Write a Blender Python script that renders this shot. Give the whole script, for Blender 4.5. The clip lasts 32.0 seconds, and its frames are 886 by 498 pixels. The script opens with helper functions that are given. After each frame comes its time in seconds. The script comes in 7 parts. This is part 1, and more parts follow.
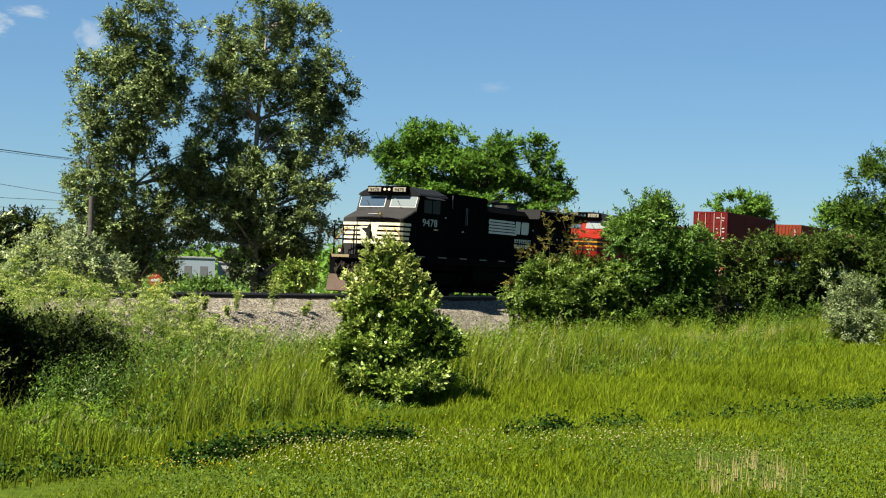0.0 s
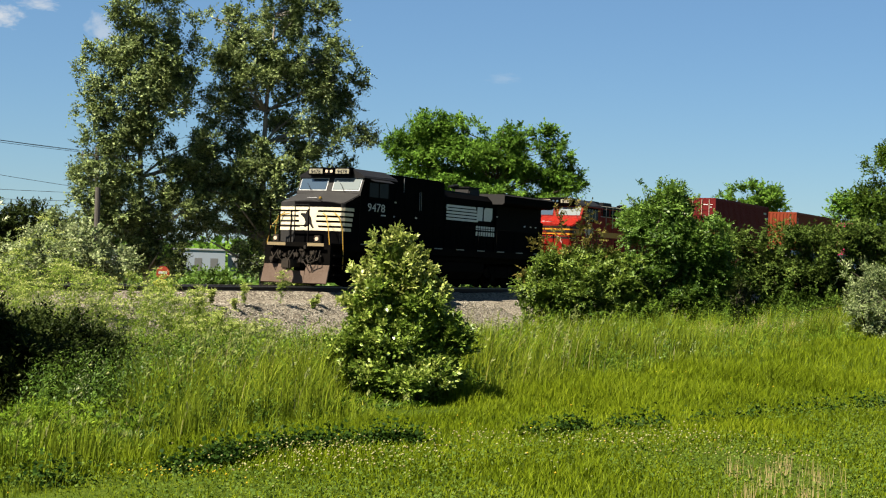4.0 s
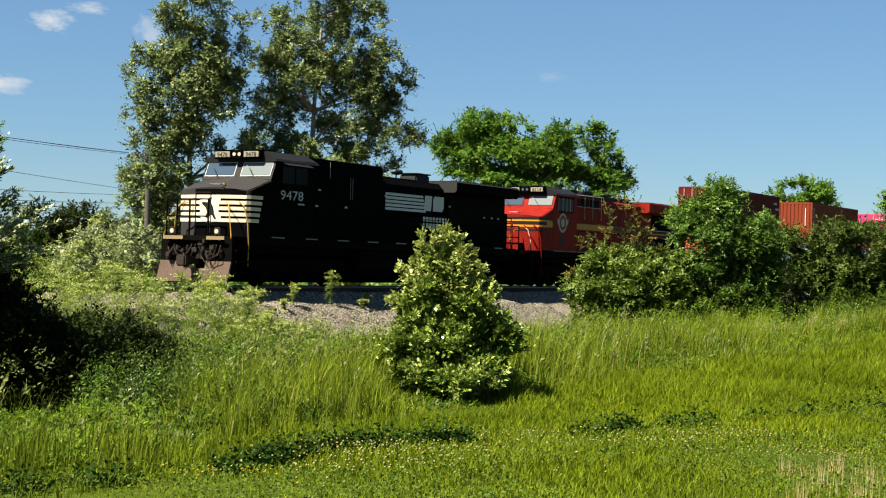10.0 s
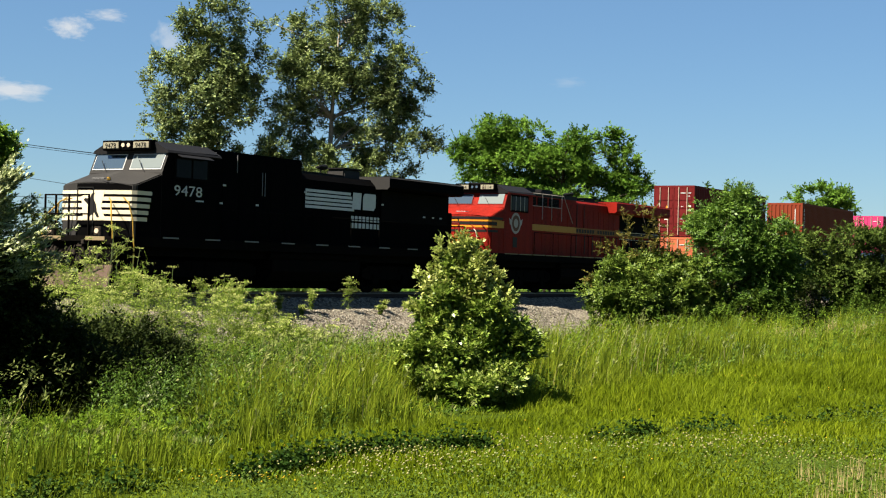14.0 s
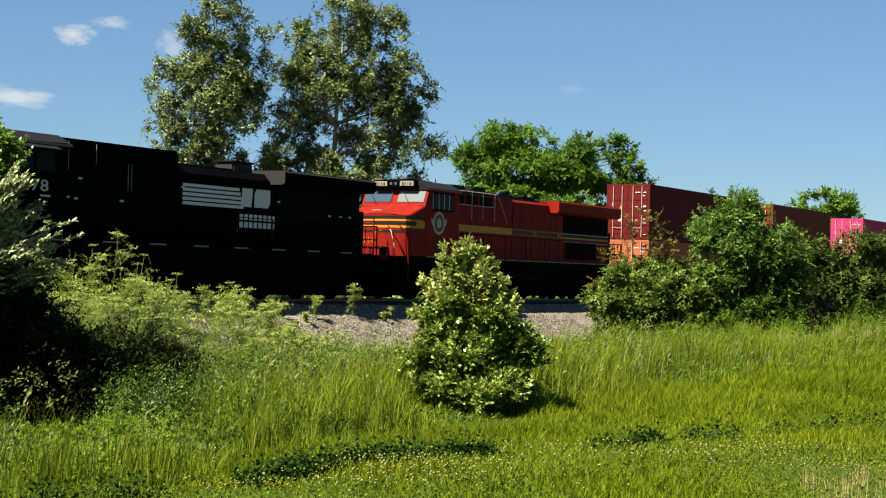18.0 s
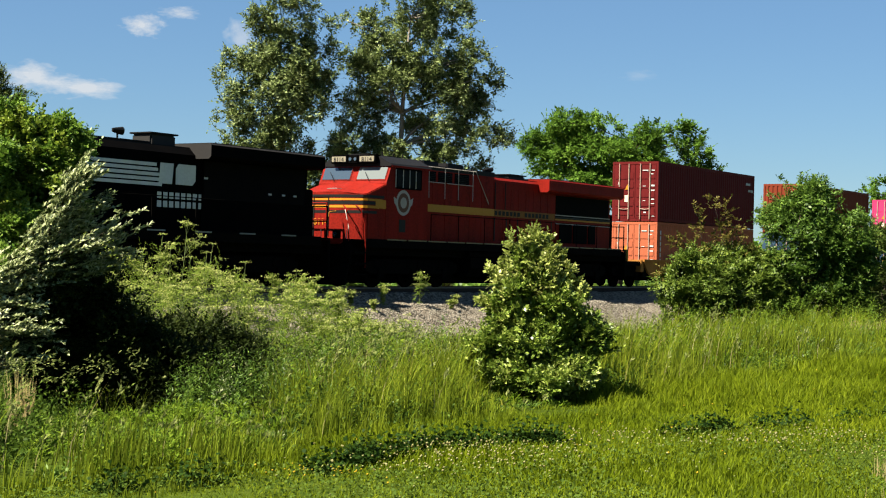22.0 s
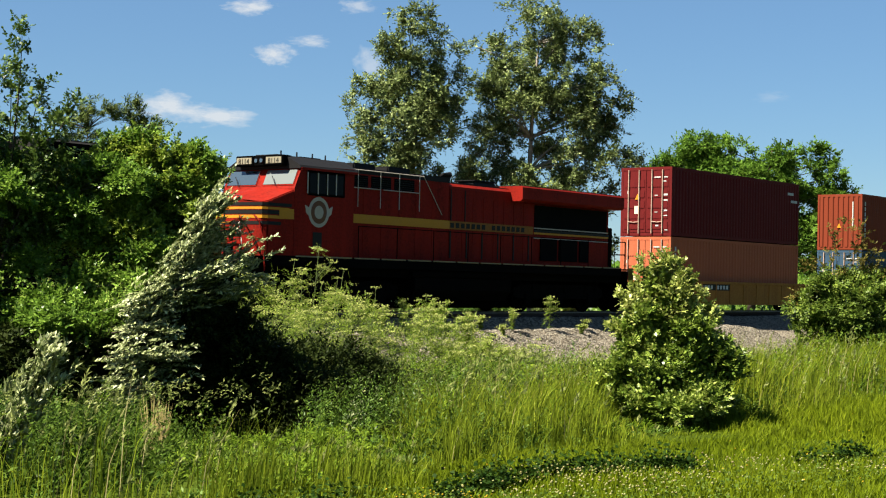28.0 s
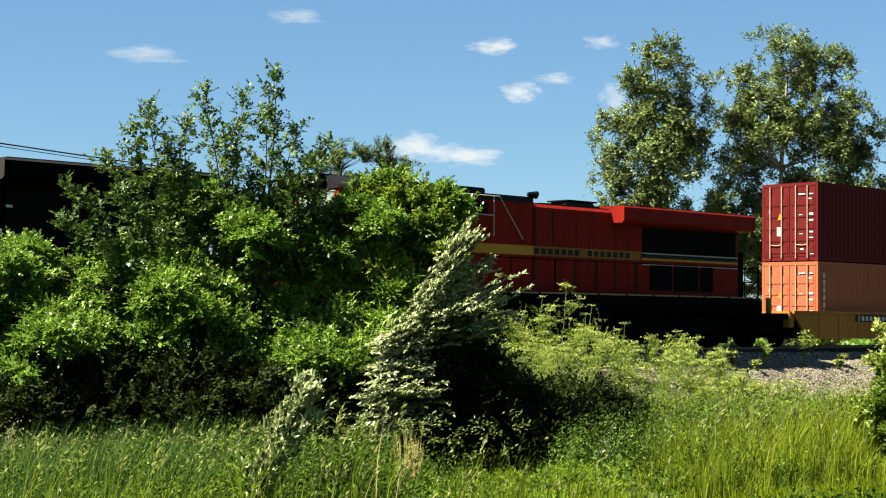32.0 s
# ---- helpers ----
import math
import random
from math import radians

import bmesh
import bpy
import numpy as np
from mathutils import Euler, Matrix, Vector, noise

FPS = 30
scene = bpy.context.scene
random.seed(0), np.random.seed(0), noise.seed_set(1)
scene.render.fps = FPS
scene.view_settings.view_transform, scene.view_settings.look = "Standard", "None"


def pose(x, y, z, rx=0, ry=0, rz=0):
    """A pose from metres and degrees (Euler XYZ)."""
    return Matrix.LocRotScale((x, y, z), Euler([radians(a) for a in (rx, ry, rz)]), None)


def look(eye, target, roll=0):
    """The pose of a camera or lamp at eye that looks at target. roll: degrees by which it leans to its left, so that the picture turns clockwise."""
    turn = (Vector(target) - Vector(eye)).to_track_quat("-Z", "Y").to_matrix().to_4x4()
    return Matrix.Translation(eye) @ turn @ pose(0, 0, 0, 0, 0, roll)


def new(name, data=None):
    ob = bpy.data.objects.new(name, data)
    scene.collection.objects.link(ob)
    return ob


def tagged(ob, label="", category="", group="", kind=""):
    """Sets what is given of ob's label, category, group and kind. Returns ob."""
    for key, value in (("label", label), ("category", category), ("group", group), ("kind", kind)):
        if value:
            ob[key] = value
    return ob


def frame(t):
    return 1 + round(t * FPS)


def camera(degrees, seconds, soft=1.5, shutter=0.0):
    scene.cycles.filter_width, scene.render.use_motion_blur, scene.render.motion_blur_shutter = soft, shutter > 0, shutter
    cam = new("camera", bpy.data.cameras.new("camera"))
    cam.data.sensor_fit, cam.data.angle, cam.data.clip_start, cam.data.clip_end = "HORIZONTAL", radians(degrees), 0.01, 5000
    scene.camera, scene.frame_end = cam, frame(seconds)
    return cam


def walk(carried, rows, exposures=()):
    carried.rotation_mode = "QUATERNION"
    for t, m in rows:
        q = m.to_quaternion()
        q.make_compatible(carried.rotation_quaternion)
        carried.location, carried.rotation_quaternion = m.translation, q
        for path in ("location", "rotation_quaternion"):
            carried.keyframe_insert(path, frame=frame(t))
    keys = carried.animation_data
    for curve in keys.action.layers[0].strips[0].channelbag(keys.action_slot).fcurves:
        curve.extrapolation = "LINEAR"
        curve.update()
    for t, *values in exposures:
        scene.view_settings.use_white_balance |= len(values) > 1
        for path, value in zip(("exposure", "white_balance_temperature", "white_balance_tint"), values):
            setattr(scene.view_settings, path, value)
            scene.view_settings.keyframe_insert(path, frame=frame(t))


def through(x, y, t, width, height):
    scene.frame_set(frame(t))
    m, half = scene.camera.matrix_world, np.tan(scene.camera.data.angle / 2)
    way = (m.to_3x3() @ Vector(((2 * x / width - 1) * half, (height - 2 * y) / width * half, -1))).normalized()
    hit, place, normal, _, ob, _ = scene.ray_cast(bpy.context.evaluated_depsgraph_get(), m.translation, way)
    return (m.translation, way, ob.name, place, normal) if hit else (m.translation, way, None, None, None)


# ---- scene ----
cam = camera(31.76, 32.0, 1.12)

# The camera stands on one spot and pans after the train.
PATH = [
    (0, -0.00, -0.90, 1.75, 90.388, -1.908, -0.192),
    (0.5, 0.00, 0.00, 1.75, 90.182, -1.937, 0.031),
    (1, 0.00, 0.00, 1.75, 90.005, -2.020, -0.000),
    (1.5, 0.00, 0.00, 1.75, 89.983, -2.289, -0.343),
    (2, 0.00, 0.00, 1.75, 90.075, -2.282, 0.012),
    (2.5, 0.00, 0.00, 1.75, 90.107, -2.188, 0.126),
    (3, 0.00, 0.00, 1.75, 90.081, -1.959, 0.190),
    (3.5, 0.00, 0.00, 1.75, 90.062, -1.811, 0.260),
    (5.5, 0.00, 0.00, 1.75, 90.295, -1.739, -0.056),
    (6, 0.00, 0.00, 1.75, 90.517, -1.751, 0.089),
    (6.5, 0.00, 0.00, 1.75, 90.610, -1.624, 0.199),
    (7, 0.00, 0.00, 1.75, 90.697, -1.519, 0.423),
    (7.5, 0.00, 0.00, 1.75, 90.692, -1.498, 0.870),
    (8, 0.00, 0.00, 1.75, 90.505, -1.299, 1.551),
    (8.5, 0.00, 0.00, 1.75, 89.940, -1.267, 2.126),
    (9, 0.00, 0.00, 1.75, 89.945, -1.406, 2.221),
    (9.5, 0.00, 0.00, 1.75, 89.930, -1.344, 2.127),
    (10, 0.00, 0.00, 1.75, 89.989, -1.348, 1.974),
    (10.5, 0.00, 0.00, 1.75, 90.012, -1.308, 1.996),
    (11, 0.00, 0.00, 1.75, 90.054, -1.228, 2.237),
    (11.5, 0.00, 0.00, 1.75, 90.010, -1.278, 2.477),
    (12, 0.00, 0.00, 1.75, 89.990, -1.251, 2.669),
    (12.5, 0.00, 0.00, 1.75, 90.015, -1.257, 2.685),
    (13, 0.00, 0.00, 1.75, 90.169, -1.383, 2.668),
    (13.5, 0.00, 0.00, 1.75, 90.177, -1.270, 2.617),
    (15.5, 0.00, 0.00, 1.75, 90.331, -1.262, 2.650),
    (16, 0.00, 0.00, 1.75, 90.460, -1.267, 2.587),
    (16.5, 0.00, 0.00, 1.75, 90.696, -1.292, 2.485),
    (17, 0.00, 0.00, 1.75, 90.600, -1.240, 2.403),
    (17.5, 0.00, 0.00, 1.75, 90.516, -1.255, 2.410),
    (18, 0.00, 0.00, 1.75, 90.437, -1.225, 2.780),
    (18.5, 0.00, 0.00, 1.75, 90.355, -1.095, 3.424),
    (19, 0.00, 0.00, 1.75, 89.951, -1.005, 3.829),
    (19.5, 0.00, 0.00, 1.75, 89.927, -1.170, 4.085),
    (20, 0.00, 0.00, 1.75, 89.945, -1.463, 4.535),
    (20.5, 0.00, 0.00, 1.75, 89.840, -1.425, 5.156),
    (21, 0.00, 0.00, 1.75, 89.828, -1.252, 5.229),
    (21.5, 0.00, 0.00, 1.75, 89.957, -1.226, 5.183),
    (22, 0.00, 0.00, 1.75, 89.937, -1.041, 5.242),
    (22.5, 0.00, 0.00, 1.75, 89.930, -0.981, 5.492),
    (23, 0.00, 0.00, 1.75, 89.984, -0.893, 5.793),
    (23.5, 0.00, 0.00, 1.75, 90.135, -0.826, 6.025),
    (24, 0.00, 0.00, 1.75, 90.282, -0.967, 6.233),
    (24.5, 0.00, 0.00, 1.75, 90.229, -0.914, 6.393),
    (26.5, 0.00, 0.00, 1.75, 90.177, -1.027, 7.541),
    (27, 0.00, 0.00, 1.75, 90.210, -0.965, 8.396),
    (27.5, 0.00, 0.00, 1.75, 90.432, -0.970, 9.000),
    (28, 0.00, 0.00, 1.75, 90.773, -0.804, 9.999),
    (28.5, 0.00, 0.00, 1.75, 90.894, -0.824, 10.464),
    (29, 0.00, 0.00, 1.75, 90.978, -0.857, 10.858),
    (29.5, 0.00, 0.00, 1.75, 91.055, -0.915, 11.900),
    (30, 0.00, 0.00, 1.75, 91.322, -0.802, 12.841),
    (30.5, 0.00, 0.00, 1.75, 91.537, -0.748, 13.671),
    (31, 0.00, 0.00, 1.75, 91.623, -0.978, 14.924),
    (31.5, 0.00, 0.00, 1.75, 91.796, -0.566, 17.430),
    (32, 0.00, 0.00, 1.75, 92.035, -0.132, 19.107),
]
walk(cam, [(t, pose(*p)) for t, *p in PATH], [(0, 2.05, 6250, 7), (0.8, 2.03, 6420, 9), (3, 2.03, 6500, 10), (6, 2.05, 6500, 10), (13, 2.09, 6500, 10), (27, 2.09, 6500, 10), (28.2, 2.17, 6520, 9), (29, 2.28, 6580, 7), (30, 2.33, 6640, 6), (32, 2.38, 6690, 5)])

# ---- light: afternoon sun from behind and to the side of the camera, clear sky ----
SUN_EL, SUN_DIR = radians(55), Vector((-0.80, -0.60, 0)).normalized()
world = bpy.data.worlds.new("sky")
scene.world = world
world.use_nodes = True
wn = world.node_tree.nodes
sky = wn.new("ShaderNodeTexSky")
sky.sky_type, sky.sun_disc = "NISHITA", False
sky.sun_elevation, sky.sun_rotation = SUN_EL, math.atan2(SUN_DIR.x, SUN_DIR.y)
sky.air_density, sky.dust_density, sky.ozone_density, sky.altitude = 1.0, 0.0, 2.0, 500
tone = wn.new("ShaderNodeMix")
tone.data_type, tone.blend_type = "RGBA", "MULTIPLY"
tone.inputs[0].default_value = 1.0
tone.inputs[7].default_value = (0.67, 0.90, 1.07, 1)
world.node_tree.links.new(sky.outputs[0], tone.inputs[6])
haze = wn.new("ShaderNodeMix")      # thin even haze in the air
haze.data_type = "RGBA"
haze.inputs[0].default_value = 0.3
haze.inputs[7].default_value = (2.40, 4.25, 7.2, 1)
world.node_tree.links.new(tone.outputs[2], haze.inputs[6])
world.node_tree.links.new(haze.outputs[2], wn["Background"].inputs[0])
wn["Background"].inputs[1].default_value = 0.0230
sun = new("sun", bpy.data.lights.new("sun", "SUN"))
sun.data.energy, sun.data.angle, sun.data.color = 5.0, radians(0.53), (1.0, 0.91, 0.76)
sun.matrix_world = look((0, 0, 60), Vector((0, 0, 60)) - SUN_DIR * math.cos(SUN_EL) - Vector((0, 0, math.sin(SUN_EL))))

# ---- the plan: a straight track with a slight grade ----
THETA, DIST, EYE_Z = radians(62.237), 33.247, 1.75
RAIL_Z, GRADE = EYE_Z - 1.012, -0.01034
AX = Vector((math.cos(THETA), math.sin(THETA), 0))      # along the track, away from the train's head
NX = Vector((math.sin(THETA), -math.cos(THETA), 0))     # from the track towards the meadow
TRACK = Matrix.Translation(-NX * DIST + Vector((0, 0, RAIL_Z))) @ Matrix.Rotation(THETA, 4, "Z") @ Matrix.Rotation(-math.atan(GRADE), 4, "Y")
S4, S3, S2, S1, S0 = -5.7451e-06, 4.4614e-04, -2.17536e-02, -1.285521, 56.4376


def run(t):
    """Where the train's datum stands along the track at t seconds."""
    return (((S4 * t + S3) * t + S2) * t + S1) * t + S0


def rail_z(u):
    return RAIL_Z + GRADE * np.clip(u, -60, 160)


def ground_z(x, y):
    """Height of the ground: a meadow that falls to the foot of the embankment, flat beyond."""
    x, y = np.asarray(x, float), np.asarray(y, float)
    u, v = x * AX.x + y * AX.y, DIST + x * NX.x + y * NX.y
    near, far = rail_z(u) - 1.95, rail_z(u) - 1.35
    k = np.clip((v - 6) / 18, 0, 1) ** 1.5
    return np.where(v > 0, near * (1 - k), far - np.clip((-v - 30) * 0.0165, 0, 6.5))


def plan(u, v):
    """World x, y of a place given along the track and across it (v grows towards the meadow)."""
    return u * AX.x + (v - DIST) * NX.x, u * AX.y + (v - DIST) * NX.y


# ---- materials ----
def material(name, rough=0.8, metal=0.0):
    m = bpy.data.materials.new(name)
    m.use_nodes = True
    b = m.node_tree.nodes["Principled BSDF"]
    b.inputs["Roughness"].default_value, b.inputs["Metallic"].default_value = rough, metal
    return m, m.node_tree.nodes, m.node_tree.links, b


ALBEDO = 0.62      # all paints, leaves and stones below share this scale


def ramp(nodes, stops):
    r = nodes.new("ShaderNodeValToRGB")
    while len(r.color_ramp.elements) < len(stops):
        r.color_ramp.elements.new(0.5)
    for e, (p, c) in zip(r.color_ramp.elements, stops):
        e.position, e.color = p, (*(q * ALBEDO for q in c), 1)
    return r


def noise_node(nodes, links, scale, detail=4, space="Object", rough=0.6):
    tc, n = nodes.new("ShaderNodeTexCoord"), nodes.new("ShaderNodeTexNoise")
    n.inputs["Scale"].default_value, n.inputs["Detail"].default_value, n.inputs["Roughness"].default_value = scale, detail, rough
    links.new(tc.outputs[space], n.inputs["Vector"])
    return n


def paint(name, color, rough=0.5, metal=0.0, dirt=(0.10, 0.08, 0.06), amount=0.45, scale=1.2, bump=0.15, fine=14.0, spec=0.08, streak=False):
    """Painted or bare metal and the like: a colour with stains at two scales and a fine relief."""
    m, nodes, links, b = material(name, rough, metal)
    big, small = noise_node(nodes, links, scale), noise_node(nodes, links, fine, 6)
    if streak:      # rain and soot streaks run down the sides
        mp = nodes.new("ShaderNodeMapping")
        mp.inputs["Scale"].default_value = (2.6, 2.6, 0.35)
        links.new(big.inputs["Vector"].links[0].from_socket, mp.inputs[0])
        links.new(mp.outputs[0], big.inputs["Vector"])
    mul = nodes.new("ShaderNodeMath")
    mul.operation = "MULTIPLY"
    links.new(big.outputs[0], mul.inputs[0])
    links.new(small.outputs[0], mul.inputs[1])
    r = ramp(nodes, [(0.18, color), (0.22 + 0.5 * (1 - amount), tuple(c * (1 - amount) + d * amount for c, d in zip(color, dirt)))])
    links.new(mul.outputs[0], r.inputs[0])
    links.new(r.outputs[0], b.inputs["Base Color"])
    rr = nodes.new("ShaderNodeMapRange")
    rr.inputs[3].default_value, rr.inputs[4].default_value = max(0.05, rough - 0.12), min(1, rough + 0.2)
    links.new(small.outputs[0], rr.inputs[0])
    links.new(rr.outputs[0], b.inputs["Roughness"])
    b.inputs["Specular IOR Level"].default_value = spec
    if bump:
        bp = nodes.new("ShaderNodeBump")
        bp.inputs["Strength"].default_value, bp.inputs["Distance"].default_value = bump, 0.02
        links.new(small.outputs[0], bp.inputs["Height"])
        links.new(bp.outputs[0], b.inputs["Normal"])
    return m


def leafy(name, stops, through=0.35, rough=0.45, patch=0.6, gloss=0.03):
    """Leaves and blades: colour by island and by patches, partly lit through."""
    m, nodes, links, b = material(name, rough)
    geo = nodes.new("ShaderNodeNewGeometry")
    n = noise_node(nodes, links, patch, 2)
    mix = nodes.new("ShaderNodeMath")
    mix.operation = "MULTIPLY_ADD"
    mix.inputs[1].default_value = 0.62
    links.new(geo.outputs["Random Per Island"], mix.inputs[0])
    sc = nodes.new("ShaderNodeMath")
    sc.operation = "MULTIPLY_ADD"
    sc.inputs[1].default_value, sc.inputs[2].default_value = 0.9, -0.26
    links.new(n.outputs[0], sc.inputs[0])
    links.new(sc.outputs[0], mix.inputs[2])
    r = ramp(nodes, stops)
    links.new(mix.outputs[0], r.inputs[0])
    links.new(r.outputs[0], b.inputs["Base Color"])
    b.inputs["Specular IOR Level"].default_value = gloss
    t = nodes.new("ShaderNodeBsdfTranslucent")
    links.new(r.outputs[0], t.inputs[0])
    ms = nodes.new("ShaderNodeMixShader")
    ms.inputs[0].default_value = through
    links.new(b.outputs[0], ms.inputs[1])
    links.new(t.outputs[0], ms.inputs[2])
    links.new(ms.outputs[0], nodes["Material Output"].inputs[0])
    return m


M_black = paint("black_engine_paint", (0.0022, 0.0022, 0.0024), 0.7, dirt=(0.0070, 0.0060, 0.0050), amount=0.4, spec=0.008)
M_under = paint("grimy_black_steel", (0.003, 0.0028, 0.0026), 0.85, dirt=(0.010, 0.008, 0.006), amount=0.5, spec=0.015)
M_red = paint("red_engine_paint", (0.26, 0.017, 0.011), 0.42, dirt=(0.05, 0.007, 0.005), amount=0.62, scale=0.8, spec=0.015, streak=True)
M_gold = paint("yellow_stripe_paint", (0.5440, 0.2448, 0.0204), 0.4, amount=0.2)
M_oldgold = paint("dull_yellow_band_paint", (0.30, 0.12, 0.016), 0.5, dirt=(0.10, 0.03, 0.01), amount=0.5, streak=True)
# lighter copy of the underframe steel for the sunlit front, with dust on it
M_pilot_lit = paint("sunlit_dusty_pilot_steel", (0.03, 0.026, 0.022), 0.75, dirt=(0.06, 0.045, 0.03), amount=0.6, scale=4, spec=0.05)
M_white = paint("cream_stripe_paint", (0.78, 0.68, 0.48), 0.5, dirt=(0.3, 0.25, 0.17), amount=0.3)
M_roof = paint("dusty_dark_roof_paint", (0.0113, 0.0113, 0.0123), 0.6, dirt=(0.0227, 0.0208, 0.0189), amount=0.5)
# paler copy of the black paint for faces in the sun, with some dust
M_black_sun = paint("dusty_sunlit_black", (0.030, 0.029, 0.028), 0.7, dirt=(0.055, 0.05, 0.045), amount=0.5)
M_grille = paint("dark_grille_steel", (0.004, 0.004, 0.004), 0.8, amount=0.1, spec=0.02)
M_plow = paint("rusty_plow_steel", (0.115, 0.082, 0.062), 0.8, dirt=(0.06, 0.035, 0.022), amount=0.6)
M_yellow = paint("worn_yellow_rail_paint", (0.4216, 0.2584, 0.0408), 0.5, amount=0.35)
M_grey = paint("grey_steel", (0.2176, 0.2176, 0.2176), 0.45, 0.4, amount=0.3)
M_maroon = paint("maroon_container_steel", (0.135, 0.016, 0.016), 0.5, dirt=(0.05, 0.010, 0.010), amount=0.5, spec=0.02, streak=True)
M_orange = paint("orange_container_steel", (0.46, 0.132, 0.066), 0.5, dirt=(0.25, 0.055, 0.026), amount=0.4, spec=0.02, streak=True)
M_brick = paint("rust_red_container_steel", (0.205, 0.042, 0.021), 0.5, dirt=(0.1275, 0.0357, 0.0153), amount=0.4, spec=0.02, streak=True)
M_pink = paint("magenta_container_steel", (0.5100, 0.0476, 0.1496), 0.5, dirt=(0.3400, 0.0544, 0.1088), amount=0.3, spec=0.02)
M_blue = paint("blue_grey_container_steel", (0.0408, 0.0816, 0.1306), 0.5, dirt=(0.0816, 0.0898, 0.1020), amount=0.4, spec=0.02)
M_rod = paint("pale_lock_bar_paint", (0.50, 0.36, 0.28), 0.5, dirt=(0.2, 0.1, 0.07), amount=0.35)
M_well = paint("faded_yellow_well_steel", (0.42, 0.19, 0.045), 0.6, dirt=(0.20, 0.05, 0.02), amount=0.55, spec=0.02, streak=True)
M_deck = paint("worn_tan_deck_edge", (0.26, 0.20, 0.11), 0.6, amount=0.4)
M_seal = paint("pale_grey_emblem", (0.50, 0.44, 0.38), 0.6, amount=0.3, bump=0)
M_sealmid = paint("brown_emblem_centre", (0.16, 0.07, 0.04), 0.6, amount=0.3, bump=0)
M_board = paint("cream_number_board", (0.2880, 0.2640, 0.1920), 0.5, amount=0.1, bump=0)
M_text = paint("white_lettering", (0.5850, 0.5850, 0.5625), 0.5, amount=0.15, bump=0)
M_flank = paint("dull_white_flank_lettering", (0.74, 0.74, 0.70), 0.6, amount=0.3, bump=0)
M_dark = paint("black_lettering", (0.0136, 0.0136, 0.0136), 0.5, amount=0.1, bump=0)
M_rail = paint("rail_steel", (0.06, 0.04, 0.03), 0.7, 0.1, amount=0.5)
M_shine = paint("polished_rail_head", (0.16, 0.14, 0.13), 0.4, 0.7, amount=0.2, bump=0)
M_tie = paint("creosoted_timber", (0.0476, 0.0340, 0.0238), 0.9, dirt=(0.0816, 0.0612, 0.0476), amount=0.5, bump=0.5)
M_bark = paint("grey_brown_bark", (0.0816, 0.0653, 0.0490), 0.95, dirt=(0.0326, 0.0245, 0.0184), amount=0.6, scale=3, bump=0.8)
M_pale_bark = paint("pale_poplar_bark", (0.3150, 0.2850, 0.2325), 0.9, dirt=(0.1050, 0.0900, 0.0675), amount=0.6, scale=2, bump=0.6)
M_wood = paint("weathered_pole_wood", (0.1061, 0.0971, 0.0849), 0.9, dirt=(0.0490, 0.0416, 0.0371), amount=0.5, bump=0.5)
M_wire = paint("black_cable", (0.0136, 0.0136, 0.0150), 0.5, amount=0.1, bump=0)

M_umbel = leafy("greenish_white_umbels", [(0.1, (0.3119, 0.3746, 0.0906)), (0.9, (0.5953, 0.6380, 0.2176))], 0.3, 0.8)
M_yellow_bright = paint("bright_yellow_plastic", (0.5100, 0.4216, 0.0204), 0.5, amount=0.2)
M_signred = paint("faded_red_sign_sheet", (0.3740, 0.0612, 0.0340), 0.5, amount=0.25)
M_whitewall = paint("white_cladding", (0.4896, 0.4896, 0.4760), 0.7, amount=0.2, scale=0.3)
M_bluewall = paint("pale_blue_cladding", (0.3060, 0.3536, 0.4080), 0.7, amount=0.2, scale=0.3)
M_roofpale = paint("pale_metal_roof", (0.3400, 0.3400, 0.3400), 0.6, amount=0.3, scale=0.3)
M_feather = paint("brown_feathers", (0.0398, 0.0260, 0.0168), 0.9, amount=0.4, scale=20, fine=60)
M_wing = paint("pale_brown_feathers", (0.0972, 0.0748, 0.0561), 0.9, amount=0.5, scale=25, fine=80)

glass_m, gn, gl, gb = material("cab_window_glass", 0.08)
gb.inputs["Base Color"].default_value = (0.03, 0.045, 0.06, 1)
gb.inputs["Specular IOR Level"].default_value = 1.0
gb.inputs["Coat Weight"].default_value = 1.0
M_glass = glass_m
# near pane: reflected sky is partly put into the pale base colour
pane_m, pn, pl, pb = material("sky_toned_windscreen_glass", 0.12)
pb.inputs["Base Color"].default_value = (0.11, 0.125, 0.12, 1)
pb.inputs["Specular IOR Level"].default_value, pb.inputs["Coat Weight"].default_value = 0.6, 0.5
M_pane = pane_m
side_m, dn, dl, db = material("dark_side_window_glass", 0.15)
db.inputs["Base Color"].default_value = (0.003, 0.004, 0.005, 1)
db.inputs["Specular IOR Level"].default_value = 0.03
M_sideglass = side_m

lamp_m, ln, ll, lb = material("lit_lamp_lens", 0.2)
lb.inputs["Base Color"].default_value = (0.30, 0.22, 0.15, 1)
lb.inputs["Emission Color"].default_value, lb.inputs["Emission Strength"].default_value = (1, 0.78, 0.55, 1), 0.10
M_lamp = lamp_m

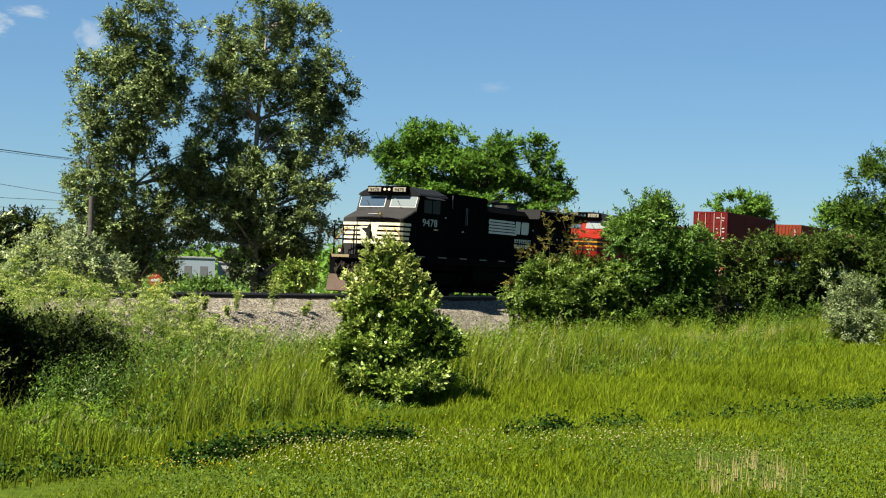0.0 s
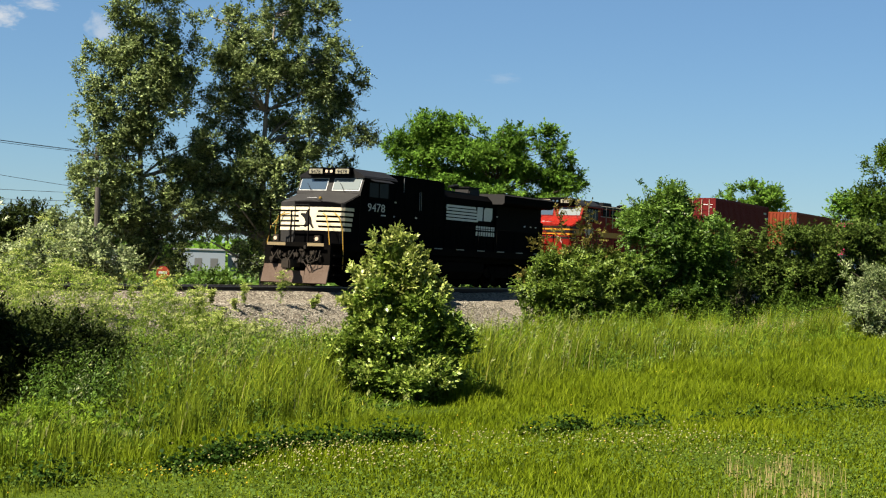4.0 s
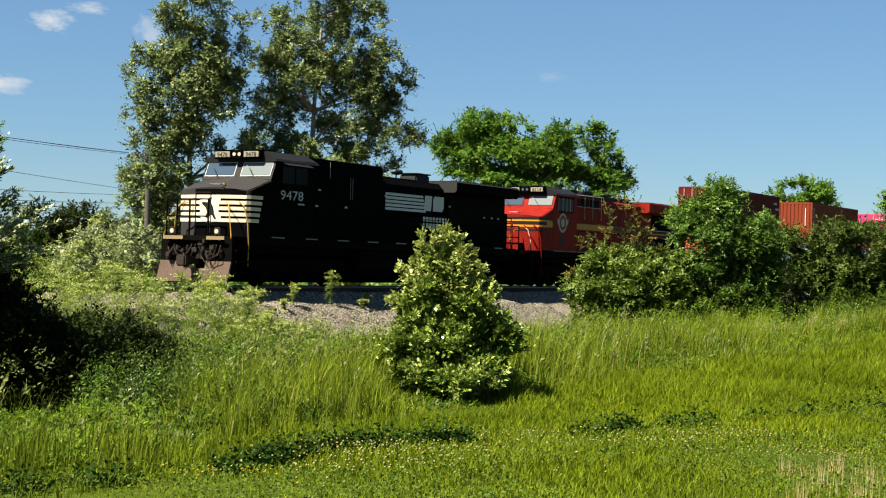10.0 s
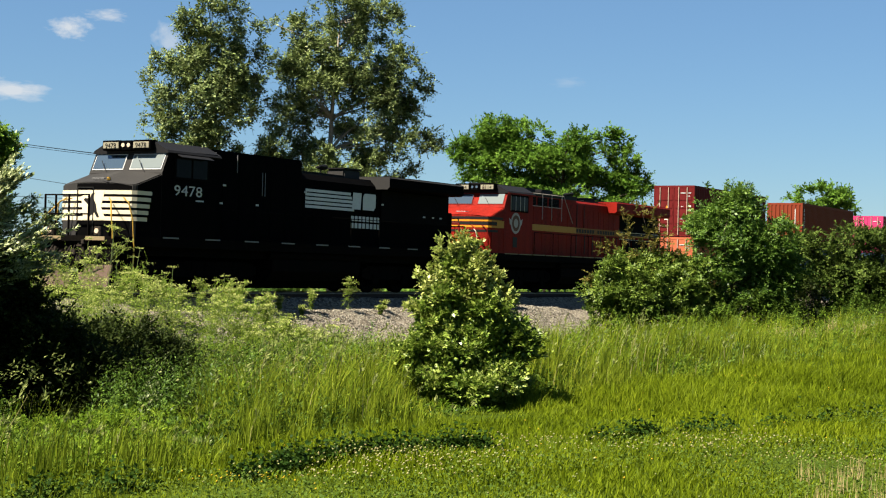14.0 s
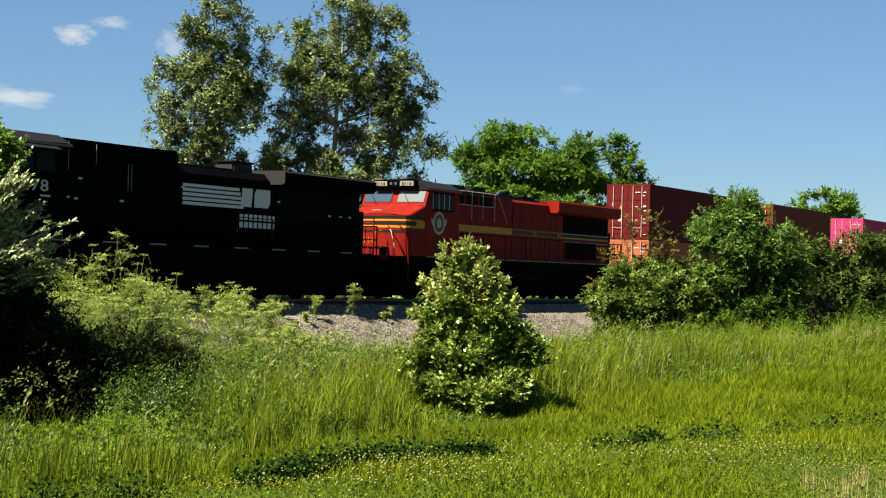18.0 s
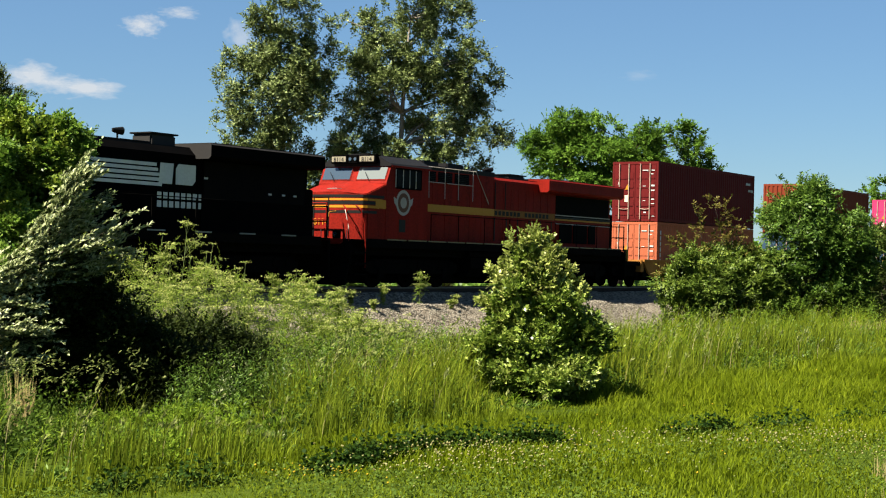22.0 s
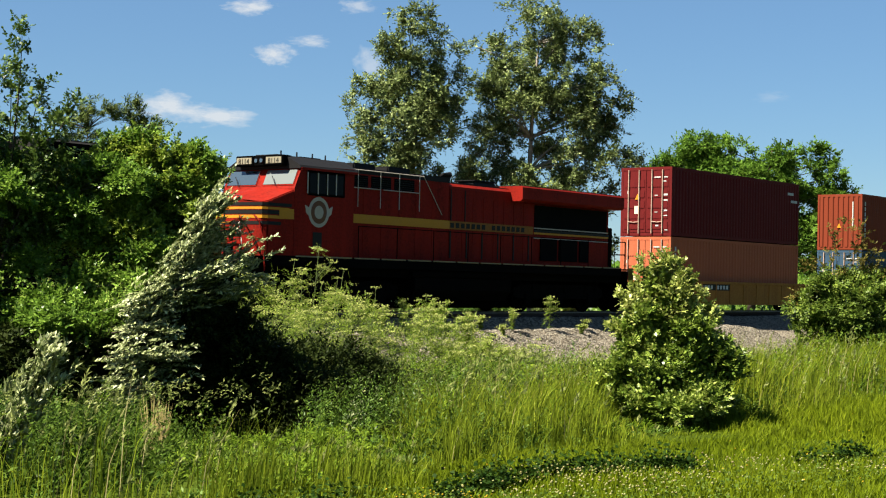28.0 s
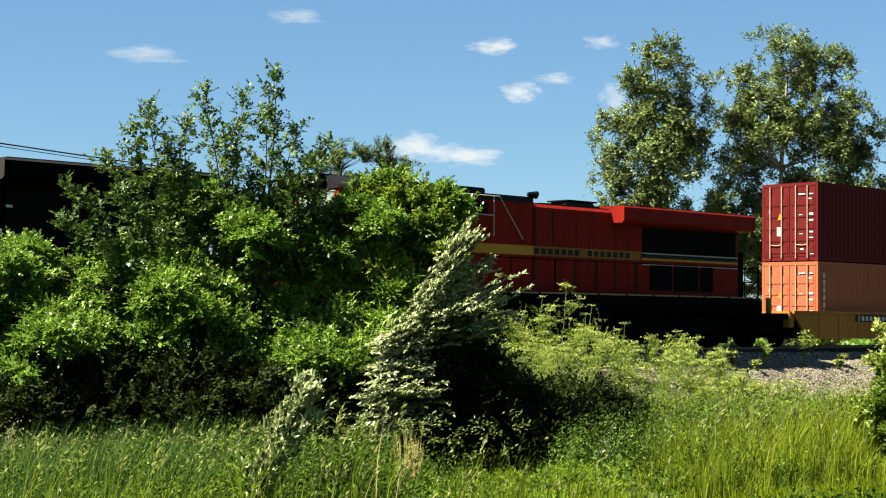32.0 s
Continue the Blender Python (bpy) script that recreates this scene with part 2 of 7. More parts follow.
M_poplar = leafy("poplar_leaves", [(0.05, (0.0226, 0.0363, 0.0121)), (0.45, (0.1297, 0.1814, 0.0564)), (0.75, (0.3046, 0.3794, 0.1260)), (0.95, (0.6317, 0.7259, 0.3629))], 0.25, gloss=0.1)
M_dome = leafy("oak_leaves", [(0.05, (0.0577, 0.1240, 0.0169)), (0.5, (0.1157, 0.2306, 0.0286)), (0.95, (0.1982, 0.3297, 0.0433))], 0.3, patch=0.25)
M_bush = leafy("bright_bush_leaves", [(0.05, (0.0519, 0.1035, 0.0106)), (0.40, (0.1300, 0.2116, 0.0242)), (0.68, (0.2771, 0.3690, 0.0567)), (0.92, (0.5717, 0.6480, 0.1663))], 0.25, 0.35, 2.0, gloss=0.2)
M_hedge = leafy("dull_hedge_leaves", [(0.05, (0.0169, 0.0310, 0.0056)), (0.5, (0.0690, 0.1133, 0.0197)), (0.95, (0.1830, 0.2440, 0.0488))], 0.25, patch=0.8)
M_shrub = leafy("green_shrub_leaves", [(0.05, (0.0259, 0.0589, 0.0096)), (0.5, (0.0994, 0.1950, 0.0258)), (0.95, (0.2482, 0.3834, 0.0575))], 0.35, patch=0.8, gloss=0.2)
M_thicket = leafy("fresh_thicket_leaves", [(0.05, (0.0499, 0.1067, 0.0123)), (0.45, (0.1352, 0.2559, 0.0276)), (0.75, (0.2702, 0.4264, 0.0614)), (0.95, (0.5972, 0.7393, 0.1994))], 0.35, 0.35, 1.2, gloss=0.2)
M_golden = leafy("yellow_green_shrub_leaves", [(0.05, (0.0646, 0.1116, 0.0113)), (0.45, (0.1935, 0.2888, 0.0281)), (0.75, (0.3484, 0.4463, 0.0562)), (0.95, (0.6193, 0.6825, 0.1544))], 0.35, 0.35, 1.2, gloss=0.2)
# dull olive, darkened so that growth near the silver-leaved shrub reads as shaded
M_olive_shade = leafy("olive_and_shade_leaves", [(0.05, (0.0130, 0.0223, 0.0051)), (0.5, (0.0253, 0.0400, 0.0086)), (0.95, (0.0506, 0.0652, 0.0141))], 0.15, patch=0.8)
M_silver = leafy("silvery_leaves", [(0.05, (0.0296, 0.0510, 0.0109)), (0.35, (0.1524, 0.2002, 0.0622)), (0.6, (0.4875, 0.5459, 0.2520)), (0.9, (0.8274, 0.8740, 0.5186))], 0.2, patch=1.5, gloss=0.2)
M_pale = leafy("pale_shrub_leaves", [(0.05, (0.0725, 0.1160, 0.0362)), (0.5, (0.2320, 0.2900, 0.1160)), (0.95, (0.5800, 0.6380, 0.3480))], 0.25, patch=1.0)
M_feathery = leafy("feathery_umbel_leaves", [(0.05, (0.1038, 0.1878, 0.0210)), (0.5, (0.2420, 0.3406, 0.0473)), (0.95, (0.4148, 0.4931, 0.1154))], 0.4, 0.6, 1.0)
M_seed = leafy("green_seed_heads", [(0.1, (0.1200, 0.1650, 0.0360)), (0.9, (0.3240, 0.3600, 0.1200))], 0.3, 0.8)
M_pine = leafy("pine_needles", [(0.05, (0.0445, 0.0761, 0.0205)), (0.5, (0.1026, 0.1442, 0.0346)), (0.95, (0.2052, 0.2381, 0.0691))], 0.1)
M_grass = leafy("mown_grass", [(0.05, (0.0794, 0.1118, 0.0046)), (0.5, (0.1541, 0.2183, 0.0076)), (0.95, (0.2960, 0.3559, 0.0172))], 0.4, 0.5, 0.35)
M_tall = leafy("tall_grass", [(0.05, (0.0716, 0.0968, 0.0088)), (0.5, (0.1543, 0.2142, 0.0144)), (0.85, (0.2921, 0.3612, 0.0264)), (0.97, (0.5048, 0.4740, 0.0756))], 0.4, 0.5, 0.4)
M_weed = leafy("weed_leaves", [(0.05, (0.0497, 0.0936, 0.0076)), (0.5, (0.1363, 0.2356, 0.0172)), (0.95, (0.3164, 0.4304, 0.0457))], 0.4, 0.5, 1.0)
M_reed = leafy("reed_grass", [(0.05, (0.0270, 0.0680, 0.0133)), (0.5, (0.0654, 0.1361, 0.0279)), (0.95, (0.1539, 0.2383, 0.0559))], 0.35, 0.5, 1.0)
M_clover = leafy("dark_clover_leaves", [(0.05, (0.0115, 0.0318, 0.0058)), (0.5, (0.0229, 0.0534, 0.0073)), (0.95, (0.0439, 0.0822, 0.0105))], 0.25, 0.5, 1.0)
M_deep = leafy("deep_green_weed_leaves", [(0.05, (0.0200, 0.0420, 0.0060)), (0.5, (0.0620, 0.1150, 0.0140)), (0.95, (0.1700, 0.2500, 0.0360))], 0.3, 0.5, 0.9)
M_young = leafy("young_tree_leaves", [(0.05, (0.0300, 0.0620, 0.0120)), (0.5, (0.0850, 0.1500, 0.0260)), (0.85, (0.1800, 0.2600, 0.0520)), (0.98, (0.4500, 0.5200, 0.2400))], 0.25, 0.4, 1.2, gloss=0.2)
M_lime = leafy("lime_hedge_leaves", [(0.05, (0.0330, 0.0660, 0.0100)), (0.5, (0.1350, 0.2150, 0.0280)), (0.95, (0.3500, 0.4500, 0.0760))], 0.35, patch=0.8, gloss=0.2)
M_fresh = leafy("fresh_shoot_leaves", [(0.1, (0.1205, 0.1722, 0.0228)), (0.5, (0.2927, 0.3617, 0.0684)), (0.9, (0.6372, 0.6545, 0.2125))], 0.3, 0.4, 1.5, gloss=0.2)
M_rusty = leafy("reddish_young_leaves", [(0.1, (0.0504, 0.0617, 0.0135)), (0.5, (0.1368, 0.1235, 0.0270)), (0.9, (0.2592, 0.1995, 0.0540))], 0.3, 0.4, 1.5)
M_petal = leafy("white_flower_heads", [(0.1, (0.1737, 0.1908, 0.0638)), (0.9, (0.2896, 0.3270, 0.1195))], 0.2, 0.8)
M_cream = leafy("fading_clover_heads", [(0.1, (0.2448, 0.2019, 0.0772)), (0.9, (0.4570, 0.4588, 0.2020))], 0.2, 0.8)
M_butter = leafy("yellow_flower_heads", [(0.1, (0.4800, 0.3200, 0.0240)), (0.9, (0.6000, 0.4400, 0.0400))], 0.2, 0.8)
M_straw = leafy("pale_straw", [(0.1, (0.3300, 0.2755, 0.1050)), (0.6, (0.4950, 0.4060, 0.1680)), (0.95, (0.6900, 0.5510, 0.3080))], 0.2, 0.8)
M_dry = leafy("dry_straw", [(0.1, (0.1980, 0.1818, 0.0693)), (0.6, (0.2970, 0.2680, 0.1109)), (0.95, (0.4140, 0.3637, 0.2033))], 0.2, 0.8)
M_leaflet = leafy("clover_leaflets", [(0.05, (0.0622, 0.1101, 0.0168)), (0.5, (0.0947, 0.1556, 0.0220)), (0.95, (0.1662, 0.2238, 0.0415))], 0.3, 0.6, 1.0)

M_soil, sn, sl, sb = material("meadow_ground", 0.95)
n1, n2 = noise_node(sn, sl, 0.25, 6), noise_node(sn, sl, 6.0, 8)
sr = ramp(sn, [(0.3, (0.022, 0.036, 0.005)), (0.5, (0.055, 0.085, 0.009)), (0.72, (0.10, 0.13, 0.016))])
sm = sn.new("ShaderNodeMath")
sm.operation = "MULTIPLY_ADD"
sm.inputs[1].default_value = 0.5
sl.new(n1.outputs[0], sm.inputs[0])
sh = sn.new("ShaderNodeMath")
sh.operation = "MULTIPLY"
sh.inputs[1].default_value = 0.5
sl.new(n2.outputs[0], sh.inputs[0])
sl.new(sh.outputs[0], sm.inputs[2])
sl.new(sm.outputs[0], sr.inputs[0])
sl.new(sr.outputs[0], sb.inputs["Base Color"])
sbp = sn.new("ShaderNodeBump")
sbp.inputs["Strength"].default_value, sbp.inputs["Distance"].default_value = 0.8, 0.1
sl.new(n2.outputs[0], sbp.inputs["Height"])
sl.new(sbp.outputs[0], sb.inputs["Normal"])
sb.inputs["Specular IOR Level"].default_value = 0.02

M_gravel, rn, rl, rb = material("crushed_stone_ballast", 0.95)
vor = rn.new("ShaderNodeTexVoronoi")
vor.inputs["Scale"].default_value = 14
rtc = rn.new("ShaderNodeTexCoord")
rl.new(rtc.outputs["Object"], vor.inputs["Vector"])
rr = ramp(rn, [(0.1, (0.11, 0.092, 0.07)), (0.5, (0.21, 0.183, 0.14)), (0.9, (0.33, 0.295, 0.23))])
rgeo = rn.new("ShaderNodeSeparateColor")
rl.new(vor.outputs["Color"], rgeo.inputs[0])
rl.new(rgeo.outputs[0], rr.inputs[0])
rl.new(rr.outputs[0], rb.inputs["Base Color"])
rbp = rn.new("ShaderNodeBump")
rbp.inputs["Strength"].default_value, rbp.inputs["Distance"].default_value = 1.0, 0.06
rl.new(vor.outputs["Distance"], rbp.inputs["Height"])
rl.new(rbp.outputs[0], rb.inputs["Normal"])
rb.inputs["Specular IOR Level"].default_value = 0.02

M_stone, tn, tl, tb = material("ballast_stones", 0.95)
tg = tn.new("ShaderNodeNewGeometry")
tr = ramp(tn, [(0.05, (0.095, 0.085, 0.068)), (0.5, (0.21, 0.19, 0.152)), (0.95, (0.35, 0.325, 0.27))])
tl.new(tg.outputs["Random Per Island"], tr.inputs[0])
tl.new(tr.outputs[0], tb.inputs["Base Color"])
tb.inputs["Specular IOR Level"].default_value = 0.02


# ---- building tools ----
def part(name, bm, mat, parent=None, label="", smooth=False):
    """One mesh object from a bmesh, under its thing."""
    bmesh.ops.recalc_face_normals(bm, faces=bm.faces)
    me = bpy.data.meshes.new(name)
    bm.to_mesh(me)
    bm.free()
    if smooth:
        me.polygons.foreach_set("use_smooth", [True] * len(me.polygons))
    me.materials.append(mat)
    ob = new(name, me)
    ob.parent = parent
    if label:
        tagged(ob, label)
    return ob


def sheet(name, verts, faces, mat, parent=None):
    """One mesh object from arrays: vertices n x 3 and faces m x k of one kind."""
    verts, faces = np.asarray(verts, np.float32), np.asarray(faces, np.int32)
    me = bpy.data.meshes.new(name)
    m, k = faces.shape
    me.vertices.add(len(verts))
    me.vertices.foreach_set("co", verts.ravel())
    me.loops.add(m * k)
    me.loops.foreach_set("vertex_index", faces.ravel())
    me.polygons.add(m)
    me.polygons.foreach_set("loop_start", np.arange(0, m * k, k, dtype=np.int32))
    me.update(calc_edges=True)
    me.validate()
    me.materials.append(mat)
    ob = new(name, me)
    ob.parent = parent
    return ob


def thing(name, m, label, category, group="", kind=""):
    ob = new(name)
    ob.empty_display_size = 0.2
    ob.matrix_world = m
    return tagged(ob, label, category, group, kind)


def box(bm, x0, x1, y0, y1, z0, z1, bevel=0.0):
    vs = [bm.verts.new((x, y, z)) for x in (x0, x1) for y in (y0, y1) for z in (z0, z1)]
    fs = [bm.faces.new([vs[i] for i in q]) for q in ((0, 1, 3, 2), (4, 6, 7, 5), (0, 4, 5, 1), (2, 3, 7, 6), (0, 2, 6, 4), (1, 5, 7, 3))]
    if bevel:
        es = list({e for f in fs for e in f.edges})
        bmesh.ops.bevel(bm, geom=es, offset=bevel, segments=2, affect="EDGES")
    return bm


def boxed(x0, x1, y0, y1, z0, z1, bevel=0.0):
    return box(bmesh.new(), x0, x1, y0, y1, z0, z1, bevel)


def prism(bm, profile, y0, y1, axis="y"):
    """A profile of (x, z) points drawn out across y (or of (y, z) points along x)."""
    put = (lambda p, d: (p[0], d, p[1])) if axis == "y" else (lambda p, d: (d, p[0], p[1]))
    a, b = [bm.verts.new(put(p, y0)) for p in profile], [bm.verts.new(put(p, y1)) for p in profile]
    bm.faces.new(a)
    bm.faces.new(b[::-1])
    for i in range(len(a)):
        j = (i + 1) % len(a)
        bm.faces.new((a[i], b[i], b[j], a[j]))
    return bm


def tube(bm, points, r, seg=6, r2=None):
    """A round bar along points; r2: its radius at the far end."""
    pts = [Vector(p) for p in points]
    rings = []
    for i, p in enumerate(pts):
        d = (pts[min(i + 1, len(pts) - 1)] - pts[max(i - 1, 0)]).normalized()
        side = d.cross(Vector((0, 0, 1)) if abs(d.z) < 0.9 else Vector((1, 0, 0))).normalized()
        up = side.cross(d)
        rad = r if r2 is None else r + (r2 - r) * i / (len(pts) - 1)
        rings.append([bm.verts.new(p + (side * math.cos(q) + up * math.sin(q)) * rad) for q in (2 * math.pi * k / seg for k in range(seg))])
    for a, b in zip(rings, rings[1:]):
        for k in range(seg):
            bm.faces.new((a[k], a[(k + 1) % seg], b[(k + 1) % seg], b[k]))
    bm.faces.new(rings[0][::-1])
    bm.faces.new(rings[-1])
    return bm


def drum(bm, x, z, y0, y1, r, seg=20):
    """A disc or drum with its axle across the track."""
    return prism(bm, [(x + r * math.cos(2 * math.pi * k / seg), z + r * math.sin(2 * math.pi * k / seg)) for k in range(seg)], y0, y1)


def lettering(text, size, mat, parent, m, name="lettering", label=""):
    cu = bpy.data.curves.new("text", "FONT")
    cu.body, cu.size, cu.extrude, cu.align_x, cu.resolution_u = text, size, 0.004, "CENTER", 2
    tmp = bpy.data.objects.new("text", cu)
    me = bpy.data.meshes.new_from_object(tmp)
    bpy.data.objects.remove(tmp)
    me.transform(m)
    me.materials.append(mat)
    ob = new(name, me)
    ob.parent = parent
    return tagged(ob, label) if label else ob


# ---- the ground: one sheet to the horizon ----
def spaced(lo, a, b, hi, near, grow):
    mid = list(np.arange(a, b + near / 2, near))
    left, right = [a], [b]
    while left[-1] > lo:
        left.append(left[-1] - near * grow ** len(left))
    while right[-1] < hi:
        right.append(right[-1] + near * grow ** len(right))
    return np.array(left[:0:-1] + mid + right[1:])


def build_ground():
    us, vs = spaced(-3500, -20, 90, 3500, 0.9, 1.22), spaced(-3500, -14, 40, 3500, 0.6, 1.22)
    uu, vv = np.meshgrid(us, vs, indexing="ij")
    x, y = plan(uu, vv)
    z = ground_z(x, y)
    rough = np.array([noise.noise((p * 0.35, q * 0.35, 0)) + 0.4 * noise.noise((p * 1.3, q * 1.3, 5)) for p, q in zip(x.ravel(), y.ravel())]).reshape(x.shape)
    z = z + rough * 0.05 * (np.abs(vv) > 5) * (np.hypot(x, y) < 120)
    nu, nv = x.shape
    i = np.arange(nu * nv).reshape(nu, nv)
    faces = np.stack([i[:-1, :-1], i[1:, :-1], i[1:, 1:], i[:-1, 1:]], -1).reshape(-1, 4)
    tagged(sheet("ground", np.stack([x, y, z], -1).reshape(-1, 3), faces, M_soil), "green meadow ground sloping down to a railway embankment", "ground", kind="structure")


build_ground()


# ---- ballast, rails and ties ----
def build_track():
    top, sh, toe = 1.5, 2.9, 6.1
    us = np.concatenate([np.arange(-60, 12, 1.0), np.arange(12, 62, 0.16), np.arange(62, 260, 2.0)])
    prof = [(-4.75, -1.5), (-2.35, -0.35), (-top, -0.2), (0, -0.19), (top, -0.2), (1.85, -0.42), (2.4, -0.52)] + [(sh + (toe - sh) * k / 14, -0.60 - 1.47 * k / 14) for k in range(15)]
    vs, hs = np.array([p[0] for p in prof]), np.array([p[1] for p in prof])
    uu, vv = np.meshgrid(us, vs, indexing="ij")
    hh = np.broadcast_to(hs, uu.shape) + np.random.normal(0, 0.022, uu.shape)
    wave = np.array([noise.noise((p * 0.5, q, 9)) for p, q in zip(uu.ravel(), vv.ravel())]).reshape(uu.shape)
    hh = hh + 0.10 * wave * np.clip((vv - 2.9) / 0.6, 0, 1)
    vv = vv + np.random.normal(0, 0.03, uu.shape) * (vv > 2.2)
    x, y = plan(uu, vv)
    z = rail_z(uu) + hh
    nu, nv = x.shape
    i = np.arange(nu * nv).reshape(nu, nv)
    faces = np.stack([i[:-1, :-1], i[1:, :-1], i[1:, 1:], i[:-1, 1:]], -1).reshape(-1, 4)
    bed = tagged(sheet("ballast_bed", np.stack([x, y, z], -1).reshape(-1, 3), faces, M_gravel), "grey crushed-stone railway embankment bed", "ballast", kind="structure")
    us2 = np.arange(-60, 261, 4.0)
    uu, vv = np.meshgrid(us2, np.array([-41.0, -39.0, -30.0, -18.0, -6.6, -5.2]), indexing="ij")
    x, y = plan(uu, vv)
    z = ground_z(x, y) + np.array([0.0, 0.07, 0.07, 0.07, 0.07, 0.0])
    i = np.arange(uu.size).reshape(uu.shape)
    q = np.stack([i[:-1, :-1], i[1:, :-1], i[1:, 1:], i[:-1, 1:]], -1).reshape(-1, 4)
    tagged(sheet("gravel_road", np.stack([x, y, z], -1).reshape(-1, 3), q, M_gravel), "pale gravel access road beyond the track", "road", kind="structure")
    # loose stones on the shoulder that faces the meadow
    n = 26000
    u = np.random.uniform(14, 62, n)
    k = np.random.uniform(-0.1, 1.02, n)
    v = sh + (toe - sh) * k
    h = np.where(k > 0, -0.60 - 1.47 * k, -0.60 - 0.5 * k) + 0.01
    h = h + 0.10 * np.array([noise.noise((p * 0.5, q, 9)) for p, q in zip(u, v)]) * np.clip((v - 2.9) / 0.6, 0, 1)
    cx, cy = plan(u, v)
    c = np.stack([cx, cy, rail_z(u) + h], -1)
    shape = np.array([(1, 0, 0), (-1, 0, 0), (0, 1, 0), (0, -1, 0), (0, 0, 1), (0, 0, -1)], float)
    size = np.random.uniform(0.015, 0.038, (n, 1, 1))
    pts = c[:, None] + shape * size * np.random.uniform(0.6, 1.3, (n, 6, 1)) + np.random.normal(0, 0.2, (n, 6, 3)) * size
    f = np.array([(0, 2, 4), (2, 1, 4), (1, 3, 4), (3, 0, 4), (2, 0, 5), (1, 2, 5), (3, 1, 5), (0, 3, 5)])
    faces = (np.arange(n)[:, None, None] * 6 + f).reshape(-1, 3)
    tagged(sheet("loose_stones", pts.reshape(-1, 3), faces, M_stone, None), "loose crushed stones on the embankment shoulder", "stones", kind="stuff")
    track = thing("railway_track", TRACK, "steel rails on dark timber ties in stone ballast", "railway track", kind="structure")
    for y in (-0.755, 0.755):
        foot = [(y - 0.07, -0.17), (y + 0.07, -0.17), (y + 0.07, -0.155), (y + 0.012, -0.13), (y + 0.012, -0.045), (y - 0.012, -0.045), (y - 0.012, -0.13), (y - 0.07, -0.155)]
        part("rail", prism(bmesh.new(), foot, -60, 250, "x"), M_rail, track)
        part("rail_head", prism(bmesh.new(), [(y - 0.036, -0.044), (y + 0.036, -0.044), (y + 0.034, -0.006), (y + 0.02, 0), (y - 0.02, 0), (y - 0.034, -0.006)], -60, 250, "x"), M_shine, track, "polished rail head")
    first = part("tie", boxed(-0.115, 0.115, -1.3, 1.3, -0.34, -0.172, 0.012), M_tie, track)
    for k in range(1, 150):
        o = first.copy()
        scene.collection.objects.link(o)
        o.location = (-4 + 0.56 * k, random.uniform(-0.02, 0.02), 0)
    first.location = (-4, 0, 0)


build_track()


# ---- plants ----
def leaf_mesh(centers, size, spread, out=None, narrow=0.62, up=0.35, face=None, loose=0.55):
    """Diamond leaves at the centers; out: directions along which they grow; face: directions that their upper sides face."""
    n = len(centers)
    d = np.random.normal(0, 1, (n, 3))
    if out is not None:
        d = d * spread + out
    w = np.random.normal(0, loose, (n, 3)) + np.array([0, 0, up])
    if face is not None:
        w = w + face
        w /= np.linalg.norm(w, axis=1, keepdims=True) + 1e-9
        if out is None:
            d = d - w * np.sum(d * w, 1, keepdims=True)
    d /= np.linalg.norm(d, axis=1, keepdims=True) + 1e-9
    side = np.cross(d, w)
    side /= np.linalg.norm(side, axis=1, keepdims=True) + 1e-9
    fold = np.cross(side, d) * 0.12
    s = (size * np.random.uniform(0.6, 1.35, (n, 1)))
    a, b = centers, centers + d * s
    m = centers + d * s * 0.45
    v = np.stack([a, m + side * s * narrow * 0.5 + fold * s, b, m - side * s * narrow * 0.5 + fold * s], 1)
    return v.reshape(-1, 3), np.arange(4 * n).reshape(-1, 4)


def limb(bm, p, q, r0, r1, bend, rng, n=5, seg=5):
    p, q = Vector(p), Vector(q)
    mid = (p + q) / 2 + Vector((rng.uniform(-1, 1), rng.uniform(-1, 1), rng.uniform(0, 1))) * bend
    pts = [p * (1 - k) ** 2 + mid * 2 * k * (1 - k) + q * k * k for k in (i / n for i in range(n + 1))]
    tube(bm, pts, r0, seg, r1)
    return pts


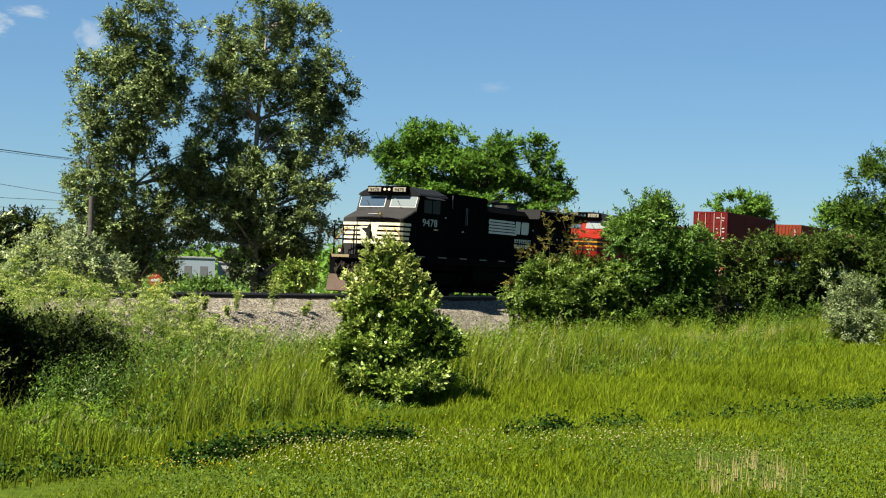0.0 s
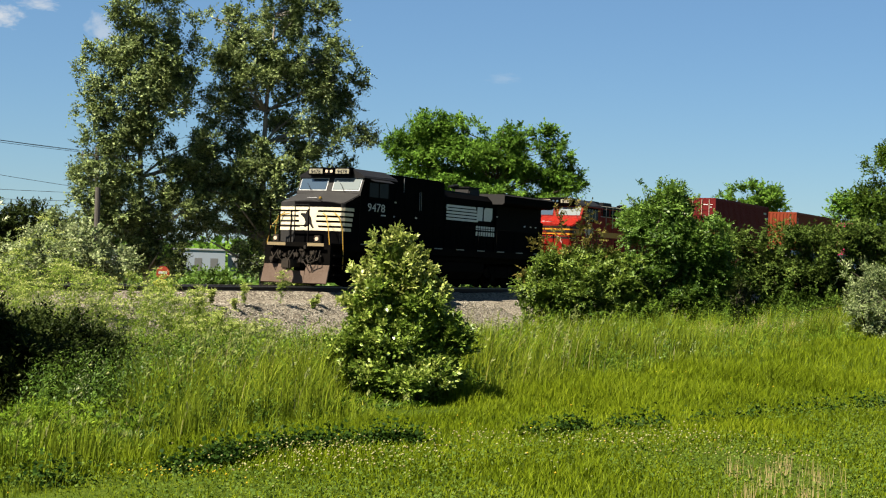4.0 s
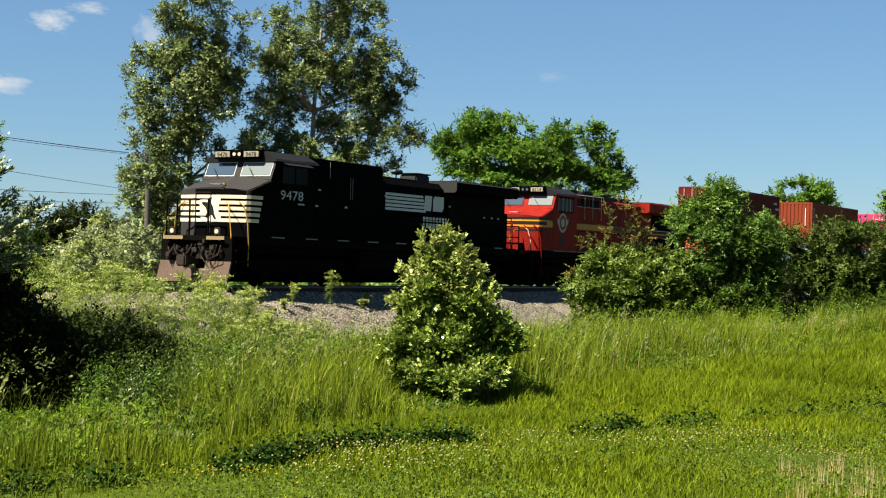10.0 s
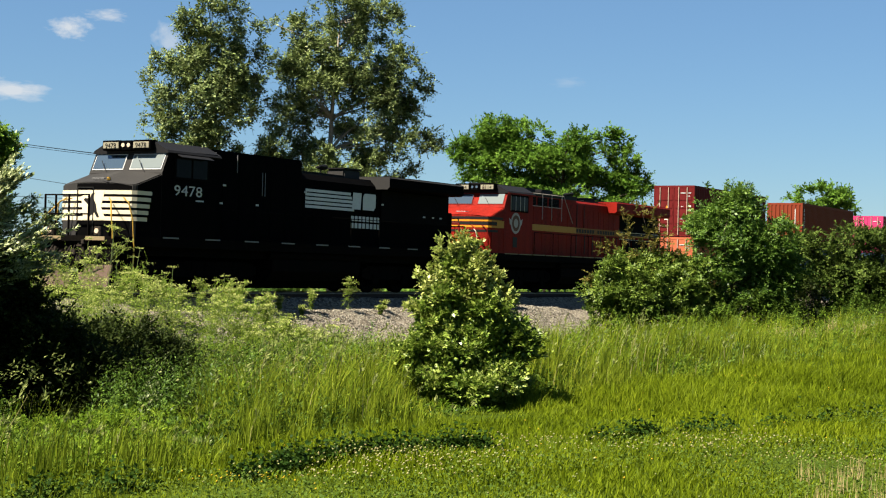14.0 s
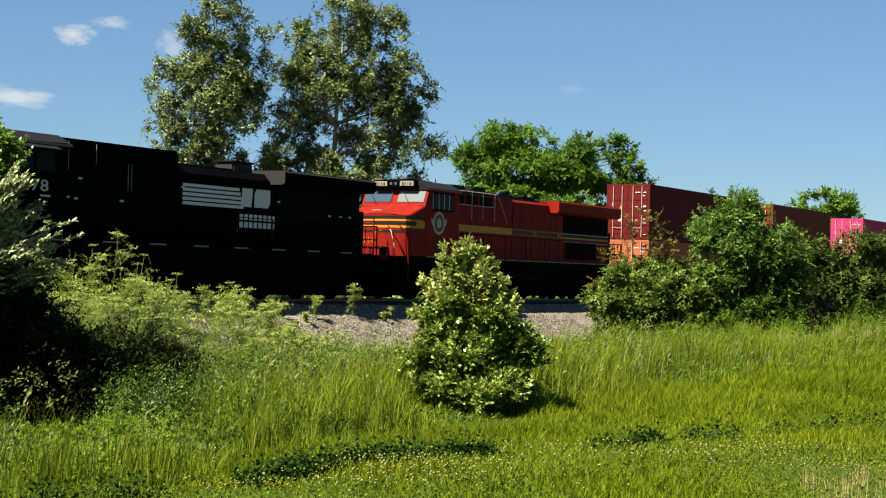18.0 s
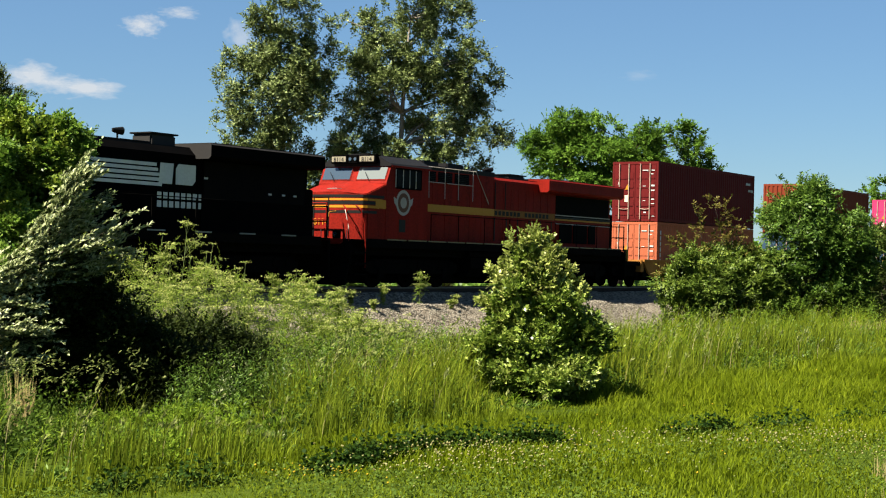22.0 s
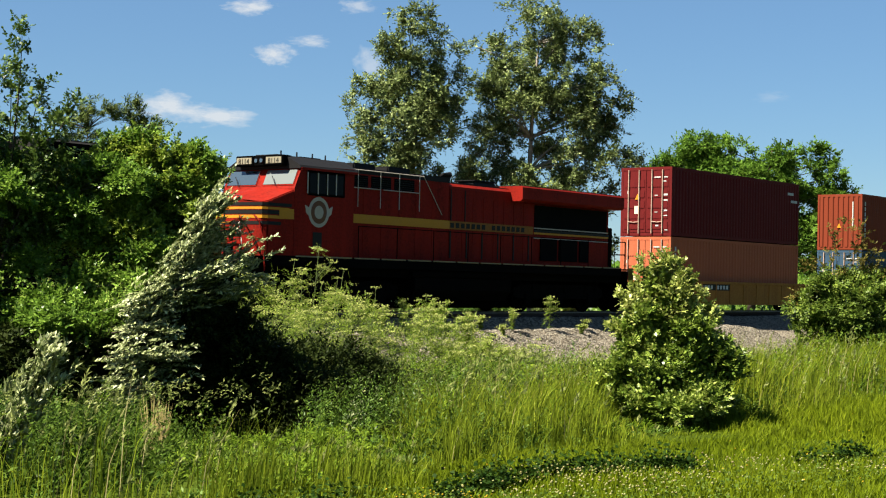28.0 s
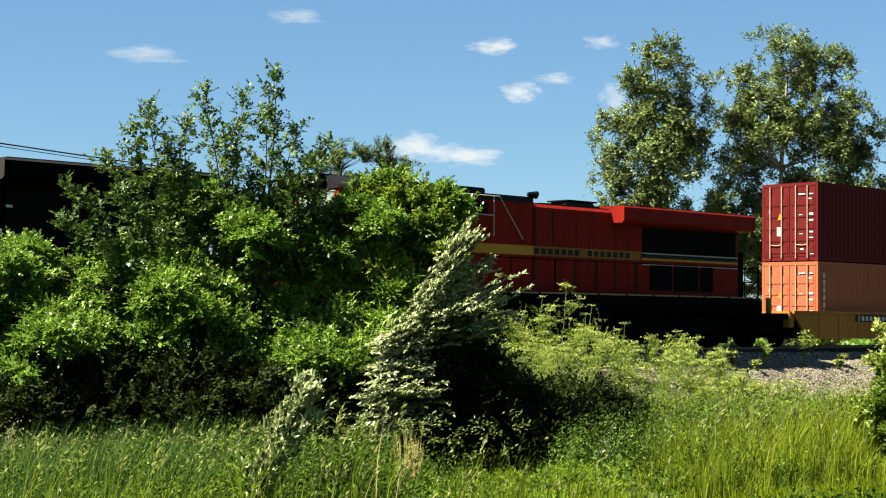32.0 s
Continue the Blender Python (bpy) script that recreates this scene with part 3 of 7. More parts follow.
def spray_mesh(c, d, per, reach, leaf, narrow, up, lean=None):
    """Leaves set in two rows along short shoots: per of them to each center c, growing along d."""
    m = 9
    ns = max(1, per // m)
    n = len(c) * ns
    c, d = np.repeat(c, ns, 0), np.repeat(d, ns, 0)
    way = d * 0.7 + np.random.normal(0, 0.75, (n, 3)) + np.array([0, 0, up])
    if lean is not None:
        way = lean * 1.6 + np.random.normal(0, 0.45, (n, 3))
    way /= np.linalg.norm(way, axis=1, keepdims=True)
    start = c + np.random.normal(0, 0.22, (n, 3)) * reach
    length = reach * np.random.uniform(0.5, 1.25, (n, 1))
    roll = np.random.normal(0, 0.5, (n, 3)) + np.array([0, 0, 1.0])
    side = np.cross(way, roll)
    side /= np.linalg.norm(side, axis=1, keepdims=True) + 1e-9
    k = (np.arange(m) / (m - 1))[None, :, None]
    at = start[:, None] + way[:, None] * length[:, None] * k - np.array([0, 0, 0.16]) * reach * k * k
    sign = np.where(np.arange(m) % 2 == 0, 1.0, -1.0)[None, :, None]
    spread = 0.9 if lean is None else 0.35
    out = way[:, None] * (0.5 + 0.8 * k ** 3) + side[:, None] * sign * spread * (1 - 0.8 * k ** 3) + np.random.normal(0, 0.28, (n, m, 3))
    face = np.cross(side, way)
    face = np.repeat(face * np.where(face[:, 2:] < 0, -1, 1) * 0.7 + d * 0.6, m, 0)
    size = np.repeat(1.1 - 0.45 * k, n, 0).reshape(-1, 1)
    pts = at.reshape(-1, 3)
    keep = pts[:, 2] > 0.02
    return leaf_mesh(pts[keep], leaf * size[keep], 0.0, out.reshape(-1, 3)[keep], narrow, 0.4, face[keep], 0.32)


def plant(name, base, blobs, mat, label, category, clumps=220, per=60, leaf=0.12, clump_r=0.5, trunk_r=0.15, bark=None, seed=1, stems=1,
          lean=None, narrow=0.62, deep=0.8, twigs=60, up=0.35, hollow=0.35, group="", gaps=(1.0, -9), sprigs=0.12, tips=(), tip_from=None, tip_leaves=5, bunch=(0, 0.4), under=0.5, tip_mat=None):
    """A tree or shrub: trunk or stems, limbs to clumps of leaves that fill the given lobes (x, y, z, rx, rz), denser at their rims."""
    rng = random.Random(seed)
    np.random.seed(seed)
    base = Vector((base[0], base[1], float(ground_z(base[0], base[1]))))
    th = thing(name, Matrix.Translation(base), label, category, group)
    hgt = max(b[2] + b[4] for b in blobs) - base.z
    cx = np.array([np.mean([b[0] for b in blobs]) - base.x, np.mean([b[1] for b in blobs]) - base.y, 0])
    if bunch[0]:        # each lobe breaks up into boughs with shade between them
        lobes = []
        for bx, by, bz, rx, rz in blobs:
            for _ in range(bunch[0]):
                w = Vector((rng.gauss(0, 1), rng.gauss(0, 1), rng.gauss(0, 1))).normalized() * rng.uniform(0.2, 0.9) ** 0.5
                r = bunch[1] * rng.uniform(0.65, 1.25)
                lobes.append((bx + w.x * rx, by + w.y * rx * deep, bz + w.z * rz, rx * r, rz * r * 0.8))
        blobs = lobes
    area = np.array([b[3] * b[4] for b in blobs])
    pick = np.random.choice(len(blobs), clumps, p=area / area.sum())
    d = np.random.normal(0, 1, (clumps, 3))
    d /= np.linalg.norm(d, axis=1, keepdims=True)
    if bunch[0]:
        d[:, 2] = np.where((d[:, 2] < -0.2) & (np.random.uniform(0, 1, clumps) > under), -d[:, 2], d[:, 2])
    rad = np.random.uniform(hollow, 1.0, (clumps, 1)) ** 0.6
    shoot = np.random.uniform(0, 1, (clumps, 1)) < sprigs
    rad = np.where(shoot, np.random.uniform(0.95, 1.28, (clumps, 1)), rad)
    bl = np.array(blobs)[pick]
    c = bl[:, :3] + d * rad * np.stack([bl[:, 3], bl[:, 3] * deep, bl[:, 4]], 1)
    c = c - np.array(base)
    c[:, 2] = np.maximum(c[:, 2], 0.08)
    gap = np.array([noise.noise(Vector(p) * gaps[0] + Vector((seed, 0, 0))) for p in c])
    keep = gap > gaps[1]
    c, d, shoot = c[keep], d[keep], shoot[keep]
    clumps = len(c)
    # trunk and limbs
    bm = bmesh.new()
    tops = []
    for s in range(stems):
        foot = Vector((rng.uniform(-1, 1), rng.uniform(-1, 1), 0)) * (0 if stems == 1 else trunk_r * 4)
        tip = Vector(c[rng.randrange(clumps)]) if stems > 1 else Vector((cx[0], cx[1], hgt * 0.86))
        tops.append(limb(bm, foot + Vector((0, 0, -0.15)), tip, trunk_r, trunk_r * 0.15, hgt * 0.05, rng, 9, 7))
    part("trunk", bm, bark or M_bark, th, smooth=True)
    bm = bmesh.new()
    for k in rng.sample(range(clumps), min(twigs, clumps)):
        q = Vector(c[k])
        line = tops[rng.randrange(len(tops))]
        start = min(line, key=lambda p: (p - q).length + 1.2 * max(0, p.z - q.z + 0.35 * (q - p).length))
        r = trunk_r * (0.42 if stems == 1 else 0.5) * (1 - 0.7 * max(0, start.z) / max(hgt, 0.1))
        limb(bm, start, q, max(r, 0.006), max(r * 0.2, 0.003), (q - start).length * 0.12, rng)
    part("branch_work", bm, bark or M_bark, th, smooth=True)
    # leaves stand along short shoots that spring from each clump outwards and up
    lean_v = None if lean is None else np.array(lean, float) / np.linalg.norm(lean)
    v, f = spray_mesh(c, d, per, clump_r, leaf, narrow, up, lean_v)
    sheet("crown", v, f, mat, th)
    if tips:
        spots, ways = [], []
        for tip in tips:
            bm = bmesh.new()
            q = Vector(tip) - base
            k = rng.uniform(0.15, 0.4)
            p = Vector((cx[0] * (1 - k) + q.x * k, cx[1] * (1 - k) + q.y * k, max(0.2, (tip_from if tip_from is not None else hgt * 0.55) * rng.uniform(0.7, 1.05))))
            line = limb(bm, p, q, trunk_r * 0.5, 0.004, (q - p).length * 0.1, rng, 12)
            for i, at in enumerate(line[3:]):
                side = Vector((rng.gauss(0, 1), rng.gauss(0, 1), rng.uniform(0, 1.2))).normalized()
                grow = (q - p).normalized()
                for _ in range(tip_leaves):
                    side = Vector((rng.gauss(0, 1), rng.gauss(0, 1), rng.uniform(-0.2, 1.2))).normalized()
                    w = (grow * 0.7 + side * 0.8).normalized()
                    off = w * rng.uniform(0, 0.32) * (q - p).length * (1.05 - i / (len(line) - 3))
                    spots.append(at + off)
                    ways.append(w)
            part("sprig", bm, bark or M_bark, th, smooth=True)
        v, f = spray_mesh(np.array(spots), np.array(ways), 18, clump_r * 0.8, leaf, narrow, up, lean_v)
        sheet("sprig_leaves", v, f, tip_mat or mat, th)
    return th


def soil_z(x, y, u, v):
    """Height of what plants stand on: the meadow, or the slope of the bank."""
    bank = rail_z(u) - 0.35 - 1.72 * (v - 2.35) / 3.75
    return np.where((v > 2.35) & (v < 6.3), np.maximum(ground_z(x, y), bank), ground_z(x, y))


def low_spot(x, y):
    """Low growth before the silver-leaved shrub and before the lone bush."""
    a, c = -0.292 * x + 0.956 * y, 0.956 * x + 0.292 * y
    r = np.maximum(np.abs(c - 0.3) / 1.3, np.abs(a - 16.4) / 3.6)
    q = np.hypot((x + 0.55) / 0.9, (y - 17.2) / 1.3)
    return np.minimum(np.clip((r - 0.75) / 0.45, 0.15, 1), np.clip((q - 0.65) / 0.4, 0.25, 1))


def bare_spot(x, y):
    """Where nothing but growth in the shade-dark leaf colour stands, beside the silver-leaved shrub."""
    a, c = -0.292 * x + 0.956 * y, 0.956 * x + 0.292 * y
    return (a > np.where(c < -0.25, 14.8, 16.7)) & (a < 21.5) & (c > -1.5) & (c < 1.35 + 0.12 * (a - 17))


def blades(name, x, y, h, w, mat, label, lean=0.25, wind=(0.25, 0.1), parent=None):
    """Blades of grass: two bent segments each."""
    keep = ~bare_spot(x, y)
    h, w = np.broadcast_to(h, x.shape)[keep], np.broadcast_to(w, x.shape)[keep]
    x, y = x[keep], y[keep]
    n = len(x)
    h = h * low_spot(x, y)
    z = ground_z(x, y) - 0.02
    ang = np.random.uniform(0, 2 * np.pi, n)
    sx, sy = np.cos(ang) * w / 2, np.sin(ang) * w / 2
    lx, ly = np.random.normal(wind[0], lean, n) * h, np.random.normal(wind[1], lean, n) * h
    v = np.empty((n, 5, 3))
    v[:, 0] = np.stack([x - sx, y - sy, z], 1)
    v[:, 1] = np.stack([x + sx, y + sy, z], 1)
    v[:, 2] = np.stack([x - sx * 0.8 + lx * 0.3, y - sy * 0.8 + ly * 0.3, z + h * 0.6], 1)
    v[:, 3] = np.stack([x + sx * 0.8 + lx * 0.3, y + sy * 0.8 + ly * 0.3, z + h * 0.6], 1)
    v[:, 4] = np.stack([x + lx, y + ly, z + h], 1)
    f = (np.arange(n)[:, None, None] * 5 + np.array([(0, 1, 3), (0, 3, 2), (2, 3, 4)])).reshape(-1, 3)
    return tagged(sheet(name, v.reshape(-1, 3), f, mat, parent), label, "grass", kind="stuff")


def scatter(n, u0, u1, v0, v1, power=1.0):
    """Places in a stretch of the plan, thinning out along the track."""
    u, v = u0 + (u1 - u0) * np.random.uniform(0, 1, n) ** power, np.random.uniform(v0, v1, n)
    return (*plan(u, v), u, v)


def clover_line(u):
    """How far towards the camera the plain grass reaches before the clover begins."""
    return np.interp(u, [6, 8.4, 9.2, 10, 11.3, 12.3, 15.7, 24, 45], [25.3, 25.4, 25.65, 25.95, 26.2, 26.9, 28.1, 29.6, 31.5])


def build_grass():
    np.random.seed(5)
    x, y, u, v = (np.concatenate(q) for q in zip(scatter(150000, 6, 66, 24.6, 33.5, 1.7), scatter(110000, 6, 24, 24.8, 31.0)))
    p = np.array([noise.noise((a * 0.5, b * 0.5, 2)) for a, b in zip(x, y)])
    edge = np.clip((clover_line(u) - v) / 2.5, 0, 1)
    h = np.random.uniform(0.035, 0.105, len(x)) * (1 + 0.9 * p) * (1 + 1.6 * edge * np.random.uniform(0, 1, len(x)))
    blades("mown_grass", x, y, h, 0.0075 + 0.00022 * u, M_grass, "short bright green meadow grass with clover", 0.36, (0.06, 0.02))
    # clover leaflets in patches between the blades
    x, y, u, v = scatter(120000, 6, 40, 24.8, 33.5, 1.5)
    p = np.array([noise.noise((a * 0.6, b * 0.6, 6)) for a, b in zip(x, y)])
    keep = (p > -0.12) & (v > clover_line(u) - 0.25 + 0.5 * p)
    c = np.stack([x, y, ground_z(x, y) + np.random.uniform(0.03, 0.12, len(x))], 1)[keep]
    vv, f = leaf_mesh(c, 0.021, 1.0, None, 0.95, 1.6)
    tagged(sheet("clover_leaflets", vv, f, M_leaflet), "small clover leaves among short grass", "clover", kind="stuff")
    # tall grass grows in tussocks
    far, close = scatter(13500, 4, 66, 5.6, 25.2, 1.3), scatter(3400, 3, 20, 13.0, 25.9, 1.0)
    tx, ty, tu, tv = (np.concatenate(q) for q in zip(far, close))
    p = np.array([noise.noise((a * 0.28, b * 0.28, 7)) + 0.6 * noise.noise((a * 0.9, b * 0.9, 3)) for a, b in zip(tx, ty)])
    keep = np.random.uniform(0, 1, len(tx)) < (0.8 + 0.6 * p) * np.clip((tx + 0.27 * ty + 1.2) / 1.2, 0.13, 1)
    tx, ty, tu, tv, p = tx[keep], ty[keep], tu[keep], tv[keep], p[keep]
    per = 26
    th = np.random.uniform(0.22, 1.1, len(tx)) * (1 + 0.6 * p) * np.clip((np.interp(tu, [9.5, 12, 16], [26.0, 25.8, 25.5]) - tv) / np.interp(tu, [9.5, 14], [1.0, 1.3]), 0.2, 1) * np.clip((tv - 3.5) / 7.0, 0.4, 1)
    r = np.abs(np.random.normal(0, 0.13, (len(tx), per)))
    a = np.random.uniform(0, 2 * np.pi, (len(tx), per))
    x, y = (tx[:, None] + np.cos(a) * r).ravel(), (ty[:, None] + np.sin(a) * r).ravel()
    h = (th[:, None] * np.random.uniform(0.5, 1.05, (len(tx), per))).ravel() * 0.82
    blades("tall_grass", x, y, h, np.repeat(0.0062 + 0.00026 * tu, per), M_tall, "tall uncut grass in tussocks", 0.24, (0.10, 0.04))
    x, y, u, v = scatter(60000, 4, 66, 5.6, 25.3, 1.4)
    keep = np.random.uniform(0, 1, len(x)) < np.clip((x + 0.27 * y + 1.2) / 1.2, 0.25, 1)
    x, y, u, v = x[keep], y[keep], u[keep], v[keep]
    blades("undergrowth_grass", x, y, np.random.uniform(0.15, 0.4, len(x)) * np.clip((25.4 - v) / 2.2, 0.3, 1), 0.011 + 0.00025 * u, M_weed, "low dense grass between the tussocks", 0.3, (0.05, 0.0))
    # a stand of broad-bladed grass before the thicket
    cx, cy = np.random.normal(-6.9, 1.35, 460), np.random.normal(13.6, 1.5, 460)
    near = (cx + 0.27 * cy < -0.5) & ~((cy < 12.9) & (cx > -6.3))
    cx, cy = cx[near], cy[near]
    x, y = (np.repeat(q, 18) + np.random.normal(0, 0.08, 18 * len(q)) for q in (cx, cy))
    blades("reed_grass", x, y, np.random.uniform(0.3, 0.8, len(x)) * (1 + 0.4 * (x < -7.3)), 0.014, M_reed, "broad-bladed tall grass with bent tips", 0.2, (0.26, 0.02))
    x, y = cx[:150], cy[:150]
    h = np.random.uniform(0.6, 0.88, 150)
    c = np.stack([np.repeat(x, 14) + 0.2, np.repeat(y, 14), np.repeat(ground_z(x, y) + h, 14)], 1)
    c += np.random.normal(0, 1, c.shape) * np.array([0.035, 0.008, 0.02]) + np.tile(np.linspace(0, 0.1, 14), 150)[:, None] * np.array([1, 0, -0.1])
    vv, f = leaf_mesh(c, 0.04, 0.5, np.tile(np.array([0.8, 0, 0.3]), (len(c), 1)), 0.35, 0.3)
    tagged(sheet("reed_plumes", vv, f, M_seed), "nodding brown plumes on broad-bladed grass", "grass", kind="stuff")
    # seed heads on thin stalks
    x, y, u, v = scatter(1500, 3, 24, 9.5, 25.0, 1.0)
    h = np.random.uniform(0.55, 1.0, len(x)) * np.clip((25.8 - v) / 1.6, 0.4, 1) * np.clip((v - 4.2) / 8.0, 0.25, 1)
    blades("grass_stalks", x, y, h, 0.006 + 0.0002 * u, M_dry, "pale seeding grass stalks in the meadow", 0.10, (0.16, 0.05))
    du = scatter(9000, 33, 47, 14.5, 23.5, 1.0)
    thin = np.array([noise.noise((a * 0.7, b * 0.7, 5)) for a, b in zip(*du[:2])]) > 0.0
    blades("hedge_foot_grass", du[0][thin], du[1][thin], np.random.uniform(0.25, 0.6, thin.sum()), 0.02, M_dry, "half-dry grass in patches before the hedge", 0.2, (0.1, 0.0))
    m = 10
    k = np.random.uniform(0, 1, (len(x), m))
    z, h = ground_z(x, y), h * low_spot(x, y)
    h = h * ~bare_spot(x, y)
    c = np.stack([x[:, None] + (0.16 + 0.06 * k) * h[:, None], y[:, None] + 0.06 * h[:, None] + 0 * k, z[:, None] + h[:, None] * (0.84 + 0.16 * k)], -1).reshape(-1, 3)
    c += np.random.normal(0, 0.008, c.shape)
    out = np.tile(np.array([0.45, 0.1, 0.8]), (len(c), 1))
    vv, f = leaf_mesh(c, 0.055, 0.35, out, 0.3, 0.3)
    tagged(sheet("grass_seed_heads", vv, f, M_seed), "soft pale seed heads above the tall grass", "grass", kind="stuff")


build_grass()

CLEAR = [(-6.2, 19.9, 1.1), (-7.3, 19.6, 0.9), (-9.1, 18.3, 1.2), (-6.7, 18.4, 0.8), (-7.5, 22.5, 1.3), (-0.5, 18.3, 0.7)]


def weeds(name, n, u0, u1, v0, v1, h0, h1, mat, label, leaf=0.05, per=34, seed=3, spread=0.16, power=1.0, narrow=0.45, patchy=0.0, spots=None):
    """Leafy stalks that taper to a point: many small plants in one stuff object."""
    np.random.seed(seed)
    x, y, u, v = scatter(n, u0, u1, v0, v1, power)
    if spots is not None:
        at = np.array(spots)[np.random.randint(0, len(spots), n)]
        x, y = (at[:, :2] + np.random.normal(0, 1, (n, 2)) * at[:, 2:]).T
        u, v = np.full(n, 30.0), np.full(n, 20.0)
    patch = np.array([noise.noise((a * 0.45, b * 0.45, seed)) for a, b in zip(x, y)])
    keep = np.random.uniform(-0.5, 0.5, n) < patch * 2 * patchy + 0.5 * (1 - patchy)
    if spots is None and mat is not M_olive_shade:
        keep &= ~bare_spot(x, y)
    if spots is None and mat not in (M_olive_shade, M_deep):
        keep &= np.random.uniform(0, 1, n) < np.clip((x + 0.27 * y + 1.2) / 1.2, 0.35, 1)
    for a, b, r in CLEAR if spots is None else ():
        keep &= np.hypot(x - a, y - b) > r
    x, y, u, v, patch = x[keep], y[keep], u[keep], v[keep], patch[keep]
    n = len(x)
    z = soil_z(x, y, u, v)
    h = np.random.uniform(h0, h1, n) * (1 + 0.4 * patch) * np.clip((25.6 - v) / 2.4, 0.2, 1) * (low_spot(x, y) if spots is None else 1)
    k = np.random.uniform(0.05, 1.0, (n, per))
    ang = np.random.uniform(0, 2 * np.pi, (n, per))
    rr = np.abs(np.random.normal(0.35, 0.3, (n, per))) * spread * 2.0 * (1.08 - k) ** 0.8
    c = np.stack([x[:, None] + np.cos(ang) * rr + 0.14 * k ** 2 * h[:, None], y[:, None] + np.sin(ang) * rr, z[:, None] + k * h[:, None]], -1).reshape(-1, 3)
    out = np.stack([np.cos(ang) + 0.25, np.sin(ang), np.full_like(ang, 0.75)], -1).reshape(-1, 3)
    size = leaf * (1.25 - 0.6 * k).reshape(-1, 1)
    vv, f = leaf_mesh(c, size, 0.4, out, narrow, 0.9)
    return tagged(sheet(name, vv, f, mat), label, "weeds", kind="stuff")


weeds("broadleaf_weeds", 4600, 4, 50, 9.0, 25.0, 0.4, 0.95, M_weed, "leafy green weeds among the tall grass", 0.068, 50, 3, 0.12, 1.3, 0.3, 0.9)
weeds("shade_weeds", 3400, 3, 20, 13, 24.8, 0.4, 0.85, M_deep, "deep green weeds among the tall grass", 0.06, 50, 9, 0.15, 1.0, 0.4, 0.9)
weeds("dark_weeds", 2600, 4, 45, 11, 25.0, 0.35, 0.8, M_shrub, "dark green weeds among the tall grass", 0.055, 50, 4, 0.13, 1.3, 0.36, 0.8)
weeds("pale_weeds", 500, 4, 40, 10, 24.6, 0.4, 0.8, M_pale, "grey-green mugwort among the tall grass", 0.05, 44, 8, 0.10, 1.2, 0.28, 0.8)
weeds("thicket_weeds", 700, 1, 14, 4.0, 13, 0.5, 1.1, M_olive_shade, "dark weeds at the foot of the thicket", 0.085, 50, 7, 0.17, 1.0, 0.4)
weeds("shadow_weeds", 900, 11.5, 22, 15.5, 22.5, 0.3, 0.75, M_olive_shade, "weeds with the shrubs' shade in their dark leaf colour", 0.075, 50, 12, 0.16, 1.0, 0.38)
weeds("bank_weeds", 1300, 14, 41, 4.4, 9.0, 0.35, 0.8, M_weed, "green weeds on the foot of the bank", 0.08, 46, 13, 0.15, 1.0, 0.34, 0.4)
weeds("bank_grass_weeds", 1700, 12, 39.5, 2.6, 7.0, 0.3, 0.8, M_weed, "light green weeds covering the bank", 0.075, 40, 14, 0.10, 1.0, 0.24, 0.3)
weeds("rank_weeds", 700, 12, 26, 5.0, 17, 0.6, 1.05, M_shrub, "rank green weeds below the embankment", 0.085, 50, 6, 0.17, 1.0, 0.4)
weeds("bank_foot_weeds", 520, 17, 32, 9.5, 18, 0.4, 0.85, M_shrub, "green weeds in patches below the embankment", 0.075, 50, 21, 0.14, 1.0, 0.36, 0.95)
weeds("dark_patch_weeds", 420, 17, 32, 9.5, 19, 0.35, 0.75, M_deep, "deep green weeds in patches below the embankment", 0.07, 50, 22, 0.14, 1.0, 0.38, 0.95)
weeds("shaded_weeds", 260, 0, 1, 0, 1, 0.35, 0.95, M_olive_shade, "tall weeds with the silver-leaved shrub's shade in their dark colour", 0.075, 54, 16, 0.13, 1.0, 0.34,
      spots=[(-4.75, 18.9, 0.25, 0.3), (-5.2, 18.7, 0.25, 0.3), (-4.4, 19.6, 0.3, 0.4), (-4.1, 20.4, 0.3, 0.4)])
weeds("mugwort_stalks", 40, 0, 1, 0, 1, 0.45, 0.95, M_pale, "slender grey-green mugwort stalks before the shaded shrub", 0.05, 44, 18, 0.06, 1.0, 0.3,
      spots=[(-4.4, 17.9, 0.3, 0.4), (-3.7, 18.6, 0.35, 0.4), (-3.6, 20.0, 0.3, 0.5), (-3.2, 19.0, 0.3, 0.5)])
weeds("fresh_stalks", 150, 0, 1, 0, 1, 0.4, 0.85, M_shrub, "slender green weed stalks before the shaded shrub", 0.055, 46, 19, 0.07, 1.0, 0.3,
      spots=[(-4.2, 17.7, 0.35, 0.3), (-3.6, 18.2, 0.35, 0.4), (-3.9, 19.4, 0.3, 0.5), (-3.0, 19.0, 0.35, 0.5)])
weeds("deep_stalks", 150, 0, 1, 0, 1, 0.45, 0.9, M_deep, "tall deep green weeds beside the shaded shrub", 0.06, 50, 20, 0.11, 1.0, 0.34,
      spots=[(-3.9, 19.9, 0.35, 0.5), (-3.4, 18.7, 0.4, 0.4), (-2.7, 19.6, 0.5, 0.6), (-4.3, 18.2, 0.3, 0.3)])
weeds("near_weeds", 1000, 0, 1, 0, 1, 0.3, 0.72, M_deep, "deep green weeds among the broad-bladed grass", 0.055, 50, 23, 0.13, 1.0, 0.36,
      spots=[(-6.4, 12.6, 0.5, 0.6), (-5.9, 13.4, 0.5, 0.6), (-7.2, 13.8, 0.5, 0.6), (-6.4, 14.8, 0.6, 0.5), (-7.4, 15.2, 0.5, 0.4), (-5.3, 12.9, 0.4, 0.6)])
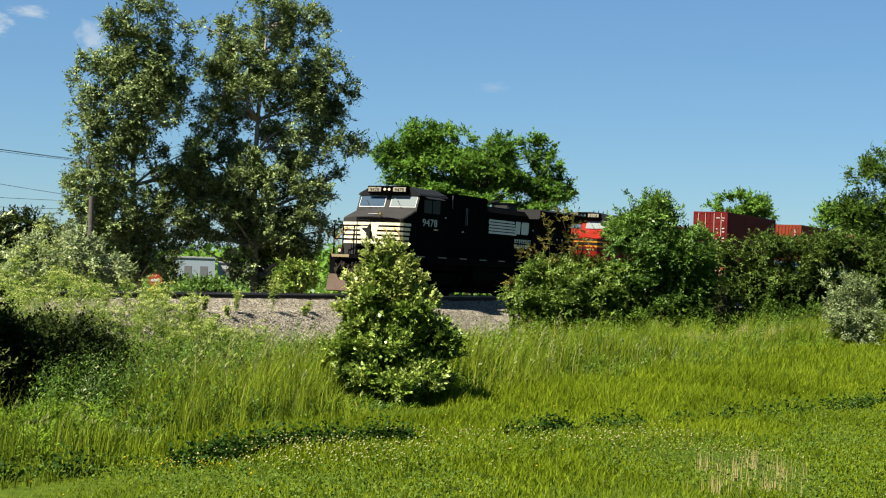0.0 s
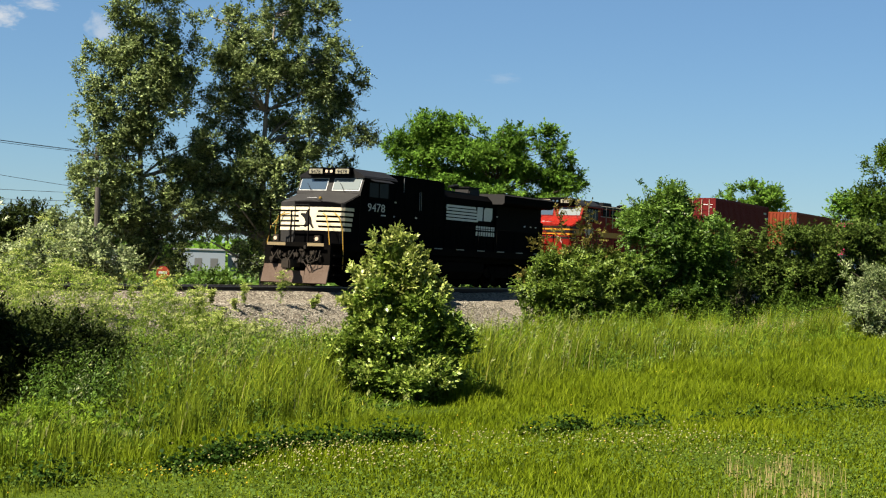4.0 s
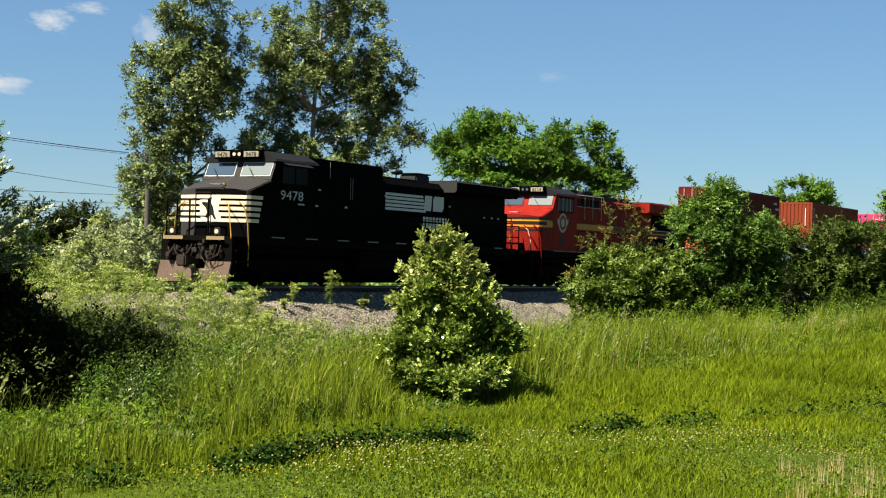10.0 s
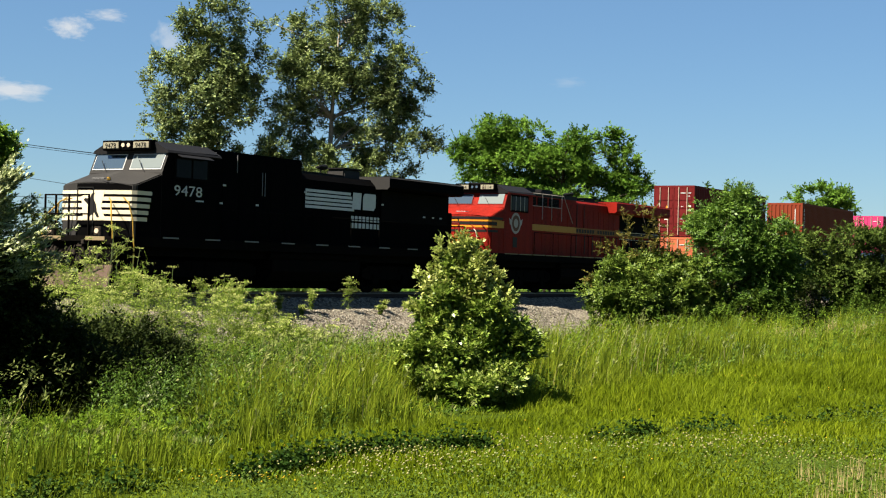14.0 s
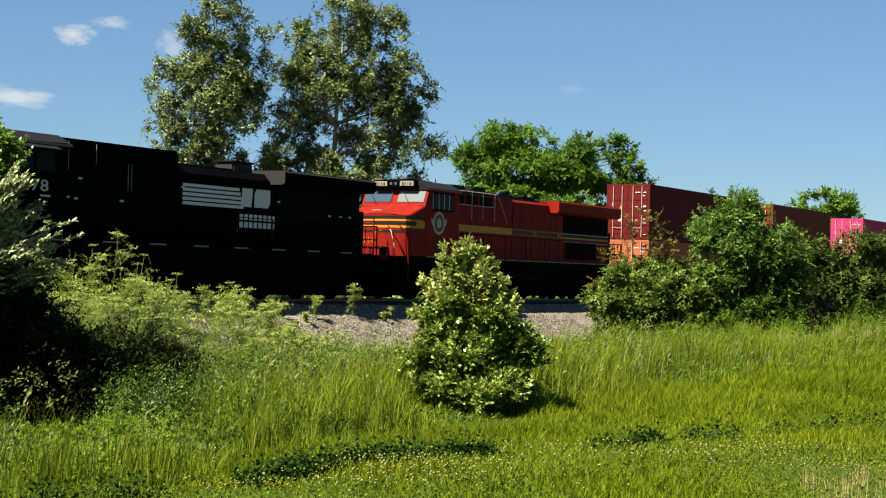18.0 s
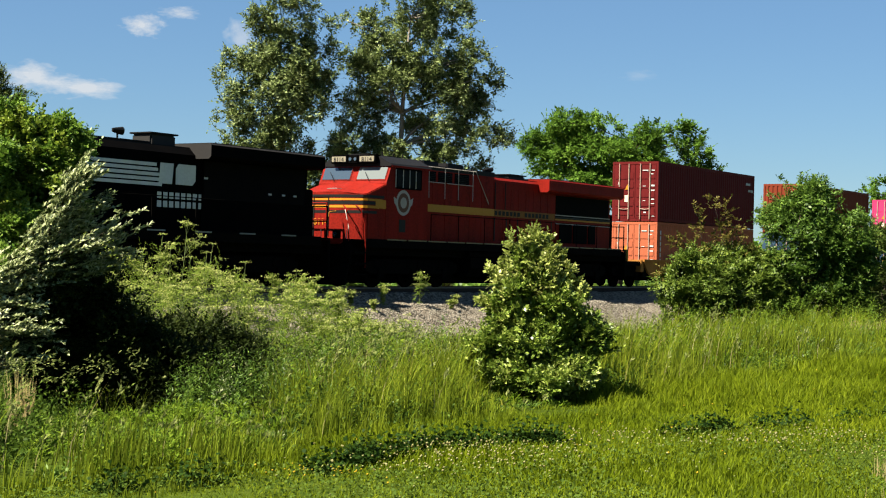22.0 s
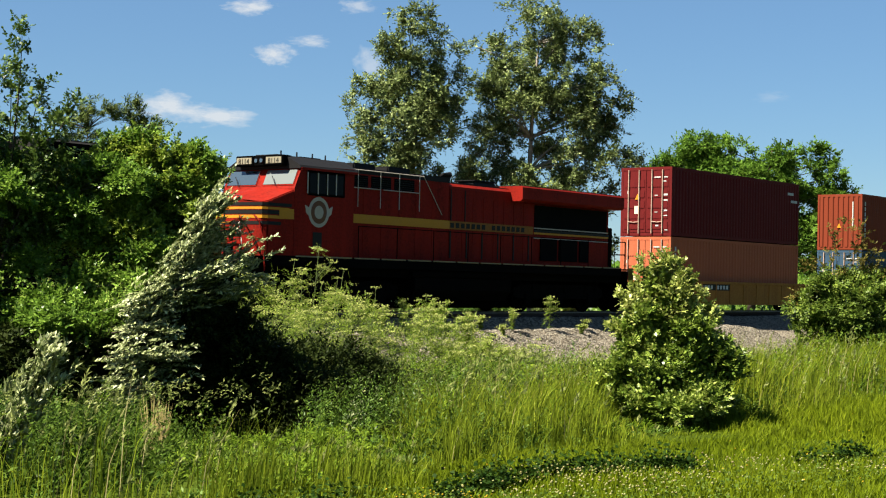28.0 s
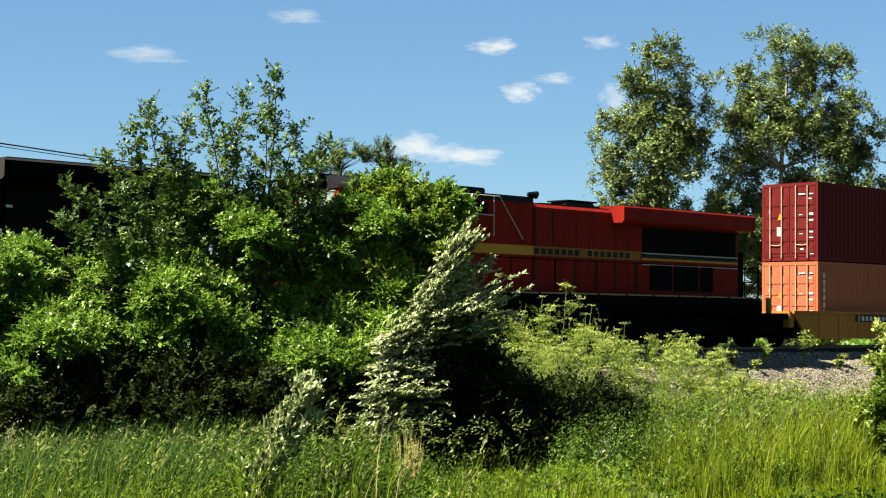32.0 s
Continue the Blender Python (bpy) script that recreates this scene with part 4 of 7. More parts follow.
weeds("nettle_weeds", 200, 0, 1, 0, 1, 0.12, 0.26, M_weed, "fresh green leafy weeds before the shaded shrubs", 0.062, 54, 17, 0.12, 1.0, 0.34,
      spots=[(-4.9, 16.2, 0.45, 0.4), (-4.3, 17.4, 0.35, 0.4), (-5.7, 15.6, 0.4, 0.4), (-3.8, 18.8, 0.35, 0.5)])


def flowers(name, x, y, h, r, mat, label):
    n = len(x)
    z = ground_z(x, y) + h
    shape = np.array([(1, 0, 0), (-1, 0, 0), (0, 1, 0), (0, -1, 0), (0, 0, 0.9), (0, 0, -0.6)], float)
    pts = np.stack([x, y, z], 1)[:, None] + shape * (r * np.random.uniform(0.7, 1.3, n))[:, None, None]
    f = np.array([(0, 2, 4), (2, 1, 4), (1, 3, 4), (3, 0, 4), (2, 0, 5), (1, 2, 5), (3, 1, 5), (0, 3, 5)])
    return tagged(sheet(name, pts.reshape(-1, 3), (np.arange(n)[:, None, None] * 6 + f).reshape(-1, 3), mat), label, "flowers", kind="stuff")


def build_flowers():
    np.random.seed(11)
    x, y, u, v = scatter(3000, 7, 50, 25.6, 33.5, 1.4)
    p = np.array([noise.noise((a * 0.55, b * 0.55, 1)) for a, b in zip(x, y)])
    keep = (p + np.random.normal(0, 0.25, len(x)) > 0.1) & (v > clover_line(u) + 0.1)
    flowers("white_clover_flowers", x[keep], y[keep], np.random.uniform(0.10, 0.19, keep.sum()), 0.009, M_petal, "white clover heads in short grass")
    spots = np.repeat(np.array([(-1.1, 12.49), (-0.79, 12.08), (-1.18, 11.55), (-0.47, 12.79), (1.48, 13.77), (2.15, 14.32), (0.34, 13.7), (2.51, 12.93)]), 80, 0)
    x, y = (spots + np.random.normal(0, 0.28, spots.shape) * np.array([1.5, 1.0])).T
    flowers("cream_clover_flowers", x, y, np.random.uniform(0.10, 0.18, len(x)), 0.010, M_cream, "cream fading clover heads in dense patches")
    x, y, u, v = scatter(60, 7, 22, 25.3, 29, 1.0)
    x, y = np.append(x, np.random.normal(-1.95, 0.22, 36)), np.append(y, np.random.normal(11.35, 0.15, 36))
    flowers("yellow_flowers", x, y, np.random.uniform(0.06, 0.12, len(x)), 0.010, M_butter, "small yellow flowers in short grass")
    x, y, u, v = scatter(240, 8, 32, 15, 24, 1.0)
    flowers("white_meadow_flowers", x, y, np.random.uniform(0.3, 0.65, len(x)), 0.022, M_petal, "white flower heads among tall grass")
    # a low dark line of clover where the mower turned
    line = [(-2.0, 11.7), (-1.7, 12.5), (-1.35, 13.15), (-0.8, 13.6), (-0.2, 13.95)]
    patch = [(-3.3, 10.5), (-2.9, 10.85), (-2.44, 11.3)]
    line2 = [(0.85, 14.7), (1.6, 15.4), (2.8, 16.3), (5.5, 19.3), (8.0, 23.0)]
    cs = []
    for ln, m, cut in ((line, 430, -0.15), (patch, 90, 0.0), (line2, 460, -0.05)):
        ln = np.array(ln)
        t = np.random.uniform(0, len(ln) - 1, m)
        i = np.minimum(t.astype(int), len(ln) - 2)
        q = ln[i] + (ln[i + 1] - ln[i]) * (t - i)[:, None] + np.random.normal(0, 0.05, (m, 2))
        gap = np.array([noise.noise((a * 3.5, b * 3.5, 4)) for a, b in q])
        cs.append(q[gap > cut])
    q = np.concatenate(cs)
    per = 16
    c = np.repeat(np.column_stack([q, ground_z(q[:, 0], q[:, 1])]), per, 0) + np.abs(np.random.normal(0, 1, (len(q) * per, 3))) * np.array([0, 0, 0.085]) + np.random.normal(0, 1, (len(q) * per, 3)) * np.array([0.07, 0.07, 0])
    vv, f = leaf_mesh(c, 0.038, 1.0, None, 0.9, 1.5)
    tagged(sheet("clover_patch", vv, f, M_clover), "line of dark green clover at the edge of the mown meadow", "clover", kind="stuff")


build_flowers()

POPLAR_A = [(-15.27, 78.53, 12.85, 2.07, 2.16), (-16.6, 78.22, 9.45, 2.76, 2.16), (-14.5, 78.69, 8.45, 2.23, 2.88), (-16.9, 78.16, 6.03, 2.23, 1.79), (-16.1, 78.4, 3.57, 2.23, 1.75), (-18.1, 77.81, 4.25, 1.48, 1.34), (-16.2, 78.4, 1.2, 1.48, 1.03), (-16.9, 78.2, 3.4, 2.12, 1.96), (-15.2, 78.5, 2.9, 1.48, 1.96), (-18.5, 77.8, 2.2, 1.59, 1.44), (-15.4, 78.5, 10.9, 2.01, 1.85), (-13.3, 78.9, 6.0, 1.5, 1.8), (-13.5, 78.9, 3.5, 1.6, 1.5), (-14.0, 78.8, 10.8, 1.5, 1.5), (-14.6, 78.7, 1.4, 1.5, 1.2)]
POPLAR_B = [(-10.1, 81.36, 14.0, 2.39, 2.16), (-7.9, 81.64, 13.3, 1.96, 2.27), (-6.3, 81.77, 10.26, 2.12, 2.37), (-10.4, 81.32, 10.62, 2.28, 2.37), (-8.67, 81.54, 7.76, 2.6, 2.37), (-5.9, 81.8, 7.9, 1.7, 1.44), (-10.8, 81.27, 5.29, 2.54, 1.84), (-8.25, 81.58, 4.52, 2.54, 2.06), (-9.3, 81.4, 2.08, 2.33, 1.65), (-10.8, 81.2, 3.6, 1.48, 1.24), (-9.3, 81.5, 3.1, 2.76, 2.27), (-8.9, 81.55, 0.7, 2.44, 1.65), (-10.5, 81.3, 4.6, 2.44, 1.85), (-11.7, 81.2, 8.3, 1.5, 1.9), (-12.4, 80.6, 5.6, 1.7, 1.7), (-12.9, 80.2, 3.6, 1.7, 1.6), (-8.6, 81.5, 11.0, 2.12, 1.85), (-6.8, 81.7, 5.3, 1.7, 1.8), (-7.0, 81.7, 3.0, 1.7, 1.6), (-11.4, 81.1, 11.6, 1.3, 1.6)]
plant("poplar_tree", (-15.02, 78.58, -1.26), POPLAR_A, M_poplar, "tall poplar with grey-green leaves behind the track", "tree", 2700, 72, 0.165, 0.5, 0.22, M_pale_bark, 21, twigs=110, group="poplars behind the track", gaps=(1.0, -0.11), sprigs=0.12, bunch=(20, 0.38), under=0.7, hollow=0.25)
plant("poplar_tree", (-9.52, 81.45, -1.31), POPLAR_B, M_poplar, "tall broad poplar with grey-green leaves behind the track", "tree", 3600, 72, 0.165, 0.5, 0.26, M_pale_bark, 22, twigs=130, group="poplars behind the track", gaps=(1.0, -0.11), sprigs=0.12, bunch=(20, 0.38), under=0.7, hollow=0.25)
DOME = [(-0.76, 170.0, 14.6, 4.32, 3.39), (-3.19, 169.97, 12.71, 3.39, 2.47), (5.46, 169.91, 12.43, 3.08, 2.78), (9.47, 169.74, 12.27, 3.39, 3.08), (12.32, 169.55, 9.91, 2.47, 1.54), (1.83, 169.99, 10.75, 7.4, 2.47), (3.8, 169.96, 7.74, 9.25, 2.47), (11.2, 169.6, 6.3, 3.0, 2.8), (10.2, 169.7, 3.4, 3.4, 2.4)]
plant("broad_tree", (3.5, 169.96, -1.85), DOME, M_dome, "broad fresh-green tree beyond the railway", "tree", 1500, 72, 0.34, 0.9, 0.45, M_bark, 23, twigs=90, gaps=(0.45, -0.45), sprigs=0.06, bunch=(16, 0.40), under=0.6)
plant("roadside_tree", (21.45, 71.87, -0.43), [(20.77, 72.07, 6.04, 1.63, 1.5), (20.31, 72.2, 4.06, 1.9, 1.63), (21.9, 71.73, 2.71, 1.9, 1.9), (22.86, 71.43, 4.69, 1.63, 2.18)], M_deep, "dark green tree standing behind the hedge", "tree", 700, 63, 0.15, 0.5, 0.14, M_bark, 24, twigs=60, gaps=(0.6, -0.35), bunch=(12, 0.42), under=0.5)
plant("distant_tree", (42.34, 215.89, -1.85), [(42.03, 215.95, 10.45, 3.99, 2.0), (42.48, 215.86, 8.51, 4.39, 2.0), (42.4, 215.9, 5.5, 3.5, 2.5)], M_dome, "distant round green tree", "tree", 260, 72, 0.4, 1.0, 0.35, M_bark, 25, twigs=30, gaps=(0.3, -0.3), sprigs=0.04)
plant("distant_tree", (54.91, 213.04, -1.85), [(54.67, 213.1, 9.32, 2.79, 1.76), (54.38, 213.17, 7.37, 3.19, 2.0), (54.5, 213.1, 4.5, 2.8, 2.2)], M_dome, "distant pale green tree", "tree", 150, 55, 0.5, 1.2, 0.3, M_bark, 26, twigs=30, gaps=(0.3, -0.15))
BUSH = [(-0.55, 18.15, 0.34, 0.63, 0.35), (-0.55, 18.29, 0.71, 0.63, 0.42), (-0.57, 18.29, 1.09, 0.43, 0.39), (-0.6, 18.29, 1.42, 0.22, 0.33), (-0.26, 18.2, 0.49, 0.36, 0.33), (-0.95, 18.18, 0.47, 0.36, 0.35), (-0.55, 17.85, 0.19, 0.47, 0.24)]
plant("meadow_bush", (-0.49, 18.29, -0.05), BUSH, M_bush, "dense bright green leafy bush alone in the meadow", "bush", 1150, 90, 0.058, 0.15, 0.02, M_bark, 27, stems=1, twigs=60, hollow=0.3, up=1.0, gaps=(3.0, -0.9), bunch=(15, 0.36), under=0.25, sprigs=0.16, tips=[(-0.61, 18.29, 1.91), (-0.76, 18.28, 1.74), (-0.31, 18.3, 1.68), (-0.09, 18.3, 1.32), (-1.1, 18.27, 1.43), (-0.95, 18.27, 1.53), (0.05, 18.3, 0.96), (-1.19, 18.26, 1.1), (-0.85, 18.28, 1.83), (-0.45, 18.29, 1.81), (-0.68, 18.1, 1.86), (-0.5, 18.2, 1.84), (-1.0, 18.1, 1.36), (-0.2, 18.15, 1.5), (0.0, 18.2, 1.22), (-0.4, 18.1, 1.66)], tip_from=0.9, tip_leaves=4, tip_mat=M_fresh)
plant("hedge_shrub", (6.22, 45.58, -0.4), [(6.42, 45.56, 2.85, 0.95, 0.83), (6.3, 45.6, 2.1, 1.3, 1.0), (7.1, 45.47, 1.9, 1.1, 1.0), (6.6, 45.57, 1.12, 1.5, 0.92), (7.6, 45.38, 1.2, 0.83, 0.75), (6.36, 45.57, 3.34, 0.5, 0.5)], M_shrub, "tall rounded green shrub in the hedge", "shrub", 900, 81, 0.095, 0.3, 0.05, M_bark, 28, stems=4, twigs=60, gaps=(1.2, -0.42), sprigs=0.08, bunch=(16, 0.42), under=0.35, tips=[(6.1, 45.59, 3.86), (5.7, 45.65, 3.72), (6.66, 45.51, 3.65), (7.15, 45.44, 3.33), (5.3, 45.69, 3.38), (7.71, 45.35, 2.85), (5.0, 45.73, 2.63), (6.5, 45.54, 3.81)], tip_from=2.2, tip_leaves=2)
plant("hedge_shrub", (4.24, 44.8, -0.47), [(3.5, 44.86, 0.75, 1.25, 0.85), (4.3, 44.79, 0.4, 1.2, 0.7), (2.75, 44.91, 0.5, 0.75, 0.6), (3.3, 44.86, 1.55, 0.6, 0.4), (5.0, 45.2, 0.8, 1.1, 1.0), (4.4, 45.1, 1.3, 0.8, 0.6), (5.4, 45.2, 0.1, 0.9, 0.6)], M_lime, "spreading bright green shrub in the hedge", "shrub", 900, 81, 0.10, 0.3, 0.035, M_bark, 29, stems=7, twigs=70, gaps=(1.2, -0.6), sprigs=0.1, bunch=(16, 0.42), under=0.35, tips=[(3.6, 44.86, 3.12), (3.92, 44.83, 3.03), (3.2, 44.89, 2.85), (2.74, 44.92, 2.08), (2.5, 44.93, 1.99), (4.17, 44.81, 2.52), (2.11, 44.95, 1.17), (4.67, 44.76, 1.88)], tip_from=1.2, tip_leaves=2, tip_mat=M_rusty)
plant("hedge_shrub", (10.43, 47.88, -0.26), [(9.04, 48.16, 1.35, 1.96, 1.0), (10.7, 47.82, 1.7, 1.96, 1.25), (11.99, 47.51, 1.75, 1.4, 1.15), (13.2, 47.2, 1.6, 1.5, 1.2), (14.5, 46.9, 1.4, 1.5, 1.2), (8.03, 48.34, 0.92, 1.07, 0.89), (11.4, 47.66, 0.38, 1.42, 0.53)], M_hedge, "wide dull green shrub in the hedge", "shrub", 1300, 81, 0.10, 0.34, 0.045, M_bark, 30, stems=9, twigs=90, gaps=(1.0, -0.42), sprigs=0.08, bunch=(16, 0.42), under=0.35, tips=[(8.96, 47.16, 2.5), (9.45, 47.06, 2.42), (9.92, 46.96, 2.69), (10.4, 46.86, 2.61), (10.95, 46.73, 2.71), (8.64, 47.22, 2.32), (11.32, 46.65, 2.55)], tip_from=1.6, tip_leaves=2)
plant("hedge_undergrowth", (7.6, 45.4, -0.4), [(3.6, 44.5, -0.15, 1.5, 0.45), (5.3, 44.7, -0.05, 1.5, 0.5), (7.0, 45.0, 0.05, 1.6, 0.6), (9.0, 46.9, 0.15, 1.8, 0.7), (11.2, 46.7, 0.2, 1.9, 0.7), (13.3, 46.2, 0.2, 1.9, 0.7), (15.0, 45.8, 0.2, 1.6, 0.7)], M_deep, "low dark green undergrowth along the hedge's foot", "shrub", 900, 63, 0.10, 0.3, 0.03, M_bark, 44, stems=9, twigs=40, hollow=0.1, sprigs=0.08, up=0.8)
plant("silver_shrub", (10.12, 36.63, -0.03), [(10.02, 36.65, 0.81, 0.69, 0.9), (10.35, 36.56, 0.37, 0.55, 0.55)], M_pale, "small silvery green shrub at the hedge's foot", "shrub", 240, 55, 0.075, 0.2, 0.03, M_bark, 31, stems=5, narrow=0.38)
plant("small_shrub", (7.33, 38.31, -0.16), [(7.3, 38.31, 0.16, 0.25, 0.35), (7.21, 38.33, 0.85, 0.2, 0.42)], M_olive_shade, "small thin shrub at the hedge's foot", "shrub", 70, 36, 0.07, 0.14, 0.015, M_bark, 32, stems=3)
THICKET = [(-11.12, 16.61, 1.59, 0.79, 0.79), (-10.88, 17.37, 2.02, 0.9, 0.6), (-9.96, 17.92, 2.25, 0.97, 0.67), (-8.99, 18.42, 2.33, 0.97, 0.74), (-8.16, 19.08, 2.56, 0.91, 0.67), (-7.44, 19.83, 2.85, 0.77, 0.54), (-7.18, 19.93, 2.28, 0.57, 0.54), (-7.64, 18.83, 1.6, 0.81, 0.67), (-8.57, 18.06, 1.37, 0.94, 0.65), (-9.7, 17.48, 1.31, 0.94, 0.73), (-10.59, 16.55, 1.04, 0.92, 0.57), (-7.91, 17.98, 0.89, 0.79, 0.43), (-9.15, 17.19, 0.69, 0.99, 0.43), (-11.72, 17.24, 2.17, 0.61, 0.45), (-12.2, 16.48, 1.72, 0.9, 0.97), (-7.62, 19.77, 3.2, 0.46, 0.26), (-6.88, 20.22, 2.83, 0.27, 0.35), (-9.53, 18.34, 2.85, 0.67, 0.45), (-11.57, 15.88, 0.91, 0.92, 0.5), (-7.18, 18.65, 1.02, 0.58, 0.5), (-10.63, 15.9, 0.46, 0.76, 0.35), (-9.87, 16.4, 0.45, 0.76, 0.35), (-8.91, 16.74, 0.42, 0.76, 0.31), (-8.07, 17.35, 0.5, 0.76, 0.32), (-11.32, 15.43, 0.48, 0.76, 0.42), (-7.58, 17.94, 0.68, 0.56, 0.35), (-10.1, 16.79, 0.69, 0.64, 0.5), (-10.51, 16.31, 0.64, 0.63, 0.42), (-9.51, 17.14, 0.62, 0.64, 0.43), (-8.63, 17.38, 0.62, 0.63, 0.35), (-10.09, 17.5, 0.74, 0.66, 0.51), (-10.72, 17.36, 0.79, 0.67, 0.67), (-9.47, 17.39, 0.48, 0.57, 0.36), (-10.36, 17.8, 1.36, 0.6, 0.45)]
THICKET_TIPS = [(-8.75, 18.54, 4.86), (-9.29, 18.65, 4.59), (-9.44, 17.82, 4.57), (-9.87, 18.16, 4.26), (-10.13, 17.62, 4.39), (-10.4, 17.77, 4.12), (-8.3, 19.21, 4.06), (-8.26, 18.48, 3.68), (-8.54, 18.64, 4.15), (-10.87, 17.78, 3.81), (-10.83, 17.0, 3.37), (-11.22, 17.36, 2.97), (-9.89, 17.76, 3.92), (-9.37, 18.33, 4.03), (-9.05, 18.87, 4.39), (-10.4, 17.37, 3.31), (-8.26, 18.76, 3.3), (-11.67, 17.27, 2.6), (-9.81, 17.61, 3.47), (-9.08, 18.57, 3.53)]
# lowest lobes in near-black leaves: shade below the tree put into the colour
plant("thicket_undergrowth", (-9.6, 17.0, -0.1), [b for b in THICKET if b[2] < 0.8], M_olive_shade, "undergrowth below the young tree, shade in its dark leaf colour", "shrub", 1300, 54, 0.07, 0.2, 0.02, M_bark, 43, stems=5, twigs=30, hollow=0.1, sprigs=0.08, up=0.8)
plant("thicket_tree", (-9.31, 18.26, -0.16), [b for b in THICKET if b[2] >= 0.8], M_thicket, "bushy fresh-green young tree at the meadow's edge", "tree", 3600, 72, 0.066, 0.2, 0.05, M_bark, 33, stems=1, twigs=110, hollow=0.35, gaps=(1.2, -0.5), sprigs=0.06, tips=[(x, y, z - 0.2) for x, y, z in THICKET_TIPS], tip_from=2.0, tip_leaves=8, tip_mat=M_young, bunch=(8, 0.34), under=0.08)

plant("thicket_shrub", (-7.61, 19.57, 0.07), [(-7.9, 19.46, 2.73, 0.65, 0.57), (-7.34, 19.68, 2.73, 0.65, 0.5), (-6.9, 19.83, 2.5, 0.38, 0.38), (-7.48, 19.62, 3.07, 0.46, 0.27), (-8.18, 19.34, 2.35, 0.61, 0.61), (-7.05, 19.78, 2.05, 0.42, 0.46), (-7.76, 19.51, 2.04, 0.69, 0.61), (-8.68, 19.34, 2.66, 0.54, 0.46), (-9.18, 19.33, 2.51, 0.54, 0.54), (-9.59, 19.13, 2.35, 0.54, 0.54)], M_golden, "dense yellow-green shrub beside the young tree", "shrub", 1000, 63, 0.06, 0.18, 0.03, M_bark, 42, stems=1, twigs=40, hollow=0.3, gaps=(1.2, -0.6), sprigs=0.05, bunch=(10, 0.40), under=0.3, tips=[(-7.91, 19.46, 3.3), (-7.55, 19.6, 3.42), (-7.12, 19.76, 3.31), (-6.95, 19.86, 3.1), (-6.85, 19.95, 2.7), (-7.34, 19.68, 3.4), (-8.12, 19.37, 3.19), (-6.8, 19.97, 2.4)], tip_from=2.0, tip_leaves=3)


def plume(name, base, spine, arms, label, shoots=60, leaf=0.057, reach=0.26, lean=(1.0, 0.2, 0.2), seed=34):
    """A shrub bent by the wind: a spine, arms that trail to one side, and narrow pale leaves packed along their shoots."""
    rng = random.Random(seed)
    np.random.seed(seed)
    base = Vector((base[0], base[1], float(ground_z(base[0], base[1]))))
    th = thing(name, Matrix.Translation(base), label, "shrub")
    bm = bmesh.new()
    tube(bm, [(0, 0, -0.1)] + [Vector(p) - base for p in spine], 0.022, 6, 0.008)
    part("trunk", bm, M_bark, th, smooth=True)
    lean = np.array(lean) / np.linalg.norm(lean)
    for a, b in arms:
        a, b = Vector(a) - base, Vector(b) - base
        bm = bmesh.new()
        line = limb(bm, a, b, 0.010, 0.003, 0.06, rng, 8)
        arm = part("arm", bm, M_bark, th, smooth=True)
        k = np.random.uniform(0.0, 1.0, shoots)
        p, q = np.array(a), np.array(b)
        start = p + (q - p) * k[:, None] + np.random.normal(0, 0.07, (shoots, 3)) + np.array([-0.3, 0, 0]) * reach
        way = lean * 0.8 + (q - p) / np.linalg.norm(q - p) + np.random.normal(0, 0.32, (shoots, 3))
        way /= np.linalg.norm(way, axis=1, keepdims=True)
        m = 22
        f = np.linspace(0, 1, m)[None, :, None]
        length = reach * np.random.uniform(0.5, 1.1, (shoots, 1, 1))
        at = start[:, None] + way[:, None] * length * f
        side = np.cross(way, np.random.normal(0, 0.4, (shoots, 3)) + np.array([0, 0, 1.0]))
        sign = np.where(np.arange(m) % 2 == 0, 1.0, -1.0)[None, :, None]
        out = way[:, None] * 0.9 + side[:, None] * sign * 0.6 + np.array([0, 0, 0.3]) + np.random.normal(0, 0.4, (shoots, m, 3))
        face = np.tile(np.array([-0.3, -0.5, 0.8]), (shoots * m, 1))
        v, fc = leaf_mesh(at.reshape(-1, 3), leaf, 0.0, out.reshape(-1, 3), 0.44, 0.4, face, 0.5)
        tagged(sheet("leaf_spray", v, fc, M_silver, arm), kind="stuff")
    return th


plume("silver_willow", (-7.39, 17.5, -0.25), [(-7.39, 17.5, -0.25), (-6.95, 17.75, 0.77), (-6.5, 17.95, 1.6), (-6.1, 18.05, 2.3)], [((-6.51, 17.95, 1.69), (-5.89, 18.05, 2.6)), ((-6.31, 17.8, 1.84), (-5.93, 17.9, 2.48)), ((-6.24, 17.9, 1.8), (-5.78, 18.2, 2.2)), ((-6.21, 18.1, 2.1), (-5.92, 18.2, 2.55)), ((-6.57, 17.7, 1.35), (-5.42, 18.1, 1.97)), ((-6.44, 17.9, 1.49), (-5.6, 18.4, 1.9)), ((-6.56, 17.8, 1.25), (-5.45, 18.3, 1.6)), ((-6.4, 18.1, 1.34), (-5.6, 18.6, 1.5)), ((-7.0, 17.6, 1.24), (-6.44, 17.9, 1.35)), ((-7.06, 17.5, 0.95), (-6.45, 17.8, 0.95)), ((-6.81, 17.8, 0.99), (-6.15, 18.3, 1.19)), ((-7.11, 17.4, 0.66), (-6.2, 17.7, 0.68)), ((-7.01, 17.4, 0.52), (-6.52, 17.6, 0.61)), ((-7.12, 17.3, 0.3), (-6.33, 17.6, 0.35)), ((-7.22, 17.3, 0.16), (-6.68, 17.5, 0.24)), ((-7.0, 17.9, 0.79), (-6.43, 18.2, 0.89)), ((-6.9, 17.6, 1.0), (-6.5, 17.8, 1.6)), ((-6.7, 17.7, 1.2), (-6.3, 17.9, 1.75))], "silver-leaved shrub bent over by the wind", 64, reach=0.22)
